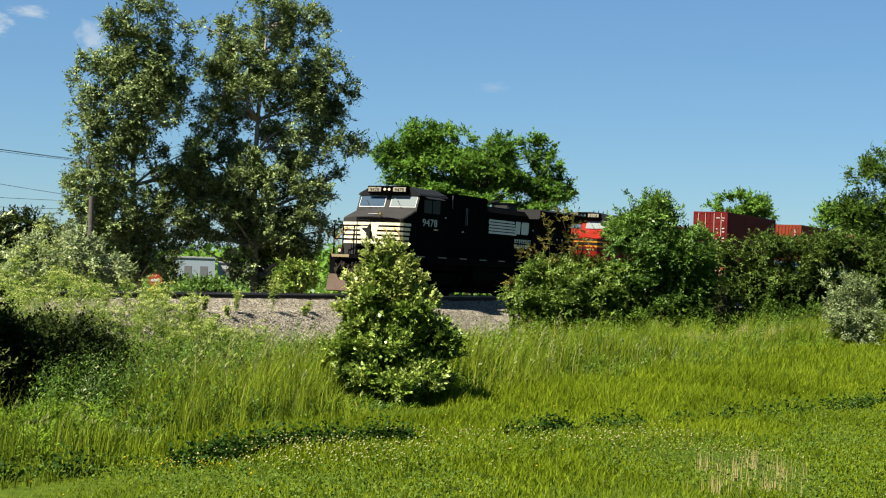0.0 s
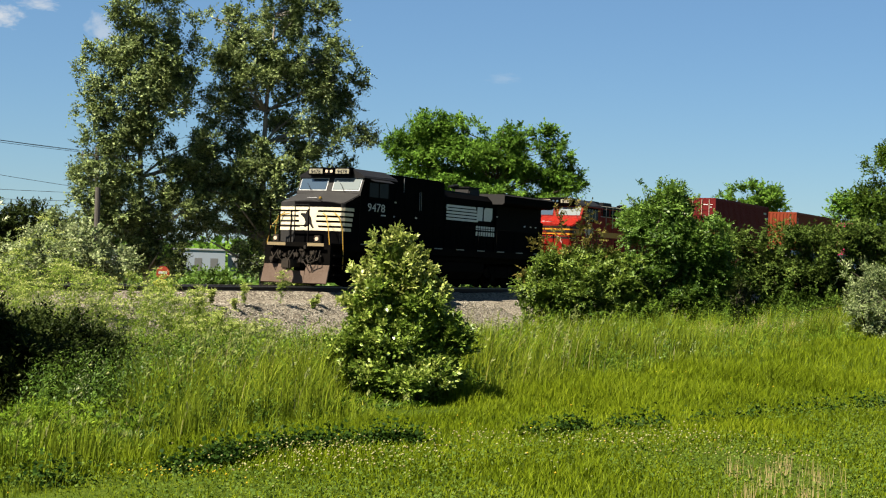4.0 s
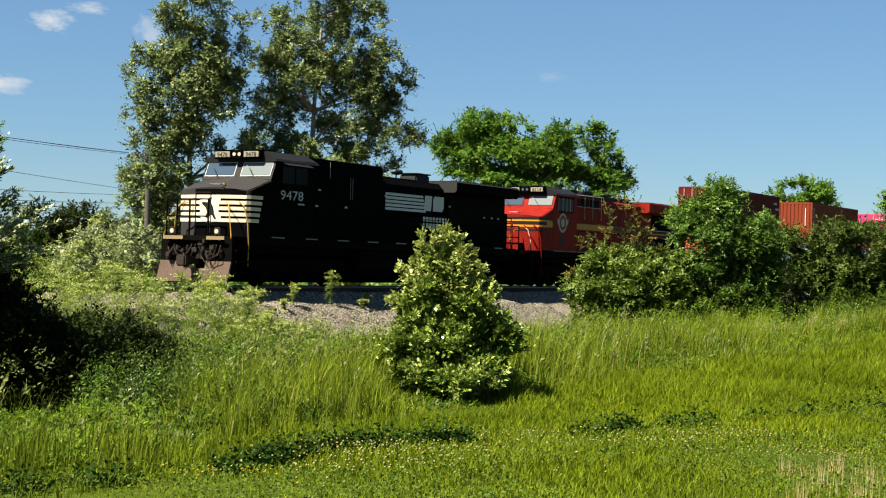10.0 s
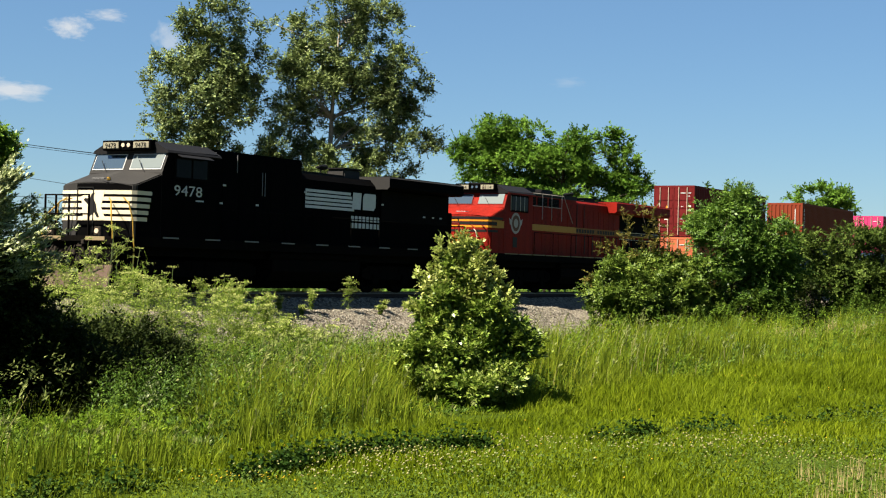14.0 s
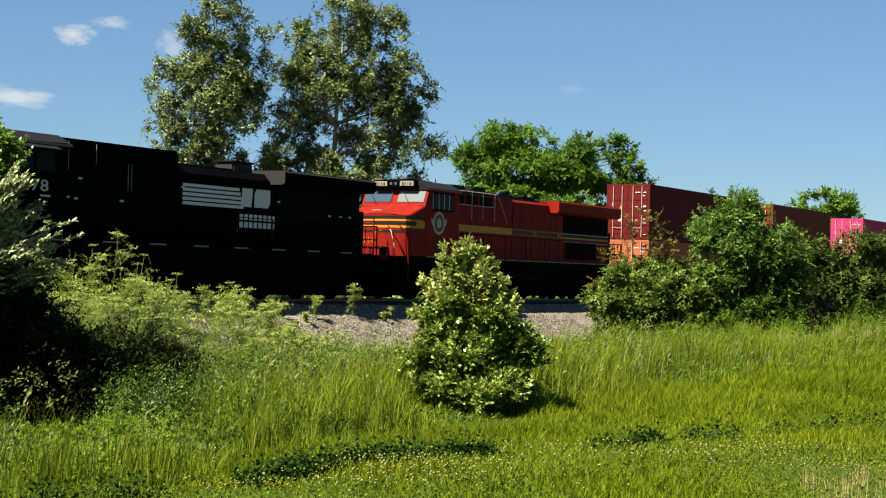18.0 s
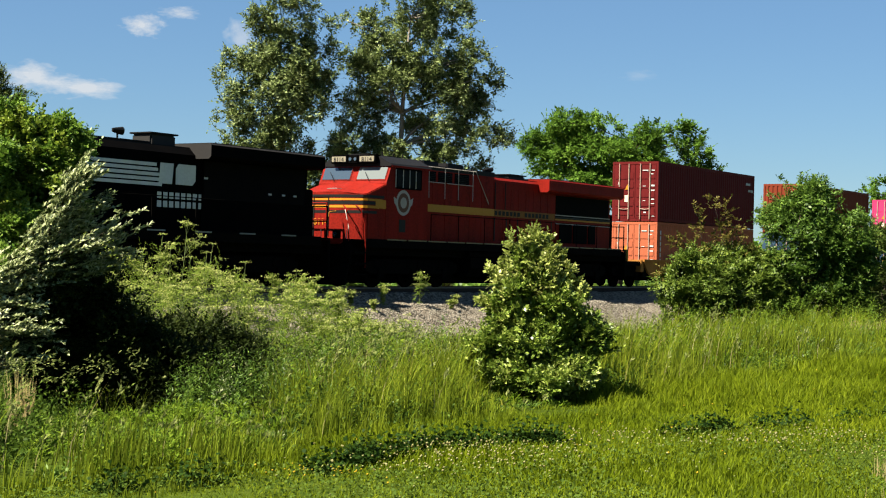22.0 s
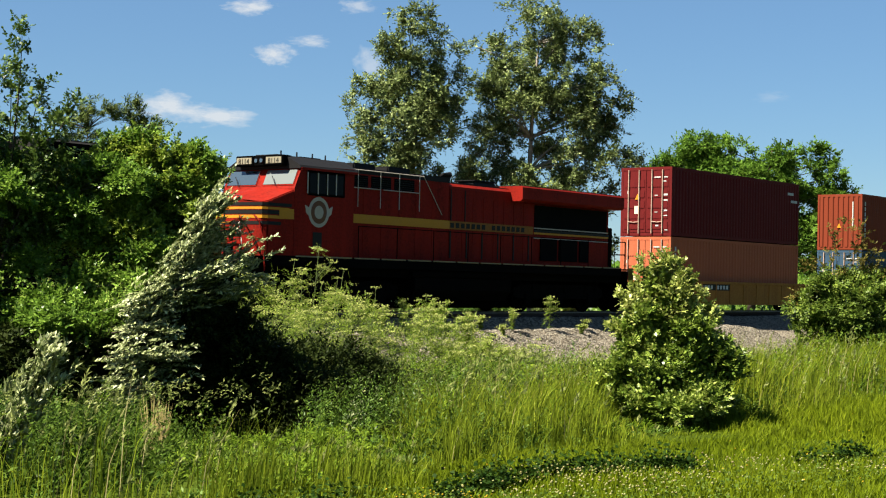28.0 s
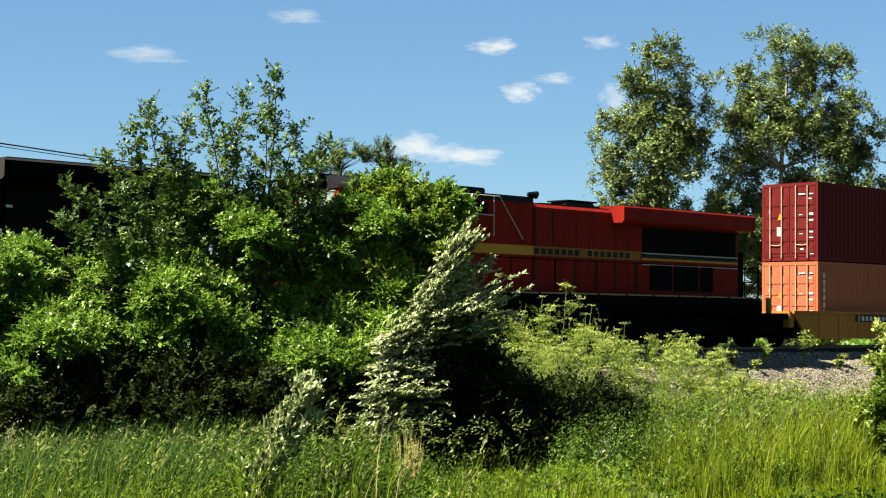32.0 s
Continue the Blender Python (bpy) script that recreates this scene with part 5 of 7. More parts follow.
plume("silver_shoot", (-5.62, 11.6, 0.01), [(-5.62, 11.6, 0.01), (-5.46, 11.6, 0.46), (-5.29, 11.6, 0.83), (-5.12, 11.6, 1.08)], [((-5.6, 11.6, 0.1), (-5.44, 11.65, 0.5)), ((-5.52, 11.62, 0.3), (-5.3, 11.6, 0.8)), ((-5.45, 11.55, 0.45), (-5.2, 11.7, 0.95)), ((-5.4, 11.6, 0.6), (-5.12, 11.62, 1.05)), ((-5.58, 11.58, 0.15), (-5.5, 11.5, 0.4)), ((-5.35, 11.65, 0.7), (-5.16, 11.5, 1.0))], "silver-leaved shoot leaning in the tall grass", 34, 0.06, 0.16, (0.5, 0.1, 0.8), 35)
# added shrub mass; its near-black leaves stand for the deep shade here
plant("shaded_shrub", (-5.8, 18.8, 0.01), [(-6.01, 18.86, 0.36, 0.61, 0.43), (-5.35, 18.86, 0.27, 0.53, 0.37), (-6.54, 18.69, 0.21, 0.57, 0.4), (-4.92, 18.87, 0.14, 0.39, 0.27), (-5.8, 18.6, 0.65, 0.45, 0.4), (-6.1, 18.7, 0.95, 0.45, 0.4), (-6.28, 18.99, 0.63, 0.36, 0.25), (-5.6, 19.2, 0.6, 0.36, 0.22), (-7.05, 18.5, 0.07, 0.57, 0.36), (-7.67, 18.04, 0.09, 0.64, 0.32), (-8.33, 17.74, 0.1, 0.64, 0.32), (-4.62, 19.46, -0.01, 0.36, 0.19), (-6.5, 19.3, 0.95, 0.5, 0.5), (-5.6, 19.5, 0.3, 0.55, 0.4), (-6.6, 19.0, 0.75, 0.55, 0.6), (-6.75, 18.1, 0.75, 0.45, 0.6), (-6.4, 18.25, 1.3, 0.38, 0.5), (-6.3, 18.4, 1.75, 0.25, 0.3), (-5.8, 18.6, 0.35, 0.5, 0.35), (-5.0, 19.6, 0.25, 0.6, 0.45), (-4.6, 20.0, 0.2, 0.55, 0.4), (-5.3, 20.6, 0.3, 0.6, 0.4)], M_olive_shade, "shrub under the silver-leaved one, shade in its dark leaf colour", "shrub", 3000, 54, 0.06, 0.2, 0.009, M_bark, 40, stems=5, twigs=20, hollow=0.1, sprigs=0.1, up=0.8)
plant("dark_shrub", (-5.72, 23.31, 0.07), [(-6.44, 23.64, 0.17, 0.71, 0.25), (-5.72, 23.31, 0.07, 0.7, 0.24), (-7.17, 23.95, 0.26, 0.54, 0.27)], M_olive_shade, "low dark shrub below the embankment", "shrub", 300, 45, 0.08, 0.24, 0.02, M_bark, 41, stems=5, twigs=20, sprigs=0.05)
plant("far_thicket", (-28.62, 106.21, -1.45), [(-28.74, 106.18, 2.52, 2.0, 1.6), (-29.76, 105.9, 1.13, 2.0, 1.6), (-27.26, 106.57, 1.62, 2.0, 1.6), (-31.5, 105.4, 2.0, 2.4, 2.2), (-28.6, 106.2, -0.5, 3.0, 1.5)], M_olive_shade, "dark green thicket beyond the track", "shrub", 420, 55, 0.26, 0.8, 0.08, M_bark, 36, stems=4)
plant("pale_shrub", (-14.41, 58.24, -1.08), [(-14.46, 58.23, 1.27, 1.74, 0.98), (-15.23, 58.03, 0.82, 1.52, 0.87), (-13.04, 58.57, 0.9, 1.31, 0.76)], M_pale, "pale silvery shrub beyond the track", "shrub", 320, 55, 0.14, 0.42, 0.05, M_bark, 37, stems=5, gaps=(0.9, -0.3))
plant("pine_tree", (-50.9, 119.6, -2.5), [(-52.0, 119.3, 13.4, 1.7, 0.7), (-50.2, 119.9, 14.5, 1.6, 0.8), (-49.0, 120.2, 13.9, 1.0, 0.5), (-51.3, 119.5, 11.5, 2.2, 1.4)], M_pine, "wind-bent pine tree beyond the track", "tree", 260, 50, 0.42, 0.5, 0.2, M_bark, 51, lean=(0.8, 0.2, 0.55), narrow=0.16, group="pines beyond the track", gaps=(0.8, -0.2))
plant("pine_tree", (-47.0, 121.2, -2.5), [(-47.4, 121.1, 14.0, 0.9, 1.3), (-46.1, 121.5, 13.2, 1.3, 0.7), (-46.8, 121.2, 15.0, 0.6, 0.5), (-47.0, 121.2, 11.5, 1.7, 1.4)], M_pine, "slender wind-bent pine tree beyond the track", "tree", 220, 50, 0.42, 0.5, 0.18, M_bark, 52, lean=(0.8, 0.2, 0.55), narrow=0.16, group="pines beyond the track", gaps=(0.8, -0.2))
plant("trackside_bush", (-11.2, 74.2, -1.3), [(-11.3, 74.2, -0.1, 0.9, 0.6), (-10.6, 74.3, -0.3, 0.8, 0.5)], M_shrub, "small green bush beyond the track", "shrub", 150, 45, 0.13, 0.28, 0.04, M_bark, 45, stems=4)
plant("trackside_bush", (-6.37, 69.71, -1.22), [(-6.65, 69.68, 0.59, 0.76, 0.76), (-6.03, 69.74, 0.87, 0.63, 0.56)], M_bush, "small light green bush behind the track", "shrub", 160, 44, 0.14, 0.28, 0.04, M_bark, 38, stems=4)


# ---- the train ----
MOVERS, WHEELS = [], []


def wheelset(car, x, r=0.51):
    """Two wheels on an axle, rolling under their car."""
    bm = bmesh.new()
    for y in (-0.82, 0.69):
        drum(bm, 0, 0, y, y + 0.13, r, 28)
        drum(bm, 0, 0, y - 0.03 if y < 0 else y + 0.13, y if y < 0 else y + 0.16, r * 0.45, 16)
    drum(bm, 0, 0, -0.7, 0.7, 0.09, 10)
    for k in range(6):
        a = k * math.pi / 3
        drum(bm, 0.3 * math.cos(a), 0.3 * math.sin(a), -0.86, -0.82, 0.05, 8)
    ob = part("wheelset", bm, M_under, car)
    ob.location = (x, 0, r)
    WHEELS.append((ob, x, r))


def bogie(car, x, axles, r):
    bm = bmesh.new()
    lo, hi = min(axles) - r - 0.35, max(axles) + r + 0.35
    for y in (-1.12, 0.98):
        prism(bm, [(x + lo, 0.62), (x + lo + 0.3, 0.5), (x + hi - 0.3, 0.5), (x + hi, 0.62), (x + hi, 0.85), (x + hi - 0.5, 1.02), (x + lo + 0.5, 1.02), (x + lo, 0.85)], y, y + 0.14)
        for a in axles:
            box(bm, x + a - 0.2, x + a + 0.2, y - 0.05, y + 0.19, 0.32, 0.72, 0.03)
            for k in (-0.34, 0.34):
                box(bm, x + a + k - 0.08, x + a + k + 0.08, y - 0.02, y + 0.16, 0.7, 1.0, 0.02)
    part("truck_frame", bm, M_under, car)
    for a in axles:
        wheelset(car, x + a, r)


def panels(x0, x1, y, z0, z1, step, proud=0.012):
    """Door panels with open joints for a hood's side."""
    n = max(1, round((x1 - x0) / step))
    w = (x1 - x0) / n
    for k in range(n):
        yield boxed(x0 + k * w + 0.012, x0 + (k + 1) * w - 0.012, min(y, y + proud), max(y, y + proud), z0, z1, 0.004)


def stanchions(car, xs, y, z0, z1, r=0.018, mat=None):
    for x in xs:
        part("stanchion", tube(bmesh.new(), [(x, y, z0), (x, y, z1)], r, 6), mat or M_grey, car)
    part("handrail", tube(bmesh.new(), [(xs[0], y, z1), (xs[-1], y, z1)], r, 6), mat or M_grey, car)


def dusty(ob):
    """Lighter black on leading and upward faces: sunlight, with some road dust, put into the colour."""
    ob.data.materials.append(M_black_sun)
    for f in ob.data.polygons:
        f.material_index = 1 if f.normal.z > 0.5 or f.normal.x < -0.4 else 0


def locomotive(name, label, body, stripe_mats, number, rail_mat, offset, red):
    car = thing(name, TRACK, label, "locomotive", "the train's locomotives")
    dark = M_black if not red else M_roof
    # underframe, walkway sill, tank
    bm = boxed(-0.35, 20.85, -1.2, 1.2, 1.15, 1.62)
    part("underframe", bm, M_under, car)
    part("underbody", boxed(0.4, 20.1, -0.62, 0.62, 0.15, 1.16), M_under, car)
    for y in (-1.53, 1.47):
        part("walkway_sill", boxed(0.55, 20.3, y, y + 0.06, 1.42, 1.72), M_under if not red else M_under, car)
    part("walkway", boxed(-0.35, 20.85, -1.5, 1.5, 1.63, 1.69), M_under, car)
    for k in range(9 if not red else 14):
        x = 1.8 + k * (2.05 if not red else 1.32)
        part("sill_edge", boxed(x, x + (0.75 if not red else 1.2), -1.545, -1.53, 1.69, 1.735), M_grey if not red else M_deck, car, "worn pale walkway edge")
    bm = bmesh.new()
    prism(bm, [(-1.42, 0.75), (-1.2, 0.42), (1.2, 0.42), (1.42, 0.75), (1.42, 1.15), (-1.42, 1.15)], 7.6, 13.0, "x")
    part("fuel_tank", bm, M_under, car)
    part("air_tank", tube(bmesh.new(), [(7.5, -1.25, 1.3), (12.8, -1.25, 1.3)], 0.18, 12), M_under, car)
    bogie(car, 4.1, (-2.1, 0.0, 2.1), 0.533)
    bogie(car, 16.6, (-2.1, 0.0, 2.1), 0.533)
    # nose: a wide box with a flat face, chamfered edges and a sloping top
    bm = bmesh.new()
    outline = [(0.30, -0.62), (0.48, -1.40), (0.62, -1.49), (1.85, -1.49), (1.85, 1.49), (0.62, 1.49), (0.48, 1.40), (0.30, 0.62)]
    crest = [3.34, 3.27, 3.30, 3.72, 3.72, 3.30, 3.27, 3.34]
    low = [bm.verts.new((x, y, 1.69)) for x, y in outline]
    top = [bm.verts.new((x, y, z)) for (x, y), z in zip(outline, crest)]
    hub = [bm.verts.new((0.55, 0, 3.42)), bm.verts.new((1.72, 0, 3.80))]
    for k in range(8):
        if k != 3:
            bm.faces.new((low[k], low[(k + 1) % 8], top[(k + 1) % 8], top[k]))
    bm.faces.new((top[0], top[7], hub[0]))
    bm.faces.new((top[0], hub[0], top[1]))
    bm.faces.new((top[1], hub[0], top[2]))
    bm.faces.new((top[2], hub[0], hub[1], top[3]))
    bm.faces.new((top[7], top[6], hub[0]))
    bm.faces.new((top[6], top[5], hub[0]))
    bm.faces.new((top[5], top[4], hub[1], hub[0]))
    bm.faces.new((top[3], hub[1], top[4]))
    bmesh.ops.bevel(bm, geom=list(bm.edges), offset=0.03, segments=2, affect="EDGES")
    nose = part("nose", bm, body, car)
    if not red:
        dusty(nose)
    # stripes on the nose
    for k, (z0, z1, mat) in enumerate(stripe_mats):
        bm = bmesh.new()
        far = 1.28 - 0.25 * (3.05 - z1) if not red else 1.62 - 0.8 * (3.25 - z1)
        o = 0.006
        pts = [(far, -1.49 - o), (0.62, -1.49 - o), (0.48 - o, -1.40 - o), (0.30 - o, -0.62), (0.30 - o, 0.62), (0.48 - o, 1.40 + o), (0.62, 1.49 + o), (far, 1.49 + o)]
        a, b = [bm.verts.new((x, y, z0)) for x, y in pts], [bm.verts.new((x, y, z1)) for x, y in pts]
        for i in range(len(pts) - 1):
            bm.faces.new((a[i], a[i + 1], b[i + 1], b[i]))
        part("nose_stripe", bm, mat, car)
    for y0, y1, z0, z1 in ((-0.06, -0.03, 1.8, 3.2), (0.59, 0.62, 1.8, 3.2), (-0.06, 0.62, 3.17, 3.2)):
        part("nose_door_seam", boxed(0.272, 0.296, y0, y1, z0, z1), M_dark, car)
    part("nose_grab", tube(bmesh.new(), [(0.62, -0.35, 3.46), (0.45, -0.30, 3.47), (0.45, 0.15, 3.47), (0.62, 0.20, 3.46)], 0.015, 6), M_grey, car)
    if not red:
        part("nose_lamp", boxed(0.58, 0.68, -0.38, -0.27, 3.42, 3.52, 0.02), M_yellow, car)
    # cab
    bm = bmesh.new()
    prof = [(1.72, 3.3), (1.72, 3.72), (2.02, 4.38), (2.02, 4.42), (4.4, 4.46), (4.4, 1.69), (1.72, 1.69)]
    prism(bm, prof, -1.5, 1.5)
    cab = part("cab", bm, body, car)
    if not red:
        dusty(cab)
    bm = bmesh.new()
    prism(bm, [(-1.56, 4.36), (-1.5, 4.44), (-0.95, 4.72), (0.95, 4.72), (1.5, 4.44), (1.56, 4.36), (1.5, 4.34), (-1.5, 4.34)], 1.92, 4.55, "x")
    part("cab_roof", bm, M_roof, car, "dusty dark cab roof")
    # windscreen panes, with pale frames
    def slope(y0, y1, k0, k1, lift, th_):
        b2 = bmesh.new()
        c = []
        for k in (k0, k1):
            for y in (y0, y1):
                x, z = 1.72 + 0.30 * k, 3.72 + 0.66 * k
                c.append((x - 0.91 * lift, y, z + 0.41 * lift))
                c.append((x - 0.91 * (lift + th_), y, z + 0.41 * (lift + th_)))
        vs = [b2.verts.new(p) for p in c]
        for q in ((0, 2, 6, 4), (1, 5, 7, 3), (0, 1, 3, 2), (4, 6, 7, 5), (0, 4, 5, 1), (2, 3, 7, 6)):
            b2.faces.new([vs[i] for i in q])
        return b2
    for y0, y1 in ((-1.39, -0.16), (0.16, 1.39)):
        fr = part("windscreen_frame", slope(y0 - 0.03, y1 + 0.03, 0.15, 0.91, 0.002, 0.015), M_text if not red else M_red, car, "thin pale windscreen frame")
        part("windscreen", slope(y0, y1, 0.20, 0.86, 0.02, 0.01), M_pane if y0 < 0 else M_glass, car, "reflecting windscreen, near pane coloured pale like mirrored sky")
        part("wiper", tube(bmesh.new(), [(1.66, (y0 + y1) / 2, 3.80), (1.77, (y0 + y1) / 2 + 0.25, 4.12)], 0.012, 5), M_dark, car)
    # number boards and headlight
    part("light_housing", boxed(1.72, 2.05, -0.22, 0.22, 4.42, 4.74, 0.03), M_black, car)
    for y in (-0.62, 0.62):
        part("board_housing", boxed(1.724, 2.05, y - 0.37, y + 0.37, 4.43, 4.75, 0.02), M_black, car)
    for y in (-0.62, 0.62):
        b = part("number_board", boxed(1.700, 1.722, y - 0.32, y + 0.32, 4.49, 4.69, 0.01), M_board, car, "pale number board")
        lettering(number, 0.23, M_dark, car, Matrix.Translation((1.696, y, 4.50)) @ Matrix.Rotation(radians(-90), 4, "Z") @ Matrix.Rotation(radians(90), 4, "X"), "board_number", "dark road number")
    for y in (-0.11, 0.11):
        bm = bmesh.new()
        tube(bm, [(1.722, y, 4.59), (1.69, y, 4.59)], 0.062, 14)
        part("headlight", bm, M_lamp if not red else M_glass, car, "twin headlight")
    # cab side windows
    for s in (-1, 1):
        y = s * 1.5
        part("window_frame", boxed(2.28, 3.95, min(y, y + s * 0.02), max(y, y + s * 0.02), 3.55, 4.30, 0.02), M_black if red else M_under, car)
        for x0, x1 in ((2.36, 3.08), (3.16, 3.87)):
            yy = y + s * 0.022
            part("side_window", boxed(x0, x1, min(yy, yy + s * 0.006), max(yy, yy + s * 0.006), 3.62, 4.22, 0.003), M_sideglass, car, "dark cab window")
        if not red:
            part("sun_visor", prism(bmesh.new(), [(s * 1.5, 4.36), (s * 1.78, 4.24), (s * 1.78, 4.22), (s * 1.5, 4.33)], 2.35, 3.9, "x"), M_roof if not red else body, car)
    # hoods
    x_wing = 14.75 if not red else 13.5
    h1 = 4.66 if not red else 4.56
    part("equipment_hood", boxed(4.4, 9.9, -0.93 if not red else -1.02, 0.93 if not red else 1.02, 1.69, h1, 0.05), body, car)
    for s in (-1, 1):
        for b2 in panels(4.5, 9.8, s * (0.93 if not red else 1.02), 1.85, h1 - 0.15, 0.9, s * 0.012):
            part("hood_door", b2, body, car)
    bm = bmesh.new()
    w, ht = (0.88, 4.27) if not red else (1.0, 4.40)
    cut = 0.22 if not red else 0.10
    prism(bm, [(-w, 1.69), (-w, ht - cut), (-w + cut, ht), (w - cut, ht), (w, ht - cut), (w, 1.69)], 9.9, 15.0, "x")
    part("engine_hood", bm, body, car)
    part("hood_top", boxed(9.9, x_wing, -w + cut + 0.01, w - cut - 0.01, ht, ht + 0.03), M_roof, car, "dark dusty hood top")
    hw = 0.93 if not red else 1.02
    part("hood_top", boxed(4.4, 9.9, -hw + 0.05, hw - 0.05, h1, h1 + 0.03), M_roof if red else M_black, car, "dark dusty hood top")
    if red:
        for s in (-1, 1):
            part("hood_shoulder", boxed(4.42, 9.88, min(s * hw, s * (hw + 0.015)), max(s * hw, s * (hw + 0.015)), h1 - 0.16, h1 + 0.02), M_roof, car, "dark hood shoulder strip")
    for s in (-1, 1):
        for b2 in panels(10.0, 14.9, s * w, 1.85, ht - 0.42, 0.61, s * 0.012):
            part("hood_door", b2, body, car)
    s0, s1 = (13.3, 14.4) if not red else (12.1, 13.4)
    part("exhaust_stack", boxed(s0, s1, -0.4, 0.4, ht - 0.02, ht + (0.36 if not red else 0.22), 0.05), M_black_sun, car, "sooty exhaust stack")
    part("stack_rim", boxed(s0 - 0.06, s1 + 0.06, -0.45, 0.45, ht + (0.36 if not red else 0.22), ht + (0.41 if not red else 0.27), 0.015), M_roof, car)
    for x0 in (10.3, 11.0):
        part("lifting_lug", boxed(x0, x0 + 0.3, -0.3, 0.3, ht + 0.03, ht + 0.12, 0.03), M_roof, car)
    part("roof_hatch", boxed(10.0 if not red else 11.0, s0 - 0.1, -0.55, 0.55, ht + 0.03, ht + 0.10, 0.03), M_roof, car)
    # radiator section with wide wings
    part("radiator_body", boxed(15.0, 20.3, -0.92, 0.92, 1.69, 4.1, 0.04), body, car)
    x0 = x_wing
    zt, zb = (4.42, 3.95) if not red else (4.52, 3.98)
    prof = [(-1.52, zt - 0.05), (-1.48, zt), (1.48, zt), (1.52, zt - 0.05), (1.52, zb + 0.08), (1.42, zb), (-1.42, zb), (-1.52, zb + 0.08)]
    wing = part("radiator_wing", prism(bmesh.new(), prof, x0, 20.45, "x"), body, car)
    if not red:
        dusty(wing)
    part("radiator_roof", boxed(x0 + 0.1, 20.35, -1.46, 1.46, zt, zt + 0.025), M_roof, car, "grey radiator roof screens")
    for s in (-1, 1):
        y = s * 0.925
        part("radiator_screen", boxed(15.1, 20.1, min(y, y + s * 0.03), max(y, y + s * 0.03), 2.9 if red else 2.75, 3.92, 0.01), M_grille, car)
    # handrails along the walkways, grab rails, end rails
    for y in (-1.46, 1.46):
        stanchions(car, [4.7 + 1.9 * k for k in range(9)], y, 1.69, 2.72, 0.016, M_under)
    for y in (-0.42, 0.38, 0.92, 1.36):
        part("end_post", tube(bmesh.new(), [(-0.30, y, 1.69), (-0.30, y, 2.95)], 0.034, 6), M_under if not red else M_red, car)
    for y0, y1 in ((-0.42, 0.38), (0.38, 1.36)):
        for z in (2.93, 2.35):
            part("end_rail", tube(bmesh.new(), [(-0.30, y0, z), (-0.30, y1, z)], 0.026, 6), M_under if not red else M_red, car)
    for y in (-1.40, -0.55, 0.55, 1.40):
        part("rear_post", tube(bmesh.new(), [(20.78, y, 1.69), (20.78, y, 2.75)], 0.03, 6), M_under, car)
    for y0, y1 in ((-1.40, -0.55), (0.55, 1.40)):
        for z in (2.75, 2.25):
            part("rear_rail", tube(bmesh.new(), [(20.78, y0, z), (20.78, y1, z)], 0.026, 6), M_under, car)
    part("rear_door", boxed(20.3, 20.33, -0.4, 0.4, 1.75, 3.7, 0.01), M_under, car)
    part("rear_box", boxed(20.3, 20.7, -0.85, -0.45, 1.69, 3.3, 0.03), M_under, car)
    part("rear_plow", boxed(20.85, 20.95, -1.45, 1.45, 0.35, 1.62, 0.02), M_under, car)
    for y in (-1.42, 1.42):
        q = 1 if y > 0 else -1
        for pts in ([(0.22, 0.75, 2.85), (0.0, 1.02, 2.76), (-0.30, 1.32, 2.3), (-0.34, 1.43, 1.7), (-0.34, 1.46, 1.0), (-0.24, 1.46, 0.72)], [(0.40, 1.15, 2.88), (0.34, 1.42, 2.72), (0.38, 1.56, 2.2), (0.44, 1.58, 1.4), (0.44, 1.57, 0.7)]):
            part("step_rail", tube(bmesh.new(), [(px, q * py, pz) for px, py, pz in pts], 0.022, 6), rail_mat, car, "curved painted grab rail")
        for z in (0.45, 0.82, 1.2):
            part("step", boxed(-0.25, 0.5, min(y, y * 1.06) - 0.12, max(y, y * 1.06), z, z + 0.05), M_under, car)
        part("step_side", boxed(-0.32, -0.25, min(y * 0.8, y * 1.06), max(y * 0.8, y * 1.06), 0.4, 1.65), M_under, car)
    # pilot, anticlimber, coupler, hoses, ditch lights
    part("anticlimber", boxed(-0.52, -0.35, -1.15, 1.15, 1.5, 1.7, 0.03), M_under if not red else M_red, car)
    for y0, y1 in ((-1.30, -0.55), (0.45, 1.30)):
        part("deck_edge", boxed(-0.545, -0.522, y0, y1, 1.56, 1.68), M_deck if not red else M_red, car)
    part("end_plate", boxed(-0.37, -0.3, -1.5, 1.5, 0.75, 1.62), M_under, car)
    bm = bmesh.new()
    prism(bm, [(-0.40, 0.84), (-0.62, 0.14), (-0.56, 0.10), (-0.34, 0.81)], -1.5, -0.45)
    prism(bm, [(-0.40, 0.84), (-0.62, 0.14), (-0.56, 0.10), (-0.34, 0.81)], 0.45, 1.5)
    prism(bm, [(-0.50, 0.60), (-0.62, 0.14), (-0.56, 0.10), (-0.44, 0.60)], -0.45, 0.45)
    part("snow_plow", bm, M_plow if not red else M_under, car, "rusty dented snow plow")
    bm = boxed(-1.05, -0.3, -0.14, 0.14, 0.72, 0.98, 0.04)
    box(bm, -1.2, -0.9, -0.2, 0.2, 0.65, 1.05, 0.05)
    part("coupler", bm, (M_under if red else M_pilot_lit), car)
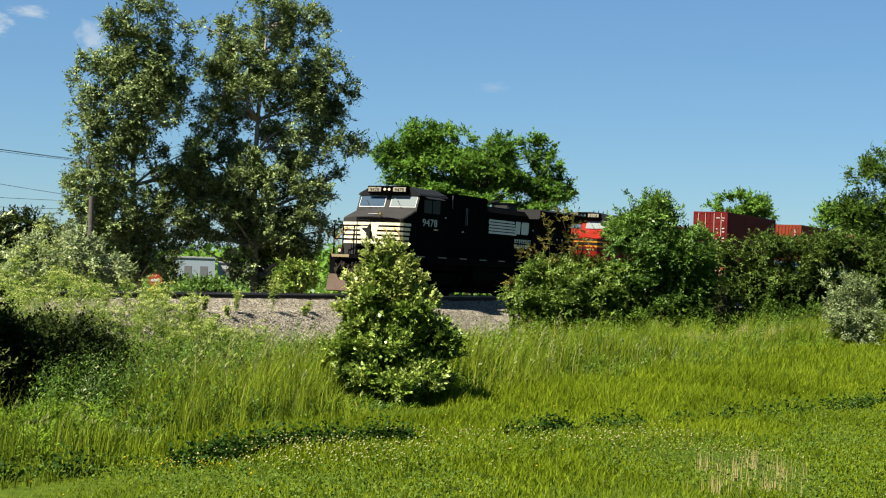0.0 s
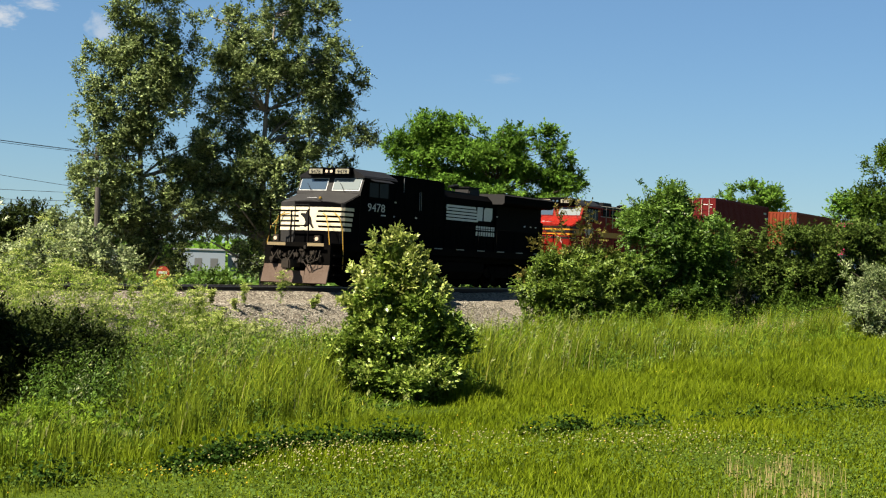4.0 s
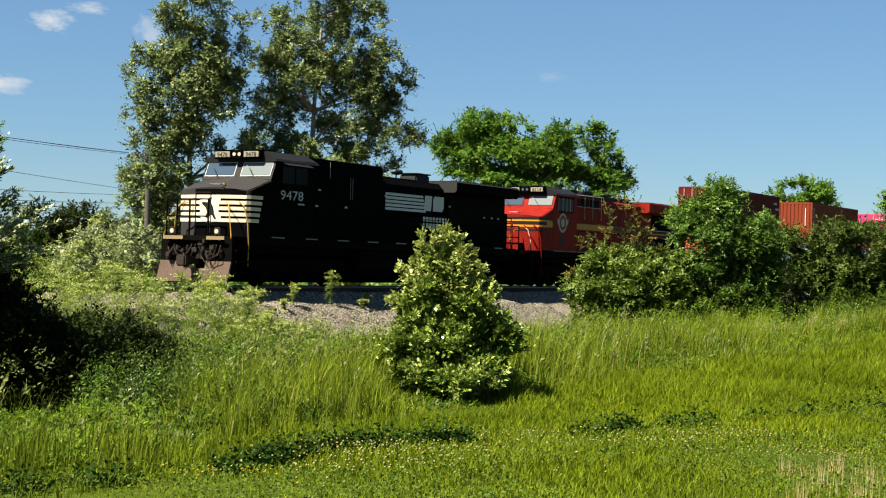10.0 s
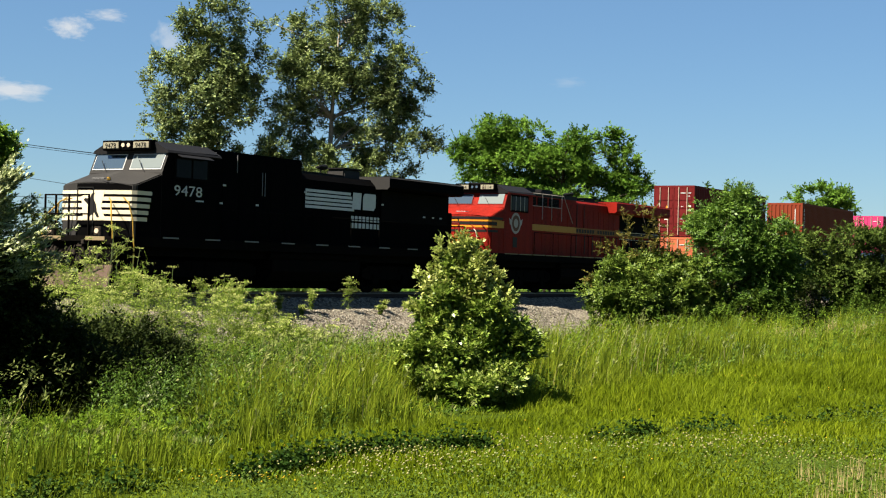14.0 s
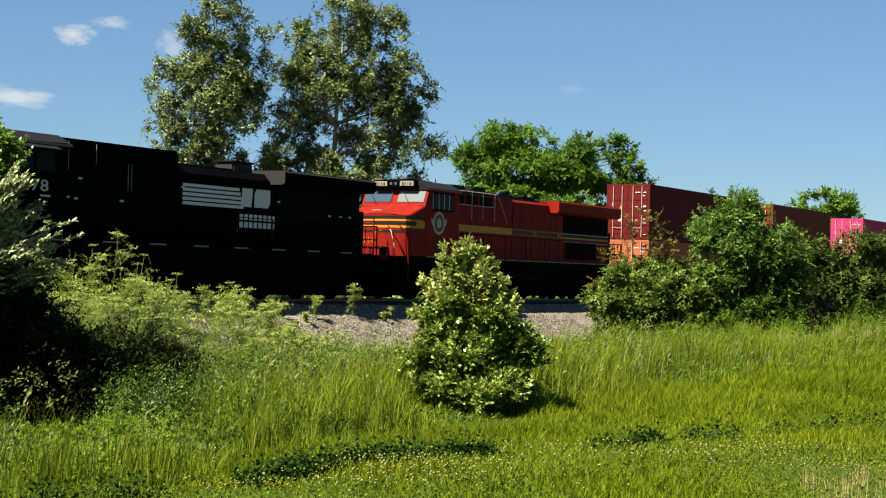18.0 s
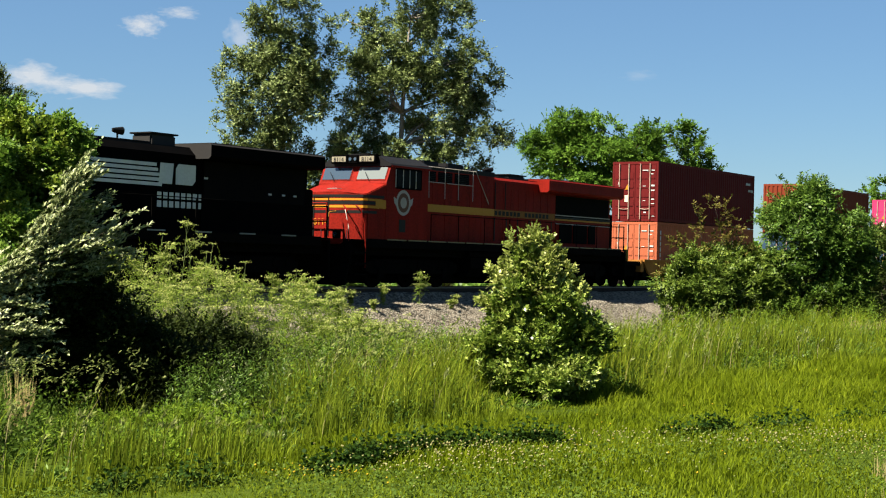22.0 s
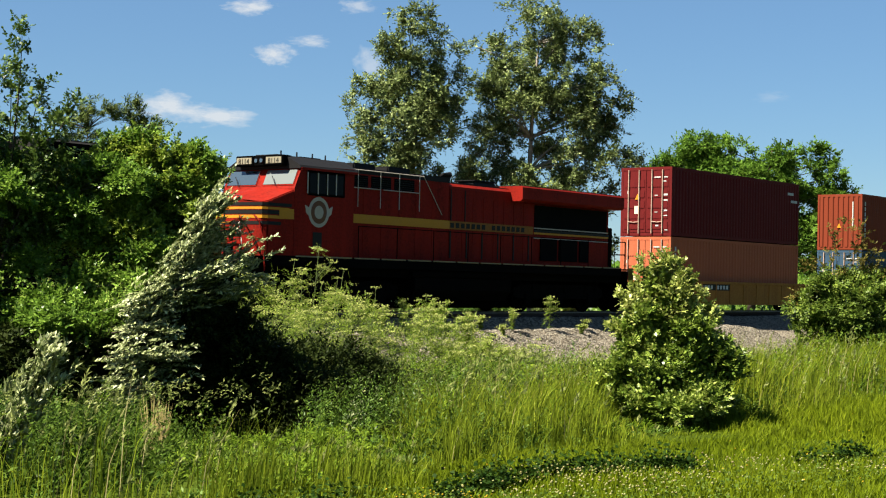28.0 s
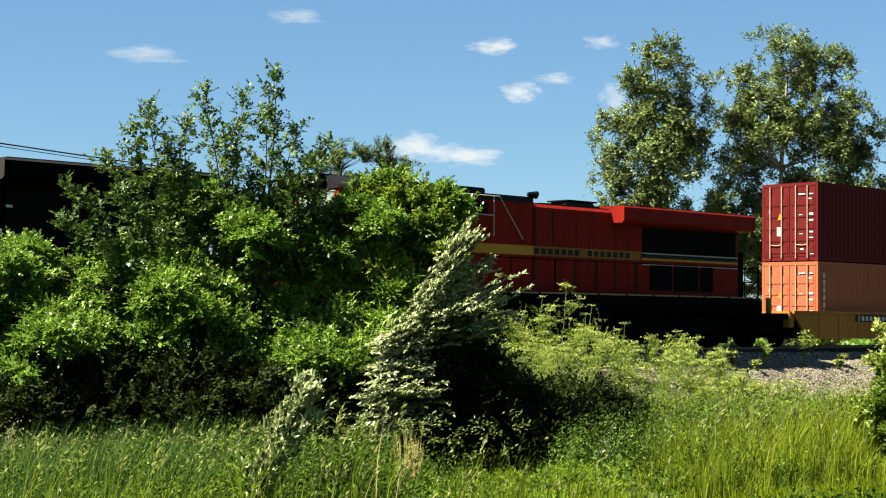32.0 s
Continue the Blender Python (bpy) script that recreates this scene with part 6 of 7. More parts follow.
    for y0, y1, dz, zz in ((-0.9, -0.2, 0.38, 1.34), (-0.7, 0.1, 0.24, 1.25), (0.9, 0.25, 0.40, 1.36), (0.7, 0.1, 0.20, 1.28), (-1.15, -0.5, 0.16, 1.2), (1.15, 0.6, 0.25, 1.3)):
        part("air_hose", tube(bmesh.new(), [(-0.44 - 0.06 * math.sin(k), y0 + (y1 - y0) * k / 8, zz - dz * 4 * (k / 8) * (1 - k / 8)) for k in range(9)], 0.02, 6), (M_under if red else M_pilot_lit), car)
    rng = random.Random(61 + red)
    for k in range(14):
        y, z = rng.uniform(-1.2, 1.25), rng.uniform(0.85, 1.45)
        w, d, h = rng.uniform(0.05, 0.22), rng.uniform(0.06, 0.25), rng.uniform(0.05, 0.2)
        part("pilot_fitting", boxed(-0.37 - d, -0.36, y - w / 2, y + w / 2, z, z + h, 0.015), (M_under if red else M_pilot_lit), car)
    for k in range(7):
        y = rng.uniform(-1.2, 1.1)
        pts = [(-0.42, y, 1.4), (-0.62, y + rng.uniform(-0.1, 0.1), rng.uniform(0.95, 1.15)), (-0.66, y + rng.uniform(0.1, 0.4), rng.uniform(0.75, 0.95)), (-0.46, y + rng.uniform(0.3, 0.6), rng.uniform(0.95, 1.2))]
        part("air_hose", tube(bmesh.new(), pts, 0.02, 6), (M_under if red else M_pilot_lit), car)
    for y in (-0.8, -0.35, 0.3, 0.75):
        part("hose_valve", boxed(-0.48, -0.36, y - 0.06, y + 0.06, 1.18, 1.36, 0.02), (M_under if red else M_pilot_lit), car)
    for y in (-0.95, 0.95):
        part("ditch_light_box", boxed(-0.50, -0.32, y - 0.13, y + 0.13, 1.7, 1.98, 0.02), (M_under if red else M_pilot_lit), car)
        part("ditch_light", tube(bmesh.new(), [(-0.50, y, 1.84), (-0.53, y, 1.84)], 0.075, 14), M_lamp if not red else M_glass, car, "round ditch light")
    # horn and antenna on the roof
    hx, hz = (12.1, ht + 0.36) if not red else (10.7, ht + 0.36)
    for dy in (-0.35, -0.1, 0.15):
        part("horn", tube(bmesh.new(), [(hx + dy, dy, hz), (hx + 0.4 + dy, dy, hz)], 0.035, 8, 0.10), M_dark, car)
    part("horn_bracket", tube(bmesh.new(), [(hx + 0.1, -0.1, ht), (hx + 0.1, -0.1, hz)], 0.03, 6), M_dark, car)
    part("roof_unit", boxed(2.5, 3.3, -0.35, 0.35, 4.7, 4.80, 0.03), M_roof, car)
    MOVERS.append((car, offset))
    return car


def build_locomotives():
    white = [(2.98, 3.10, M_white), (2.78, 2.90, M_white), (2.58, 2.70, M_white), (2.38, 2.50, M_white), (2.18, 2.30, M_white)]
    a = locomotive("black_locomotive", "black freight locomotive with white nose stripes hauling a train", M_black, white, "9478", M_yellow, 0.0, False)
    side = Matrix.Rotation(radians(90), 4, "X")
    lettering("9478", 0.47, M_text, a, Matrix.Translation((2.98, -1.506, 3.05)) @ side @ Matrix.Diagonal((1.5, 1, 1, 1)), "cab_number", "white road number")
    part("cab_mark", boxed(3.35, 3.75, -1.508, -1.504, 2.90, 2.95), M_text, a)
    for x, z0, z1 in ((4.75, 3.75, 4.6), (4.95, 3.75, 4.6), (6.1, 4.0, 4.6), (7.5, 3.3, 4.1), (7.65, 3.3, 4.1)):
        part("side_grab", tube(bmesh.new(), [(x, -0.985, z0), (x, -0.985, z1)], 0.014, 5), M_grey, a, "worn grey grab iron")
    for x, z in ((4.55, 3.55), (5.4, 3.52), (4.9, 2.95), (5.25, 2.92), (7.2, 2.95), (10.0, 3.55), (15.1, 3.35), (18.2, 3.0), (18.9, 3.0), (19.5, 3.0)):
        part("side_label", boxed(x, x + 0.16, -0.962, -0.945, z, z + 0.06), M_text, a)
    # white flank stripes and plain blocks for the emblem and the name
    for k in range(5):
        z = 3.72 - 0.145 * k
        part("flank_stripe", boxed(10.15, 13.05 + 0.06 * k, -0.905, -0.900, z - 0.10, z), M_flank, a, "dull white flank stripe")
    bm = bmesh.new()
    prism(bm, [(13.15, 3.12), (13.72, 3.12), (13.78, 3.74), (13.21, 3.74)], -0.906, -0.900)
    prism(bm, [(13.88, 3.12), (14.62, 3.12), (14.76, 3.26), (14.76, 3.74), (14.0, 3.74), (13.88, 3.6)], -0.906, -0.900)
    part("flank_emblem", bm, M_flank, a, "white block emblem")
    for z in (2.68, 2.42):
        for k in range(8):
            x = 13.1 + 0.26 * k
            part("name_bar", boxed(x, x + 0.18, -0.905, -0.900, z, z + 0.19), M_flank, a)
    # a plain rearing shape on the nose, black on a white shield
    part("nose_shield", prism(bmesh.new(), [(-0.55, 2.2), (0.35, 2.2), (0.45, 2.9), (0.2, 3.08), (-0.5, 3.08), (-0.35, 2.6)], 0.286, 0.291, "x"), M_white, a)
    part("nose_emblem", prism(bmesh.new(), [(-0.30, 2.28), (-0.22, 2.26), (-0.10, 2.42), (0.10, 2.30), (0.18, 2.34), (0.10, 2.50), (0.16, 2.66), (0.34, 2.80), (0.30, 2.86), (0.10, 2.84), (0.02, 3.0), (-0.10, 3.02), (-0.04, 2.86), (-0.16, 2.66), (-0.20, 2.46)], 0.280, 0.285, "x"), M_dark, a, "plain black nose emblem")
    r = [(3.15, 3.25, M_dark), (3.05, 3.12, M_gold), (2.91, 3.03, M_dark), (2.79, 2.88, M_gold), (2.60, 2.70, M_dark)]
    b = locomotive("red_locomotive", "red freight locomotive with yellow and black stripes", M_red, r, "8114", M_red, 22.34, True)
    part("flank_band", boxed(4.42, 9.88, -1.044, -1.037, 2.84, 3.12), M_gold, b, "yellow flank band")
    part("cab_band", boxed(1.1, 2.15, -1.499, -1.4945, 2.80, 3.1), M_gold, b, "yellow cab band")
    part("flank_band", boxed(9.0, 14.9, -1.026, -1.018, 2.84, 3.12), M_oldgold, b, "yellow flank band")
    for k in range(15):
        if k != 7:
            part("name_bar", boxed(9.95 + 0.3 * k, 10.15 + 0.3 * k, -1.034, -1.0265, 2.89, 3.06), M_dark, b)
    for r0, r1, mat, y in ((0.0, 0.46, M_seal, -1.506), (0.0, 0.35, M_sealmid, -1.510), (0.0, 0.20, M_seal, -1.514)):
        part("seal", drum(bmesh.new(), 2.80, 3.06, y - 0.003, y, r1, 28), mat, b, "round cab emblem")
    for s in (-1, 1):
        part("seal_wing", prism(bmesh.new(), [(2.8 + s * 0.40, 3.16), (2.8 + s * 0.62, 3.26), (2.8 + s * 0.56, 3.02), (2.8 + s * 0.40, 2.9)], -1.511, -1.506), M_seal, b)
    for x in (5.05, 6.15, 7.1, 8.15):
        part("side_grab", tube(bmesh.new(), [(x, -1.10, 3.35), (x, -1.10, 4.5)], 0.014, 5), M_seal, b, "pale grab iron")
    for x0, x1 in ((4.5, 6.15), (6.3, 8.15)):
        part("side_grab", tube(bmesh.new(), [(x0, -1.10, 3.95), (x1, -1.10, 3.95)], 0.016, 5), M_seal, b, "pale grab iron")
    part("side_grab", tube(bmesh.new(), [(4.5, -1.08, 4.52), (8.4, -1.08, 4.52), (9.4, -1.08, 3.3)], 0.016, 5), M_seal, b, "pale grab iron")
    lettering("8114", 0.34, M_gold, b, Matrix.Translation((0.288, 0.28, 2.18)) @ Matrix.Rotation(radians(-90), 4, "Z") @ side, "nose_number", "yellow road number")
    for y in (-1.3, -0.75, -0.2, 0.5, 1.2):
        part("end_grab", tube(bmesh.new(), [(-0.30, y, 0.75), (-0.31, y, 2.0)], 0.016, 5), M_seal, b, "pale end grab iron")
    part("end_grab", tube(bmesh.new(), [(0.05, -0.95, 2.7), (-0.25, -1.2, 2.62), (-0.31, -1.38, 2.1), (-0.31, -1.42, 0.8)], 0.018, 6), M_seal, b, "pale curved grab iron")
    part("end_grab", tube(bmesh.new(), [(0.05, -0.55, 2.66), (-0.25, -0.5, 2.62), (-0.3, -0.4, 2.1)], 0.018, 6), M_gold, b, "yellow curved grab iron")
    for x0, x1 in ((2.0, 2.7), (3.0, 4.0), (5.5, 6.6), (7.2, 8.4)):
        part("roof_unit", boxed(x0, x1, -0.5, 0.5, 4.6, 4.60 + 0.2, 0.04), M_roof, b, "dark rooftop unit")
    for x in (2.2, 2.9, 3.6, 4.2):
        part("antenna", tube(bmesh.new(), [(x, -0.45, 4.65), (x, -0.45, 4.92)], 0.025, 6), M_dark, b)
    for x in (2.24, 2.70, 3.12, 3.52):
        part("window_post", boxed(x, x + 0.045, -1.535, -1.528, 3.6, 4.24), M_seal, b, "pale window post")
    for z0, z1, mat in ((3.06, 3.10, M_seal), (2.86, 2.93, M_gold), (2.70, 2.73, M_seal)):
        part("flank_line", boxed(15.05, 20.2, -0.968, -0.957, z0, z1), mat, b)
    for x0, x1 in ((15.5, 16.6), (16.75, 18.0), (18.15, 18.8)):
        part("filter_grille", boxed(x0, x1, -0.975, -0.93, 1.9, 2.72, 0.01), M_grille, b, "dark filter grille low on the hood")
    for x0, x1 in ((4.7, 5.6), (5.75, 6.75), (6.9, 7.95)):
        grille = part("hood_grille", boxed(x0, x1, -1.045, -1.030, 3.98, 4.36, 0.005), M_grille, b, "dark louvred hood grille")
        for k in range(5):
            part("louvre", boxed(x0 + 0.03, x1 - 0.03, -1.055, -1.045, 4.02 + 0.068 * k, 4.035 + 0.068 * k), M_roof, grille)
    for x in (9.92, 10.85, 11.75, 12.7, 13.65, 14.6):
        part("door_seam", boxed(x, x + 0.07, -1.030, -1.013, 1.86, 2.78), M_dark, b, "dark gap between hood doors")
    for x in (9.95, 10.75):
        part("door_seam", boxed(x, x + 0.05, -1.030, -1.013, 3.14, 4.2), M_dark, b, "dark gap between hood doors")
    part("stripe_shade", boxed(14.95, 20.25, -0.972, -0.968, 2.94, 3.02), M_dark, b, "black flank line")
    part("cab_edge", boxed(1.95, 4.5, -1.575, -1.53, 4.30, 4.37), M_red, b)
    part("vent_panel", boxed(2.55, 2.95, -1.512, -1.504, 2.0, 2.45), M_dark, b)


build_locomotives()


def container(name, label, mat, m, doors=True, length=12.19, height=2.9, seed=1, side_bars=True, group="containers on the train", offset=None):
    rng = random.Random(seed)
    c = thing(name, m, label, "container", group)
    w, l = 1.219, length
    bm = bmesh.new()
    box(bm, 0.06, l - 0.06, -w + 0.05, w - 0.05, 0.1, height - 0.03)
    part("box_body", bm, mat, c)
    # corrugated sides
    bm = bmesh.new()
    n = 44
    step = (l - 0.3) / n
    for s in (-1, 1):
        prof = []
        for k in range(n):
            x = 0.15 + k * step
            prof += [(x, w - 0.012), (x + step * 0.35, w - 0.012), (x + step * 0.5, w - 0.030), (x + step * 0.85, w - 0.030)]
        prof.append((l - 0.15, w - 0.012))
        lo, hi = [bm.verts.new((x, s * y, 0.16)) for x, y in prof], [bm.verts.new((x, s * y, height - 0.12)) for x, y in prof]
        for i in range(len(prof) - 1):
            bm.faces.new((lo[i], lo[i + 1], hi[i + 1], hi[i]))
    part("corrugated_side", bm, mat, c)
    # frame: rails, posts, corner castings
    bm = bmesh.new()
    for s in (-1, 1):
        y0, y1 = (-w, -w + 0.1) if s < 0 else (w - 0.1, w)
        for z0, z1 in ((0.03, 0.17), (height - 0.13, height)):
            box(bm, 0.1, l - 0.1, y0, y1, z0, z1)
        for x in (0, l - 0.15):
            box(bm, x, x + 0.15, y0, y1, 0.1, height - 0.1)
    for x in (0.0, l - 0.1):
        for z0, z1 in ((0.03, 0.16), (height - 0.13, height)):
            box(bm, x + 0.002, x + 0.098, -w + 0.1, w - 0.1, z0, z1)
    part("frame", bm, mat, c)
    for x in (-0.004, l - 0.174):
        for y0, y1 in ((-w - 0.004, -w + 0.16), (w - 0.16, w + 0.004)):
            for z in (0, height - 0.118):
                part("corner_casting", boxed(x, x + 0.178, y0, y1, z, z + 0.118, 0.01), mat, c)
    if doors:
        for s in (-1, 1):
            y0, y1 = (-w + 0.11, -0.012) if s < 0 else (0.012, w - 0.11)
            bm = bmesh.new()
            box(bm, 0.0, 0.05, y0, y1, 0.18, height - 0.15)
            for k in range(5):
                z = 0.3 + k * (height - 0.7) / 5
                box(bm, -0.02, 0.0, y0 + 0.06, y1 - 0.06, z, z + (height - 0.7) / 5 - 0.12, 0.015)
            d = part("door", bm, mat, c)
            for f in (0.28, 0.74):
                y = y0 + (y1 - y0) * f
                part("lock_bar", tube(bmesh.new(), [(-0.05, y, 0.12), (-0.05, y, height - 0.1)], 0.028, 6), M_rod, d, "pale lock bar")
                part("bar_handle", tube(bmesh.new(), [(-0.06, y, 0.62), (-0.06, y + 0.26 * (1 if f < 0.5 else -1), 0.59)], 0.018, 5), M_rod, d)
        for k, (y, z, ww, hh) in enumerate([(-0.55, height - 0.45, 0.42, 0.08), (-0.95, height - 0.45, 0.24, 0.08), (-0.9, height - 0.62, 0.2, 0.07), (-0.95, height - 1.2, 0.26, 0.13), (-0.95, height - 1.42, 0.26, 0.1), (-0.5, height - 1.2, 0.22, 0.05), (-0.95, height - 1.85, 0.22, 0.1), (-0.95, height - 2.05, 0.26, 0.06), (-0.5, height - 1.9, 0.2, 0.05), (0.85, height - 1.1, 0.12, 0.2), (-0.55, 0.42, 0.2, 0.1), (-0.98, 0.25, 0.2, 0.06)]):
            part("door_marking", boxed(-0.028, -0.022, y - ww * 0.35, y + ww * 0.35, z, z + hh * 0.6), M_text, c)
        part("warning_label", prism(bmesh.new(), [(0.28, height - 1.35), (0.52, height - 1.35), (0.40, height - 1.1)], -0.03, -0.023, "x"), M_gold, c, "yellow warning triangle")
        part("placard", boxed(-0.03, -0.023, 0.32, 0.54, height - 1.95, height - 1.62), M_white, c)
    else:
        bm = bmesh.new()
        n = 8
        st = (2 * w - 0.24) / n
        prof = []
        for k in range(n):
            y = -w + 0.12 + k * st
            prof += [(y, 0.03), (y + st * 0.22, 0.03), (y + st * 0.36, -0.02), (y + st * 0.86, -0.02)]
        prof.append((w - 0.12, 0.03))
        lo, hi = [bm.verts.new((x, y, 0.16)) for y, x in prof], [bm.verts.new((x, y, height - 0.12)) for y, x in prof]
        for i in range(len(prof) - 1):
            bm.faces.new((lo[i], lo[i + 1], hi[i + 1], hi[i]))
        part("corrugated_end", bm, mat, c)
        part("end_marking", boxed(-0.026, -0.021, -0.75, -0.70, 1.2, 2.5), M_text, c)
        part("warning_label", prism(bmesh.new(), [(-0.1, 1.15), (0.14, 1.15), (0.02, 1.4)], -0.028, -0.022, "x"), M_gold, c, "yellow warning triangle")
    if side_bars:
        for k in range(7):
            z = height - 0.4 - 0.27 * k
            part("side_marking", boxed(0.34, 0.46, -w - 0.004, -w + 0.01, z - 0.2, z), M_text, c)
    else:
        for x, z in ((l - 1.2, height - 0.45), (l - 0.9, height - 0.45), (l - 0.5, height - 0.8), (l - 0.85, height - 0.8)):
            part("side_marking", boxed(x, x + 0.3, -w - 0.004, -w + 0.01, z - 0.12, z), M_text, c)
    if offset is not None:
        MOVERS.append((c, offset))
    return c


def well_car(label, x_front, pitch=19.74, mat=None):
    """A deep-well flat for two containers; its datum is the front end of the lower container."""
    car = thing("well_car", TRACK, label, "well car", "well cars of the train")
    mat = mat or M_well
    x0, x1 = -1.9, 14.1
    for s in (-1, 1):
        y0, y1 = (-1.45, -1.36) if s < 0 else (1.36, 1.45)
        bm = bmesh.new()
        prism(bm, [(x0, 1.22), (x0 + 0.6, 0.62), (x0 + 1.5, 0.30), (x1 - 1.5, 0.30), (x1 - 0.6, 0.62), (x1, 1.22)], y0, y1)
        sill = part("side_sill", bm, mat, car, "faded yellow side sill")
        part("top_chord", boxed(x0, x1, y0 - 0.05 if s < 0 else y0 - 0.02, y1 + 0.02 if s < 0 else y1 + 0.05, 1.20, 1.30), mat, car)
        for k in range(11):
            x = x0 + 1.6 + k * 1.28
            part("sill_rib", boxed(x, x + 0.08, y0 - 0.03 if s < 0 else y1 + 0.0, y0 if s < 0 else y1 + 0.03, 0.34, 1.2), mat, car)
    part("well_floor", boxed(x0 + 1.2, x1 - 1.2, -1.3, 1.3, 0.30, 0.36), M_under, car)
    for xe, d in ((x0, -1), (x1, 1)):
        a, b = sorted((xe, xe + d * 1.75))
        part("end_platform", boxed(a, b, -1.35, 1.35, 1.0, 1.2, 0.03), M_under, car)
        part("end_sill", boxed(min(xe - 0.15, xe + 0.15), max(xe - 0.15, xe + 0.15), -1.4, 1.4, 0.7, 1.28, 0.03), mat, car)
        part("brake_stand", boxed(min(xe + d * 0.5, xe + d * 0.62), max(xe + d * 0.5, xe + d * 0.62), -0.9, -0.7, 1.2, 1.75, 0.02), M_yellow, car)
        bogie(car, xe + d * 0.9, (-0.85, 0.85), 0.46)
        part("drawbar", boxed(min(xe + d * 1.7, xe + d * 2.1), max(xe + d * 1.7, xe + d * 2.1), -0.12, 0.12, 0.75, 0.95), M_under, car)
    part("slope_plate", boxed(x0 + 0.16, -0.12, -1.34, 1.34, 0.42, 1.19, 0.02), M_under, car)
    part("slope_plate", boxed(12.31, x1 - 0.16, -1.34, 1.34, 0.42, 1.19, 0.02), M_under, car)
    plate = part("sill_plate", boxed(2.1, 4.85, -1.455, -1.45, 0.92, 1.18), M_dark, car, "dark plate with pale marks")
    for k in range(9):
        if k != 4:
            part("sill_lettering", boxed(2.25 + 0.28 * k, 2.42 + 0.28 * k, -1.459, -1.4555, 0.97, 1.13), M_text, plate)
    MOVERS.append((car, x_front))
    return car


def build_wells():
    lift = 0.36
    for k, (u, low, top) in enumerate([
            (47.05, ("orange", M_orange, True, "orange steel shipping container in a well car"), ("maroon", M_maroon, True, "maroon steel shipping container stacked on an orange one")),
            (66.79, ("blue", M_blue, True, "blue-grey steel shipping container in a well car"), ("rust", M_brick, False, "rust-red corrugated shipping container stacked on a blue one")),
            (87.4, ("pale", M_blue, True, "blue-grey steel shipping container in a well car"), ("pink", M_pink, True, "magenta shipping container stacked in a well car")),
            (107.3, ("red", M_brick, True, "rust-red shipping container in a well car"), ("dark", M_maroon, True, "maroon shipping container stacked in a well car"))]):
        well_car("yellow steel well car carrying stacked containers", u)
        container("shipping_container", low[3], low[1], TRACK, low[2], height=2.75, seed=k, offset=(u, lift))
        container("shipping_container", top[3], top[1], TRACK, top[2], height=2.9, seed=k + 9, side_bars=k > 0, offset=(u, lift + 2.765))


build_wells()


# ---- small plants and things along the track ----
def umbel(x, y, z0, h, seed, label="tall umbel weed with feathery leaves by the track", green=None, slim=False):
    """A tall branching weed: a stalk, feathery leaves and flat flower heads."""
    rng = random.Random(seed)
    np.random.seed(seed)
    th = thing("umbel_weed", Matrix.Translation((x, y, z0)), label, "weed", "umbel weeds along the embankment")
    bm = bmesh.new()
    lean = Vector((rng.uniform(0, 0.18), rng.uniform(-0.08, 0.08), 1)) * h
    tube(bm, [(0, 0, -0.1), lean * 0.5, lean], 0.012, 5, 0.005)
    heads, cs = [], []
    for k in range(rng.randrange(6, 10)):
        f = rng.uniform(0.66, 0.92) if slim else rng.uniform(0.35, 0.85)
        a = rng.uniform(0, 6.28)
        tip = lean * f + Vector((math.cos(a) * 0.26, math.sin(a) * 0.26, 0.22)) * h * rng.uniform(0.6, 1.1) * (1.1 - 0.5 * f) * (0.72 if slim else 1)
        part("side_stem", tube(bmesh.new(), [lean * f, tip], 0.006, 4, 0.003), M_pale, th)
        heads.append(tip)
        cs.append(np.array([lean * f * 0.9 + tip * 0.1 + (tip - lean * f) * 0.5]))
    heads.append(lean)
    cs.append(np.array([lean * 0.25]))
    part("stalk", bm, M_pale, th)
    nodes = np.array([np.mean(q, 0) for q in cs] + [np.array(lean) * g for g in (0.12, 0.3, 0.45, 0.6)])
    ways = np.random.normal(0, 1, nodes.shape) * np.array([1, 1, 0.3]) + np.array([0, 0, 0.5])
    v, f = spray_mesh(nodes, ways, 36 if slim else 54, (0.09 if slim else 0.18) * h, 0.06 if slim else 0.08, 0.3, 0.35)
    tagged(sheet("foliage", v, f, green or M_feathery, th), kind="stuff")
    hc = np.concatenate([np.array(p) + np.random.normal(0, 1, (30, 3)) * np.array([0.075, 0.075, 0.016]) for p in heads])
    v, f = leaf_mesh(hc, 0.04, 1, None, 0.9, 2.0)
    tagged(sheet("umbel_bloom", v, f, M_umbel, th), kind="stuff")
    return th


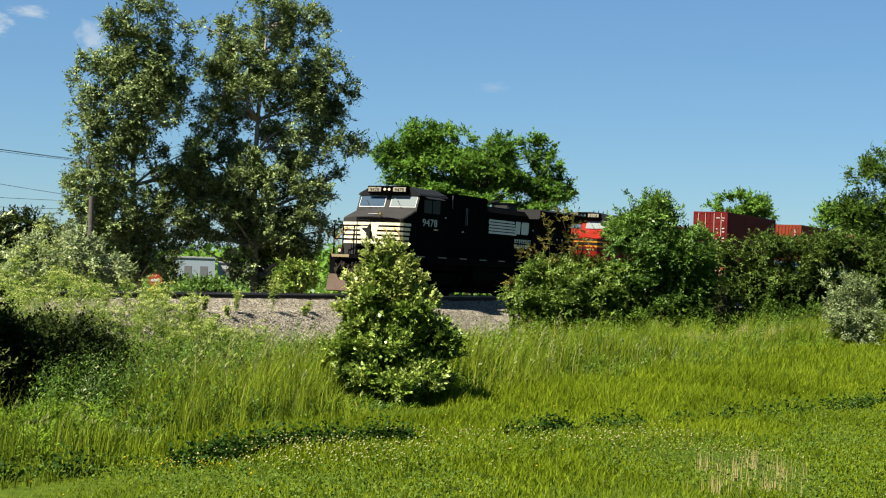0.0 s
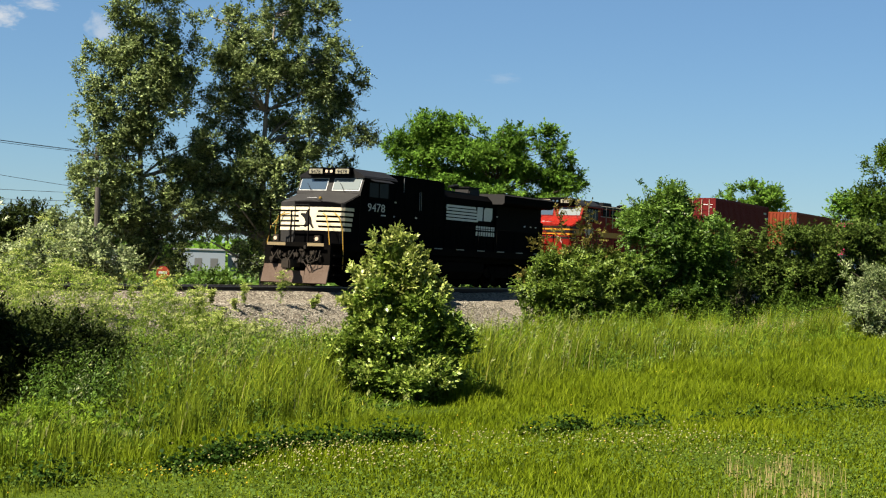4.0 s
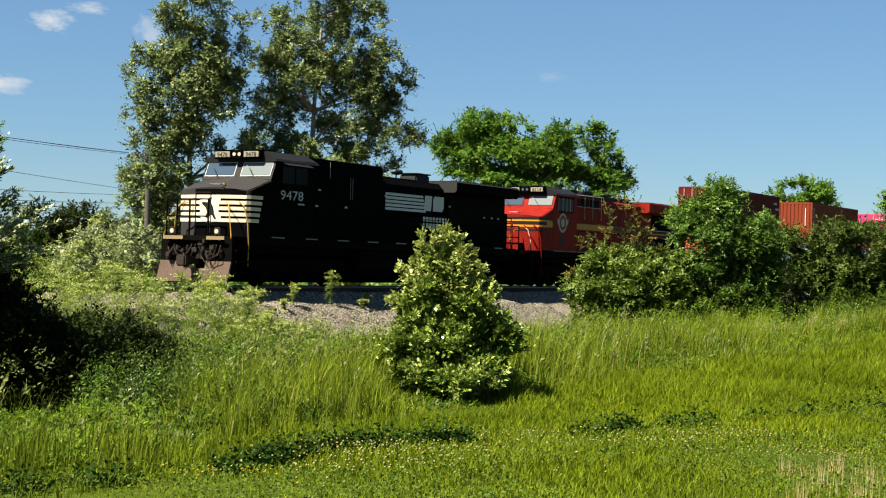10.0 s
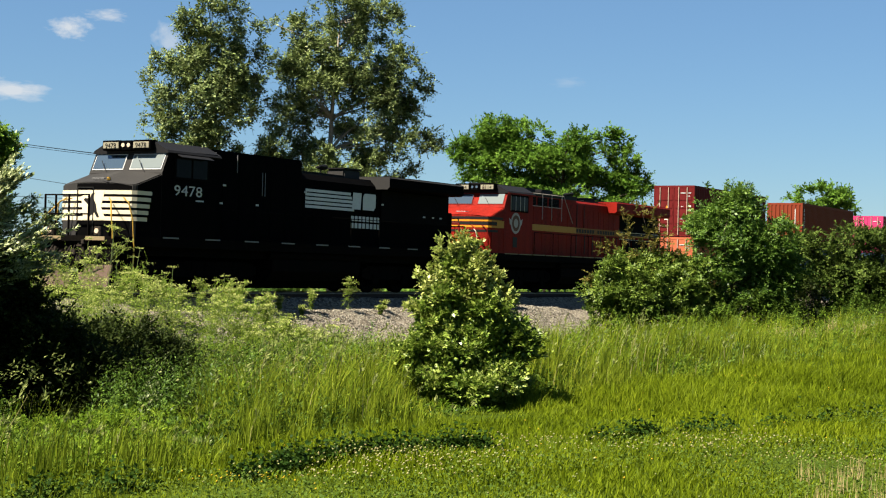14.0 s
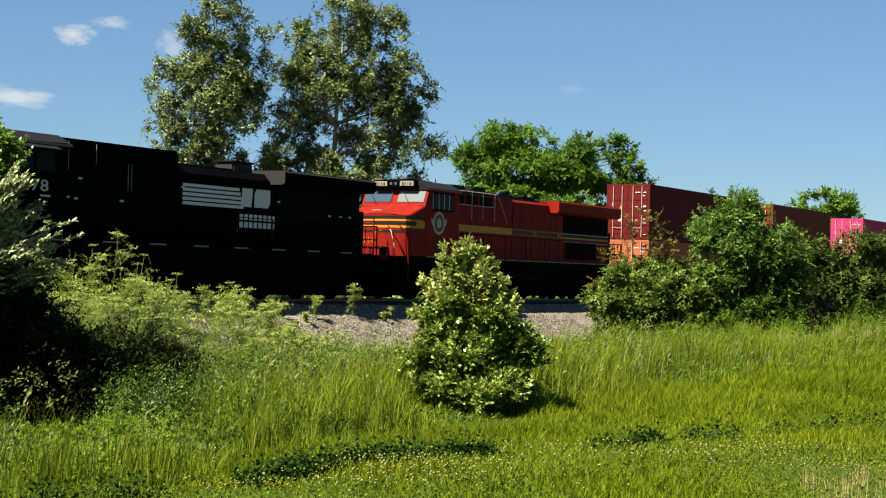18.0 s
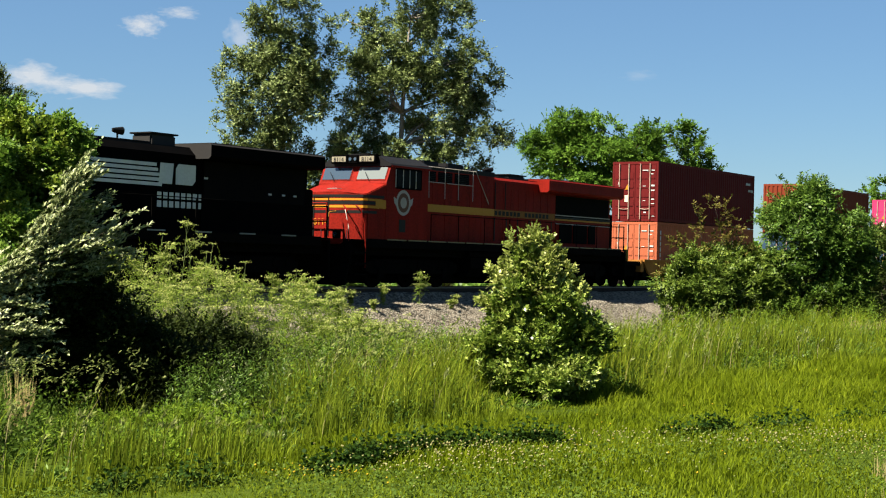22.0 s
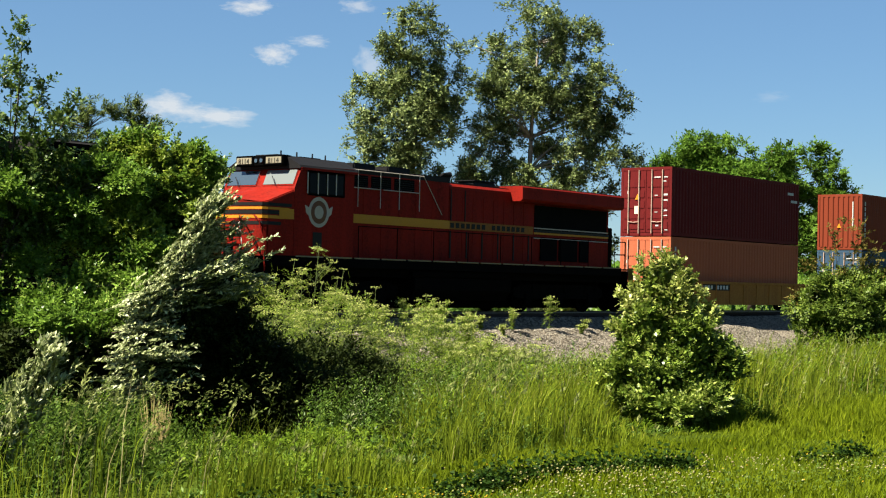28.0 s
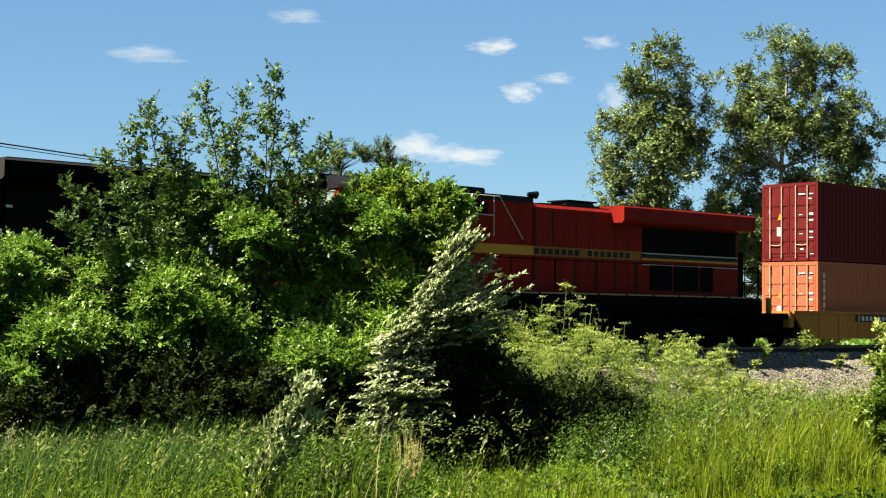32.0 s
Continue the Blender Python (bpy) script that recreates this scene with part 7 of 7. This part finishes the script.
def build_weeds():
    rng = random.Random(8)
    for k in range(92):
        u = 18 + 21.5 * rng.random() ** 0.7
        v = rng.uniform(3.0, 6.8)
        x, y = plan(u, v)
        foot = float(rail_z(u)) - 0.35 - 1.72 * min(1, max(0, (v - 2.35) / 3.75))
        z = max(float(ground_z(x, y)), foot)
        umbel(x, y, z, rng.uniform(1.3, 2.45) * (1 - 0.5 * min(1, max(0, u - 34) / 5)) * (0.82 if u < 28 else 1), 100 + k, green=M_shrub if u < 28 and k % 3 else None)
    for u, v, h in ((31.05, 4.6, 3.25), (29.2, 6.2, 2.3), (27.6, 6.6, 2.2), (39.2, 2.8, 0.95), (41.3, 2.8, 0.5), (43.1, 2.8, 0.72), (45.4, 2.8, 1.15), (47.6, 2.9, 0.4), (37.3, 2.8, 1.0), (46.9, 3.2, 0.35), (42.2, 3.1, 0.35), (50.5, 2.8, 0.4)):
        x, y = plan(u, v)
        umbel(x, y, float(rail_z(u)) - 0.35 - 1.72 * max(0, (v - 2.35) / 3.75), h, int(u * 10), "single umbel weed growing in the stone ballast", slim=h > 3)


build_weeds()


def tuft(x, y, h, n, seed, label, w=0.013, wide=0.05):
    np.random.seed(seed)
    th = thing("dry_grass_tuft", Matrix.Translation((x, y, float(ground_z(x, y)))), label, "grass tuft", "dry tufts in the meadow")
    a = np.random.uniform(0, 6.28, n)
    r = np.abs(np.random.normal(0, wide, n))
    hx, hh = np.random.normal(0.03, 0.08, (n, 2)) * h, np.random.uniform(0.5, 1.0, n) * h
    b = np.stack([np.cos(a) * r, np.sin(a) * r, np.full(n, -0.03)], 1)
    v = np.stack([b + [-w, 0, 0], b + [w, 0, 0], b + np.column_stack([hx, hh])], 1).reshape(-1, 3)
    tagged(sheet("dry_foliage", v, np.arange(3 * n).reshape(-1, 3), M_straw, th), kind="stuff")


tuft(-4.99, 13.4, 0.82, 110, 1, "dry straw-coloured grass tuft among green weeds")
tuft(7.03, 34.95, 0.75, 40, 2, "dry straw-coloured grass tuft by the hedge")
tuft(5.93, 35.4, 0.7, 30, 3, "dry straw-coloured grass tuft by the hedge")
tuft(1.3, 26.7, 0.7, 36, 4, "dry straw-coloured grass tuft in the tall grass")
for k in range(6):
    tuft(2.2 + 0.16 * k, 11.2 + 0.27 * ((k * 5) % 7), 0.22 + 0.02 * (k % 3), 28, 20 + k, "low dry straw-coloured grass tuft in the mown meadow", 0.004, 0.14)
tuft(7.9, 35.6, 0.6, 30, 5, "dry straw-coloured grass tuft by the hedge")

# yellow dome marker at the ballast's edge
mk = thing("track_marker", TRACK @ Matrix.Translation((39.9, -1.85, -0.30)), "small yellow dome marker beside the rail", "marker")
bm = bmesh.new()
bmesh.ops.create_uvsphere(bm, u_segments=14, v_segments=8, radius=0.24, matrix=Matrix.Translation((0, 0, 0.40)) @ Matrix.Diagonal((1, 1, 0.55, 1)))
part("dome", bm, M_yellow_bright, mk, smooth=True)
part("post", tube(bmesh.new(), [(0, 0, -0.1), (0, 0, 0.4)], 0.05, 8), M_under, mk)


# ---- beyond the track: poles, wires, lamp, sign, buildings, pines ----
def pole(x, y, h, label):
    z = float(ground_z(x, y))
    p = thing("utility_pole", Matrix.Translation((x, y, z)), label, "utility pole", "utility poles")
    part("shaft", tube(bmesh.new(), [(0, 0, -0.3), (0, 0, h)], 0.19, 12, 0.13), M_wood, p)
    part("crossarm", boxed(-1.1, 1.1, -0.06, 0.06, h - 0.62, h - 0.48, 0.01), M_wood, p)
    for k in (-0.95, -0.45, 0.45, 0.95):
        part("insulator", tube(bmesh.new(), [(k, 0, h - 0.48), (k, 0, h - 0.30)], 0.05, 8, 0.03), M_grey, p)
    return z + h


pole(-23.30, 102.4, 9.4, "weathered wooden utility pole beyond the track")
post = thing("utility_pole", Matrix.Translation((-15.45, 68.27, float(ground_z(-15.45, 68.27)))), "short weathered wooden pole beside a pale shrub", "utility pole", "utility poles")
part("shaft", tube(bmesh.new(), [(0, 0, -0.3), (0, 0, 4.06 - float(ground_z(-15.45, 68.27)))], 0.15, 12, 0.12), M_wood, post)
pole(-29.5, 26.0, 9.4, "weathered wooden utility pole at the roadside")
lines = thing("overhead_wires", Matrix.Identity(4), "thin black overhead wires between wooden poles", "wires")
for dx, za, zb, sag in ((-0.95, 7.62, 6.9, 0.42), (-0.45, 7.46, 6.75, 0.44), (0.95, 7.42, 6.6, 0.42), (0, 5.05, 6.3, 0.25), (0, 4.82, 3.9, 0.35), (0.1, 4.28, 3.35, 0.32), (0, 3.95, 3.2, 0.3)):
    a, b = Vector((-23.30 + dx, 102.4, za)), Vector((-29.5 + dx, 26.0, zb))
    part("wire", tube(bmesh.new(), [a.lerp(b, k / 16) - Vector((0, 0, sag * 4 * (k / 16) * (1 - k / 16))) for k in range(17)], 0.013, 5), M_wire, lines)
    c = Vector((-17.5 + dx, 178.0, za - 0.6))
    part("wire", tube(bmesh.new(), [a.lerp(c, k / 8) for k in range(9)], 0.013, 5), M_wire, lines)

lx, ly = -23.75, 63.9
lamp = thing("street_lamp", Matrix.Translation((lx, ly, float(ground_z(lx, ly)))), "white street lamp head on a curved arm", "street lamp")
lh = 5.98 - float(ground_z(lx, ly))
part("pole", tube(bmesh.new(), [(0, 0, -0.2), (0, 0, lh - 0.2)], 0.09, 10, 0.06), M_grey, lamp)
part("arm", tube(bmesh.new(), [(0, 0, lh - 0.25), (0.9, 0.25, lh + 0.1), (2.3, 0.6, lh + 0.05)], 0.04, 8), M_grey, lamp)
bm = bmesh.new()
bmesh.ops.create_uvsphere(bm, u_segments=16, v_segments=10, radius=0.32, matrix=Matrix.Translation((2.6, 0.68, lh)) @ Matrix.Rotation(0.25, 4, "Z") @ Matrix.Diagonal((1.25, 0.6, 0.42, 1)))
part("lamp_head", bm, M_white, lamp, "white lamp head", smooth=True)
bm = bmesh.new()
bmesh.ops.create_uvsphere(bm, u_segments=12, v_segments=8, radius=0.16, matrix=Matrix.Translation((2.7, 0.7, lh - 0.12)) @ Matrix.Diagonal((1.2, 0.8, 0.6, 1)))
part("lens", bm, M_glass, lamp, smooth=True)

sx, sy = -13.5, 73.8
sign = thing("stop_sign", Matrix.Translation((sx, sy, float(ground_z(sx, sy)))) @ Matrix.Rotation(radians(11), 4, "Z"), "red octagonal road sign over a yellow triangle", "road sign")
sz = 0.30 - float(ground_z(sx, sy))
part("post", boxed(-0.03, 0.03, 0.03, 0.07, -0.2, sz + 0.3), M_grey, sign)
part("red_plate", prism(bmesh.new(), [(0.33 * math.cos(radians(22.5 + 45 * k)), sz + 0.33 * math.sin(radians(22.5 + 45 * k))) for k in range(8)], 0.0, 0.025), M_signred, sign, "faded red octagon plate")
part("lettering_bar", boxed(-0.2, 0.2, -0.006, -0.001, sz - 0.06, sz + 0.06), M_text, sign)
part("yellow_triangle", prism(bmesh.new(), [(-0.30, sz - 0.72), (0.30, sz - 0.72), (0, sz - 0.36)], 0.0, 0.025), M_yellow_bright, sign, "yellow triangle plate")


def shed(x, y, w, d, h, mat, label, turn):
    b = thing("warehouse", Matrix.Translation((x, y, float(ground_z(x, y)))) @ Matrix.Rotation(radians(turn), 4, "Z"), label, "building", "buildings in the distance")
    part("wall", boxed(-w / 2, w / 2, -d / 2, d / 2, -0.5, h), mat, b)
    part("roof", boxed(-w / 2 - 0.2, w / 2 + 0.2, -d / 2 - 0.2, d / 2 + 0.2, h, h + 0.35), M_roofpale, b)
    for k in range(3):
        x0 = -w / 2 + w * (0.12 + 0.3 * k)
        part("loading_door", boxed(x0, x0 + w * 0.14, -d / 2 - 0.05, -d / 2, 0.0, h * 0.62), M_grey, b)
    return b


shed(-62.5, 391.0, 13, 9, 5.2, M_bluewall, "low white commercial building far beyond the railway", 8)
shed(-50.0, 400.0, 13, 9, 4.0, M_whitewall, "low pale grey building far beyond the railway", 8)
shed(-79.0, 382.0, 14, 9, 4.6, M_whitewall, "low white building far beyond the trees", 8)


# ---- a wooded skyline all round, far off ----
def far_woods():
    np.random.seed(31)
    n = 9000
    a = np.random.uniform(0, 2 * np.pi, n)
    a = np.where(np.random.uniform(0, 1, n) < 0.45, np.random.uniform(radians(60), radians(125), n), a)
    r = np.random.uniform(430, 620, n)
    h = 7.5 + 3.5 * np.abs(np.array([noise.noise((math.cos(q) * 9, math.sin(q) * 9, 3)) for q in a])) * 2
    x, y = r * np.cos(a), r * np.sin(a)
    z = ground_z(x, y) + np.random.uniform(0.0, 1, n) * h
    c = np.stack([x, y, z], 1)
    per = 9
    c = np.repeat(c, per, 0) + np.random.normal(0, 1, (n * per, 3)) * np.array([2.2, 2.2, 0.9])
    v, f = leaf_mesh(c, 2.2, 1, None, 0.8, 0.8)
    tagged(sheet("far_woods", v, f, M_dome), "distant line of woods on the horizon", "woods", kind="stuff")


far_woods()


def field_scrub():
    """Low dark scrub on the open ground beyond the track."""
    np.random.seed(37)
    n = 2600
    u, v = np.random.uniform(-40, 330, n), -np.random.uniform(42, 150, n)
    x, y = plan(u, v)
    h = 0.5 + 1.1 * np.abs(np.array([noise.noise((a * 0.05, b * 0.05, 8)) for a, b in zip(x, y)])) * 2
    c = np.stack([x, y, ground_z(x, y) + np.random.uniform(0, 1, n) * h], 1)
    per = 12
    c = np.repeat(c, per, 0) + np.random.normal(0, 1, (n * per, 3)) * np.array([1.3, 1.3, 0.25])
    v_, f = leaf_mesh(c, 0.55, 1, None, 0.8, 0.8)
    tagged(sheet("field_scrub", v_, f, M_shrub), "low green scrub on the field beyond the railway", "scrub", kind="stuff")


field_scrub()


# ---- clouds ----
def cloud(az, el, wpx, hpx, seed, thin=0.0):
    m, nodes, links, b = material("cloud_vapour", 1.0)
    # black base; a steady glow replaces the sunlight on the cloud
    b.inputs["Base Color"].default_value = (0, 0, 0, 1)
    b.inputs["Emission Color"].default_value, b.inputs["Emission Strength"].default_value = (0.92, 0.96, 1.0, 1), 0.19
    b.inputs["Specular IOR Level"].default_value = 0
    tc = nodes.new("ShaderNodeTexCoord")
    ln_ = nodes.new("ShaderNodeVectorMath")
    ln_.operation = "LENGTH"
    links.new(tc.outputs["Object"], ln_.inputs[0])
    nz = nodes.new("ShaderNodeTexNoise")
    nz.inputs["Scale"].default_value, nz.inputs["Detail"].default_value, nz.inputs["Roughness"].default_value = 1.7, 7, 0.62
    off = nodes.new("ShaderNodeVectorMath")
    off.inputs[1].default_value = (seed * 3.1, seed * 1.7, 0)
    links.new(tc.outputs["Object"], off.inputs[0])
    links.new(off.outputs[0], nz.inputs["Vector"])
    sub = nodes.new("ShaderNodeMath")
    sub.operation = "MULTIPLY_ADD"
    sub.inputs[1].default_value = -0.62
    links.new(ln_.outputs["Value"], sub.inputs[0])
    links.new(nz.outputs[0], sub.inputs[2])
    mr = nodes.new("ShaderNodeMapRange")
    mr.inputs[1].default_value, mr.inputs[2].default_value = 0.04, 0.42
    mr.inputs[4].default_value = 0.85 - thin
    links.new(sub.outputs[0], mr.inputs[0])
    tr_ = nodes.new("ShaderNodeBsdfTransparent")
    mx = nodes.new("ShaderNodeMixShader")
    links.new(mr.outputs[0], mx.inputs[0])
    links.new(tr_.outputs[0], mx.inputs[1])
    links.new(b.outputs[0], mx.inputs[2])
    links.new(mx.outputs[0], nodes["Material Output"].inputs[0])
    dist = 2600
    az, el = radians(az), radians(el)
    p = Vector((math.sin(az) * math.cos(el), math.cos(az) * math.cos(el), math.sin(el))) * dist
    k = dist / 2756
    bm = bmesh.new()
    bmesh.ops.create_grid(bm, x_segments=6, y_segments=4, size=1.3)
    ob = part("cloud", bm, m)
    ob.matrix_world = look(p, p * 2) @ Matrix.Rotation(math.pi, 4, "Y") @ Matrix.Diagonal((wpx * k, hpx * k, 1, 1))
    tagged(ob, "small white fair-weather cloud", "cloud", "clouds in the sky", "structure")


for k, c in enumerate([(-17.2, 9.5, 62, 22, 0), (-13.3, 9.6, 40, 18, 0.3), (-16.3, 7.8, 50, 28, 0), (-15.0, 8.3, 48, 16, 0.25), (-20.1, 5.8, 85, 36, 0), (-18.2, 5.5, 95, 28, 0), (1.8, 6.4, 42, 14, 0.68), (-12.8, 7.6, 40, 40, 0.35), (-30.0, 9.0, 90, 22, 0.4), (-24.5, 10.5, 70, 20, 0.45)]):
    cloud(*c[:4], k + 1, c[4])


# ---- birds ----
def bird(name, label, span):
    b = thing(name, Matrix.Identity(4), label, "bird", "birds in flight")
    k = 0.56 * span / 0.38
    bm = bmesh.new()
    bmesh.ops.create_uvsphere(bm, u_segments=12, v_segments=8, radius=0.045 * k, matrix=Matrix.Diagonal((2.1, 0.85, 0.85, 1)))
    part("body", bm, M_feather, b, smooth=True)
    bm = bmesh.new()
    bmesh.ops.create_uvsphere(bm, u_segments=10, v_segments=7, radius=0.03 * k, matrix=Matrix.Translation((0.105 * k, 0, 0.012 * k)))
    head = part("head", bm, M_feather, b, smooth=True)
    part("beak", tube(bmesh.new(), [(0.13 * k, 0, 0.01 * k), (0.165 * k, 0, 0.006 * k)], 0.008 * k, 6, 0.001), M_dark, b)
    part("tail", prism(bmesh.new(), [(-0.07 * k, -0.004), (-0.19 * k, -0.002), (-0.19 * k, 0.002), (-0.07 * k, 0.004)], -0.028 * k, 0.028 * k), M_feather, b)
    k = span / 0.38
    for s in (-1, 1):
        bm = bmesh.new()
        pts = [(0.03, 0.01), (0.045, 0.09), (0.0, 0.19), (-0.045, 0.16), (-0.045, 0.08), (-0.03, 0.01)]
        up = [bm.verts.new((x * k, s * y * k, (0.012 + y * 0.25) * k)) for x, y in pts]
        dn = [bm.verts.new((x * k, s * y * k, (0.006 + y * 0.25) * k)) for x, y in pts]
        bm.faces.new(up)
        bm.faces.new(dn[::-1])
        for i in range(6):
            bm.faces.new((up[i], dn[i], dn[(i + 1) % 6], up[(i + 1) % 6]))
        WINGS.append((part("wing", bm, M_wing, b, "pale brown wing"), s))
    return b


WINGS = []
BIRD_A = bird("brown_bird", "brown bird flying past with spread wings", 0.36)
BIRD_B = bird("dark_bird", "small dark bird flying over the train", 0.36)


# ---- what moves ----
def motions():
    for ob, off in MOVERS:
        u, h = off if type(off) is tuple else (off, 0.0)
        walk(ob, [(t, TRACK @ Matrix.Translation((run(t) + u, 0, h))) for t in range(0, 33)])
    steps = [k * 0.4 for k in range(81)]
    for ob, x, r in WHEELS:
        walk(ob, [(t, pose(x, 0, r, 0, math.degrees((run(t) - run(0)) / r), 0)) for t in steps])

    fly = [(0, -60.0, -95.0, 3.0), (6, -40.0, -45.0, 2.6), (12.1, -3.4, 4.05, 1.95), (12.3, -1.40, 4.80, 2.10), (12.4, -0.48, 5.08, 2.34), (12.5, 0.69, 5.25, 2.58), (12.7, 3.0, 5.7, 3.1), (16, 38.0, 14.0, 9.0), (32, 190.0, 60.0, 30.0)]
    walk(BIRD_A, [(t, pose(x, y, z, 40 if 12 < t < 12.45 else 10, -12, 18)) for t, x, y, z in fly])
    fly = [(0, -210.0, -60.0, 12.0), (20, -80.0, -8.0, 7.0), (31.0, -7.6, 18.3, 3.6), (31.3, -5.93, 19.1, 3.87), (31.5, -5.36, 19.27, 4.24), (31.7, -4.53, 19.48, 4.75), (32, -1.2, 20.5, 6.2)]
    walk(BIRD_B, [(t, pose(x, y, z, 20 if t < 31.45 else -15, -15, 12)) for t, x, y, z in fly])

    beat = [(0, 10), (12.1, 30), (12.2, -35), (12.3, 8), (12.4, -62), (12.5, 35), (12.6, -20), (12.7, 20), (20, 10), (31.0, 25), (31.1, -35), (31.2, 25), (31.3, 5), (31.4, -40), (31.5, 30), (31.6, -35), (31.7, 20), (32, 0)]
    for ob, s in WINGS:
        walk(ob, [(t, pose(0, 0, 0, s * a, 0, 0)) for t, a in beat])


motions()
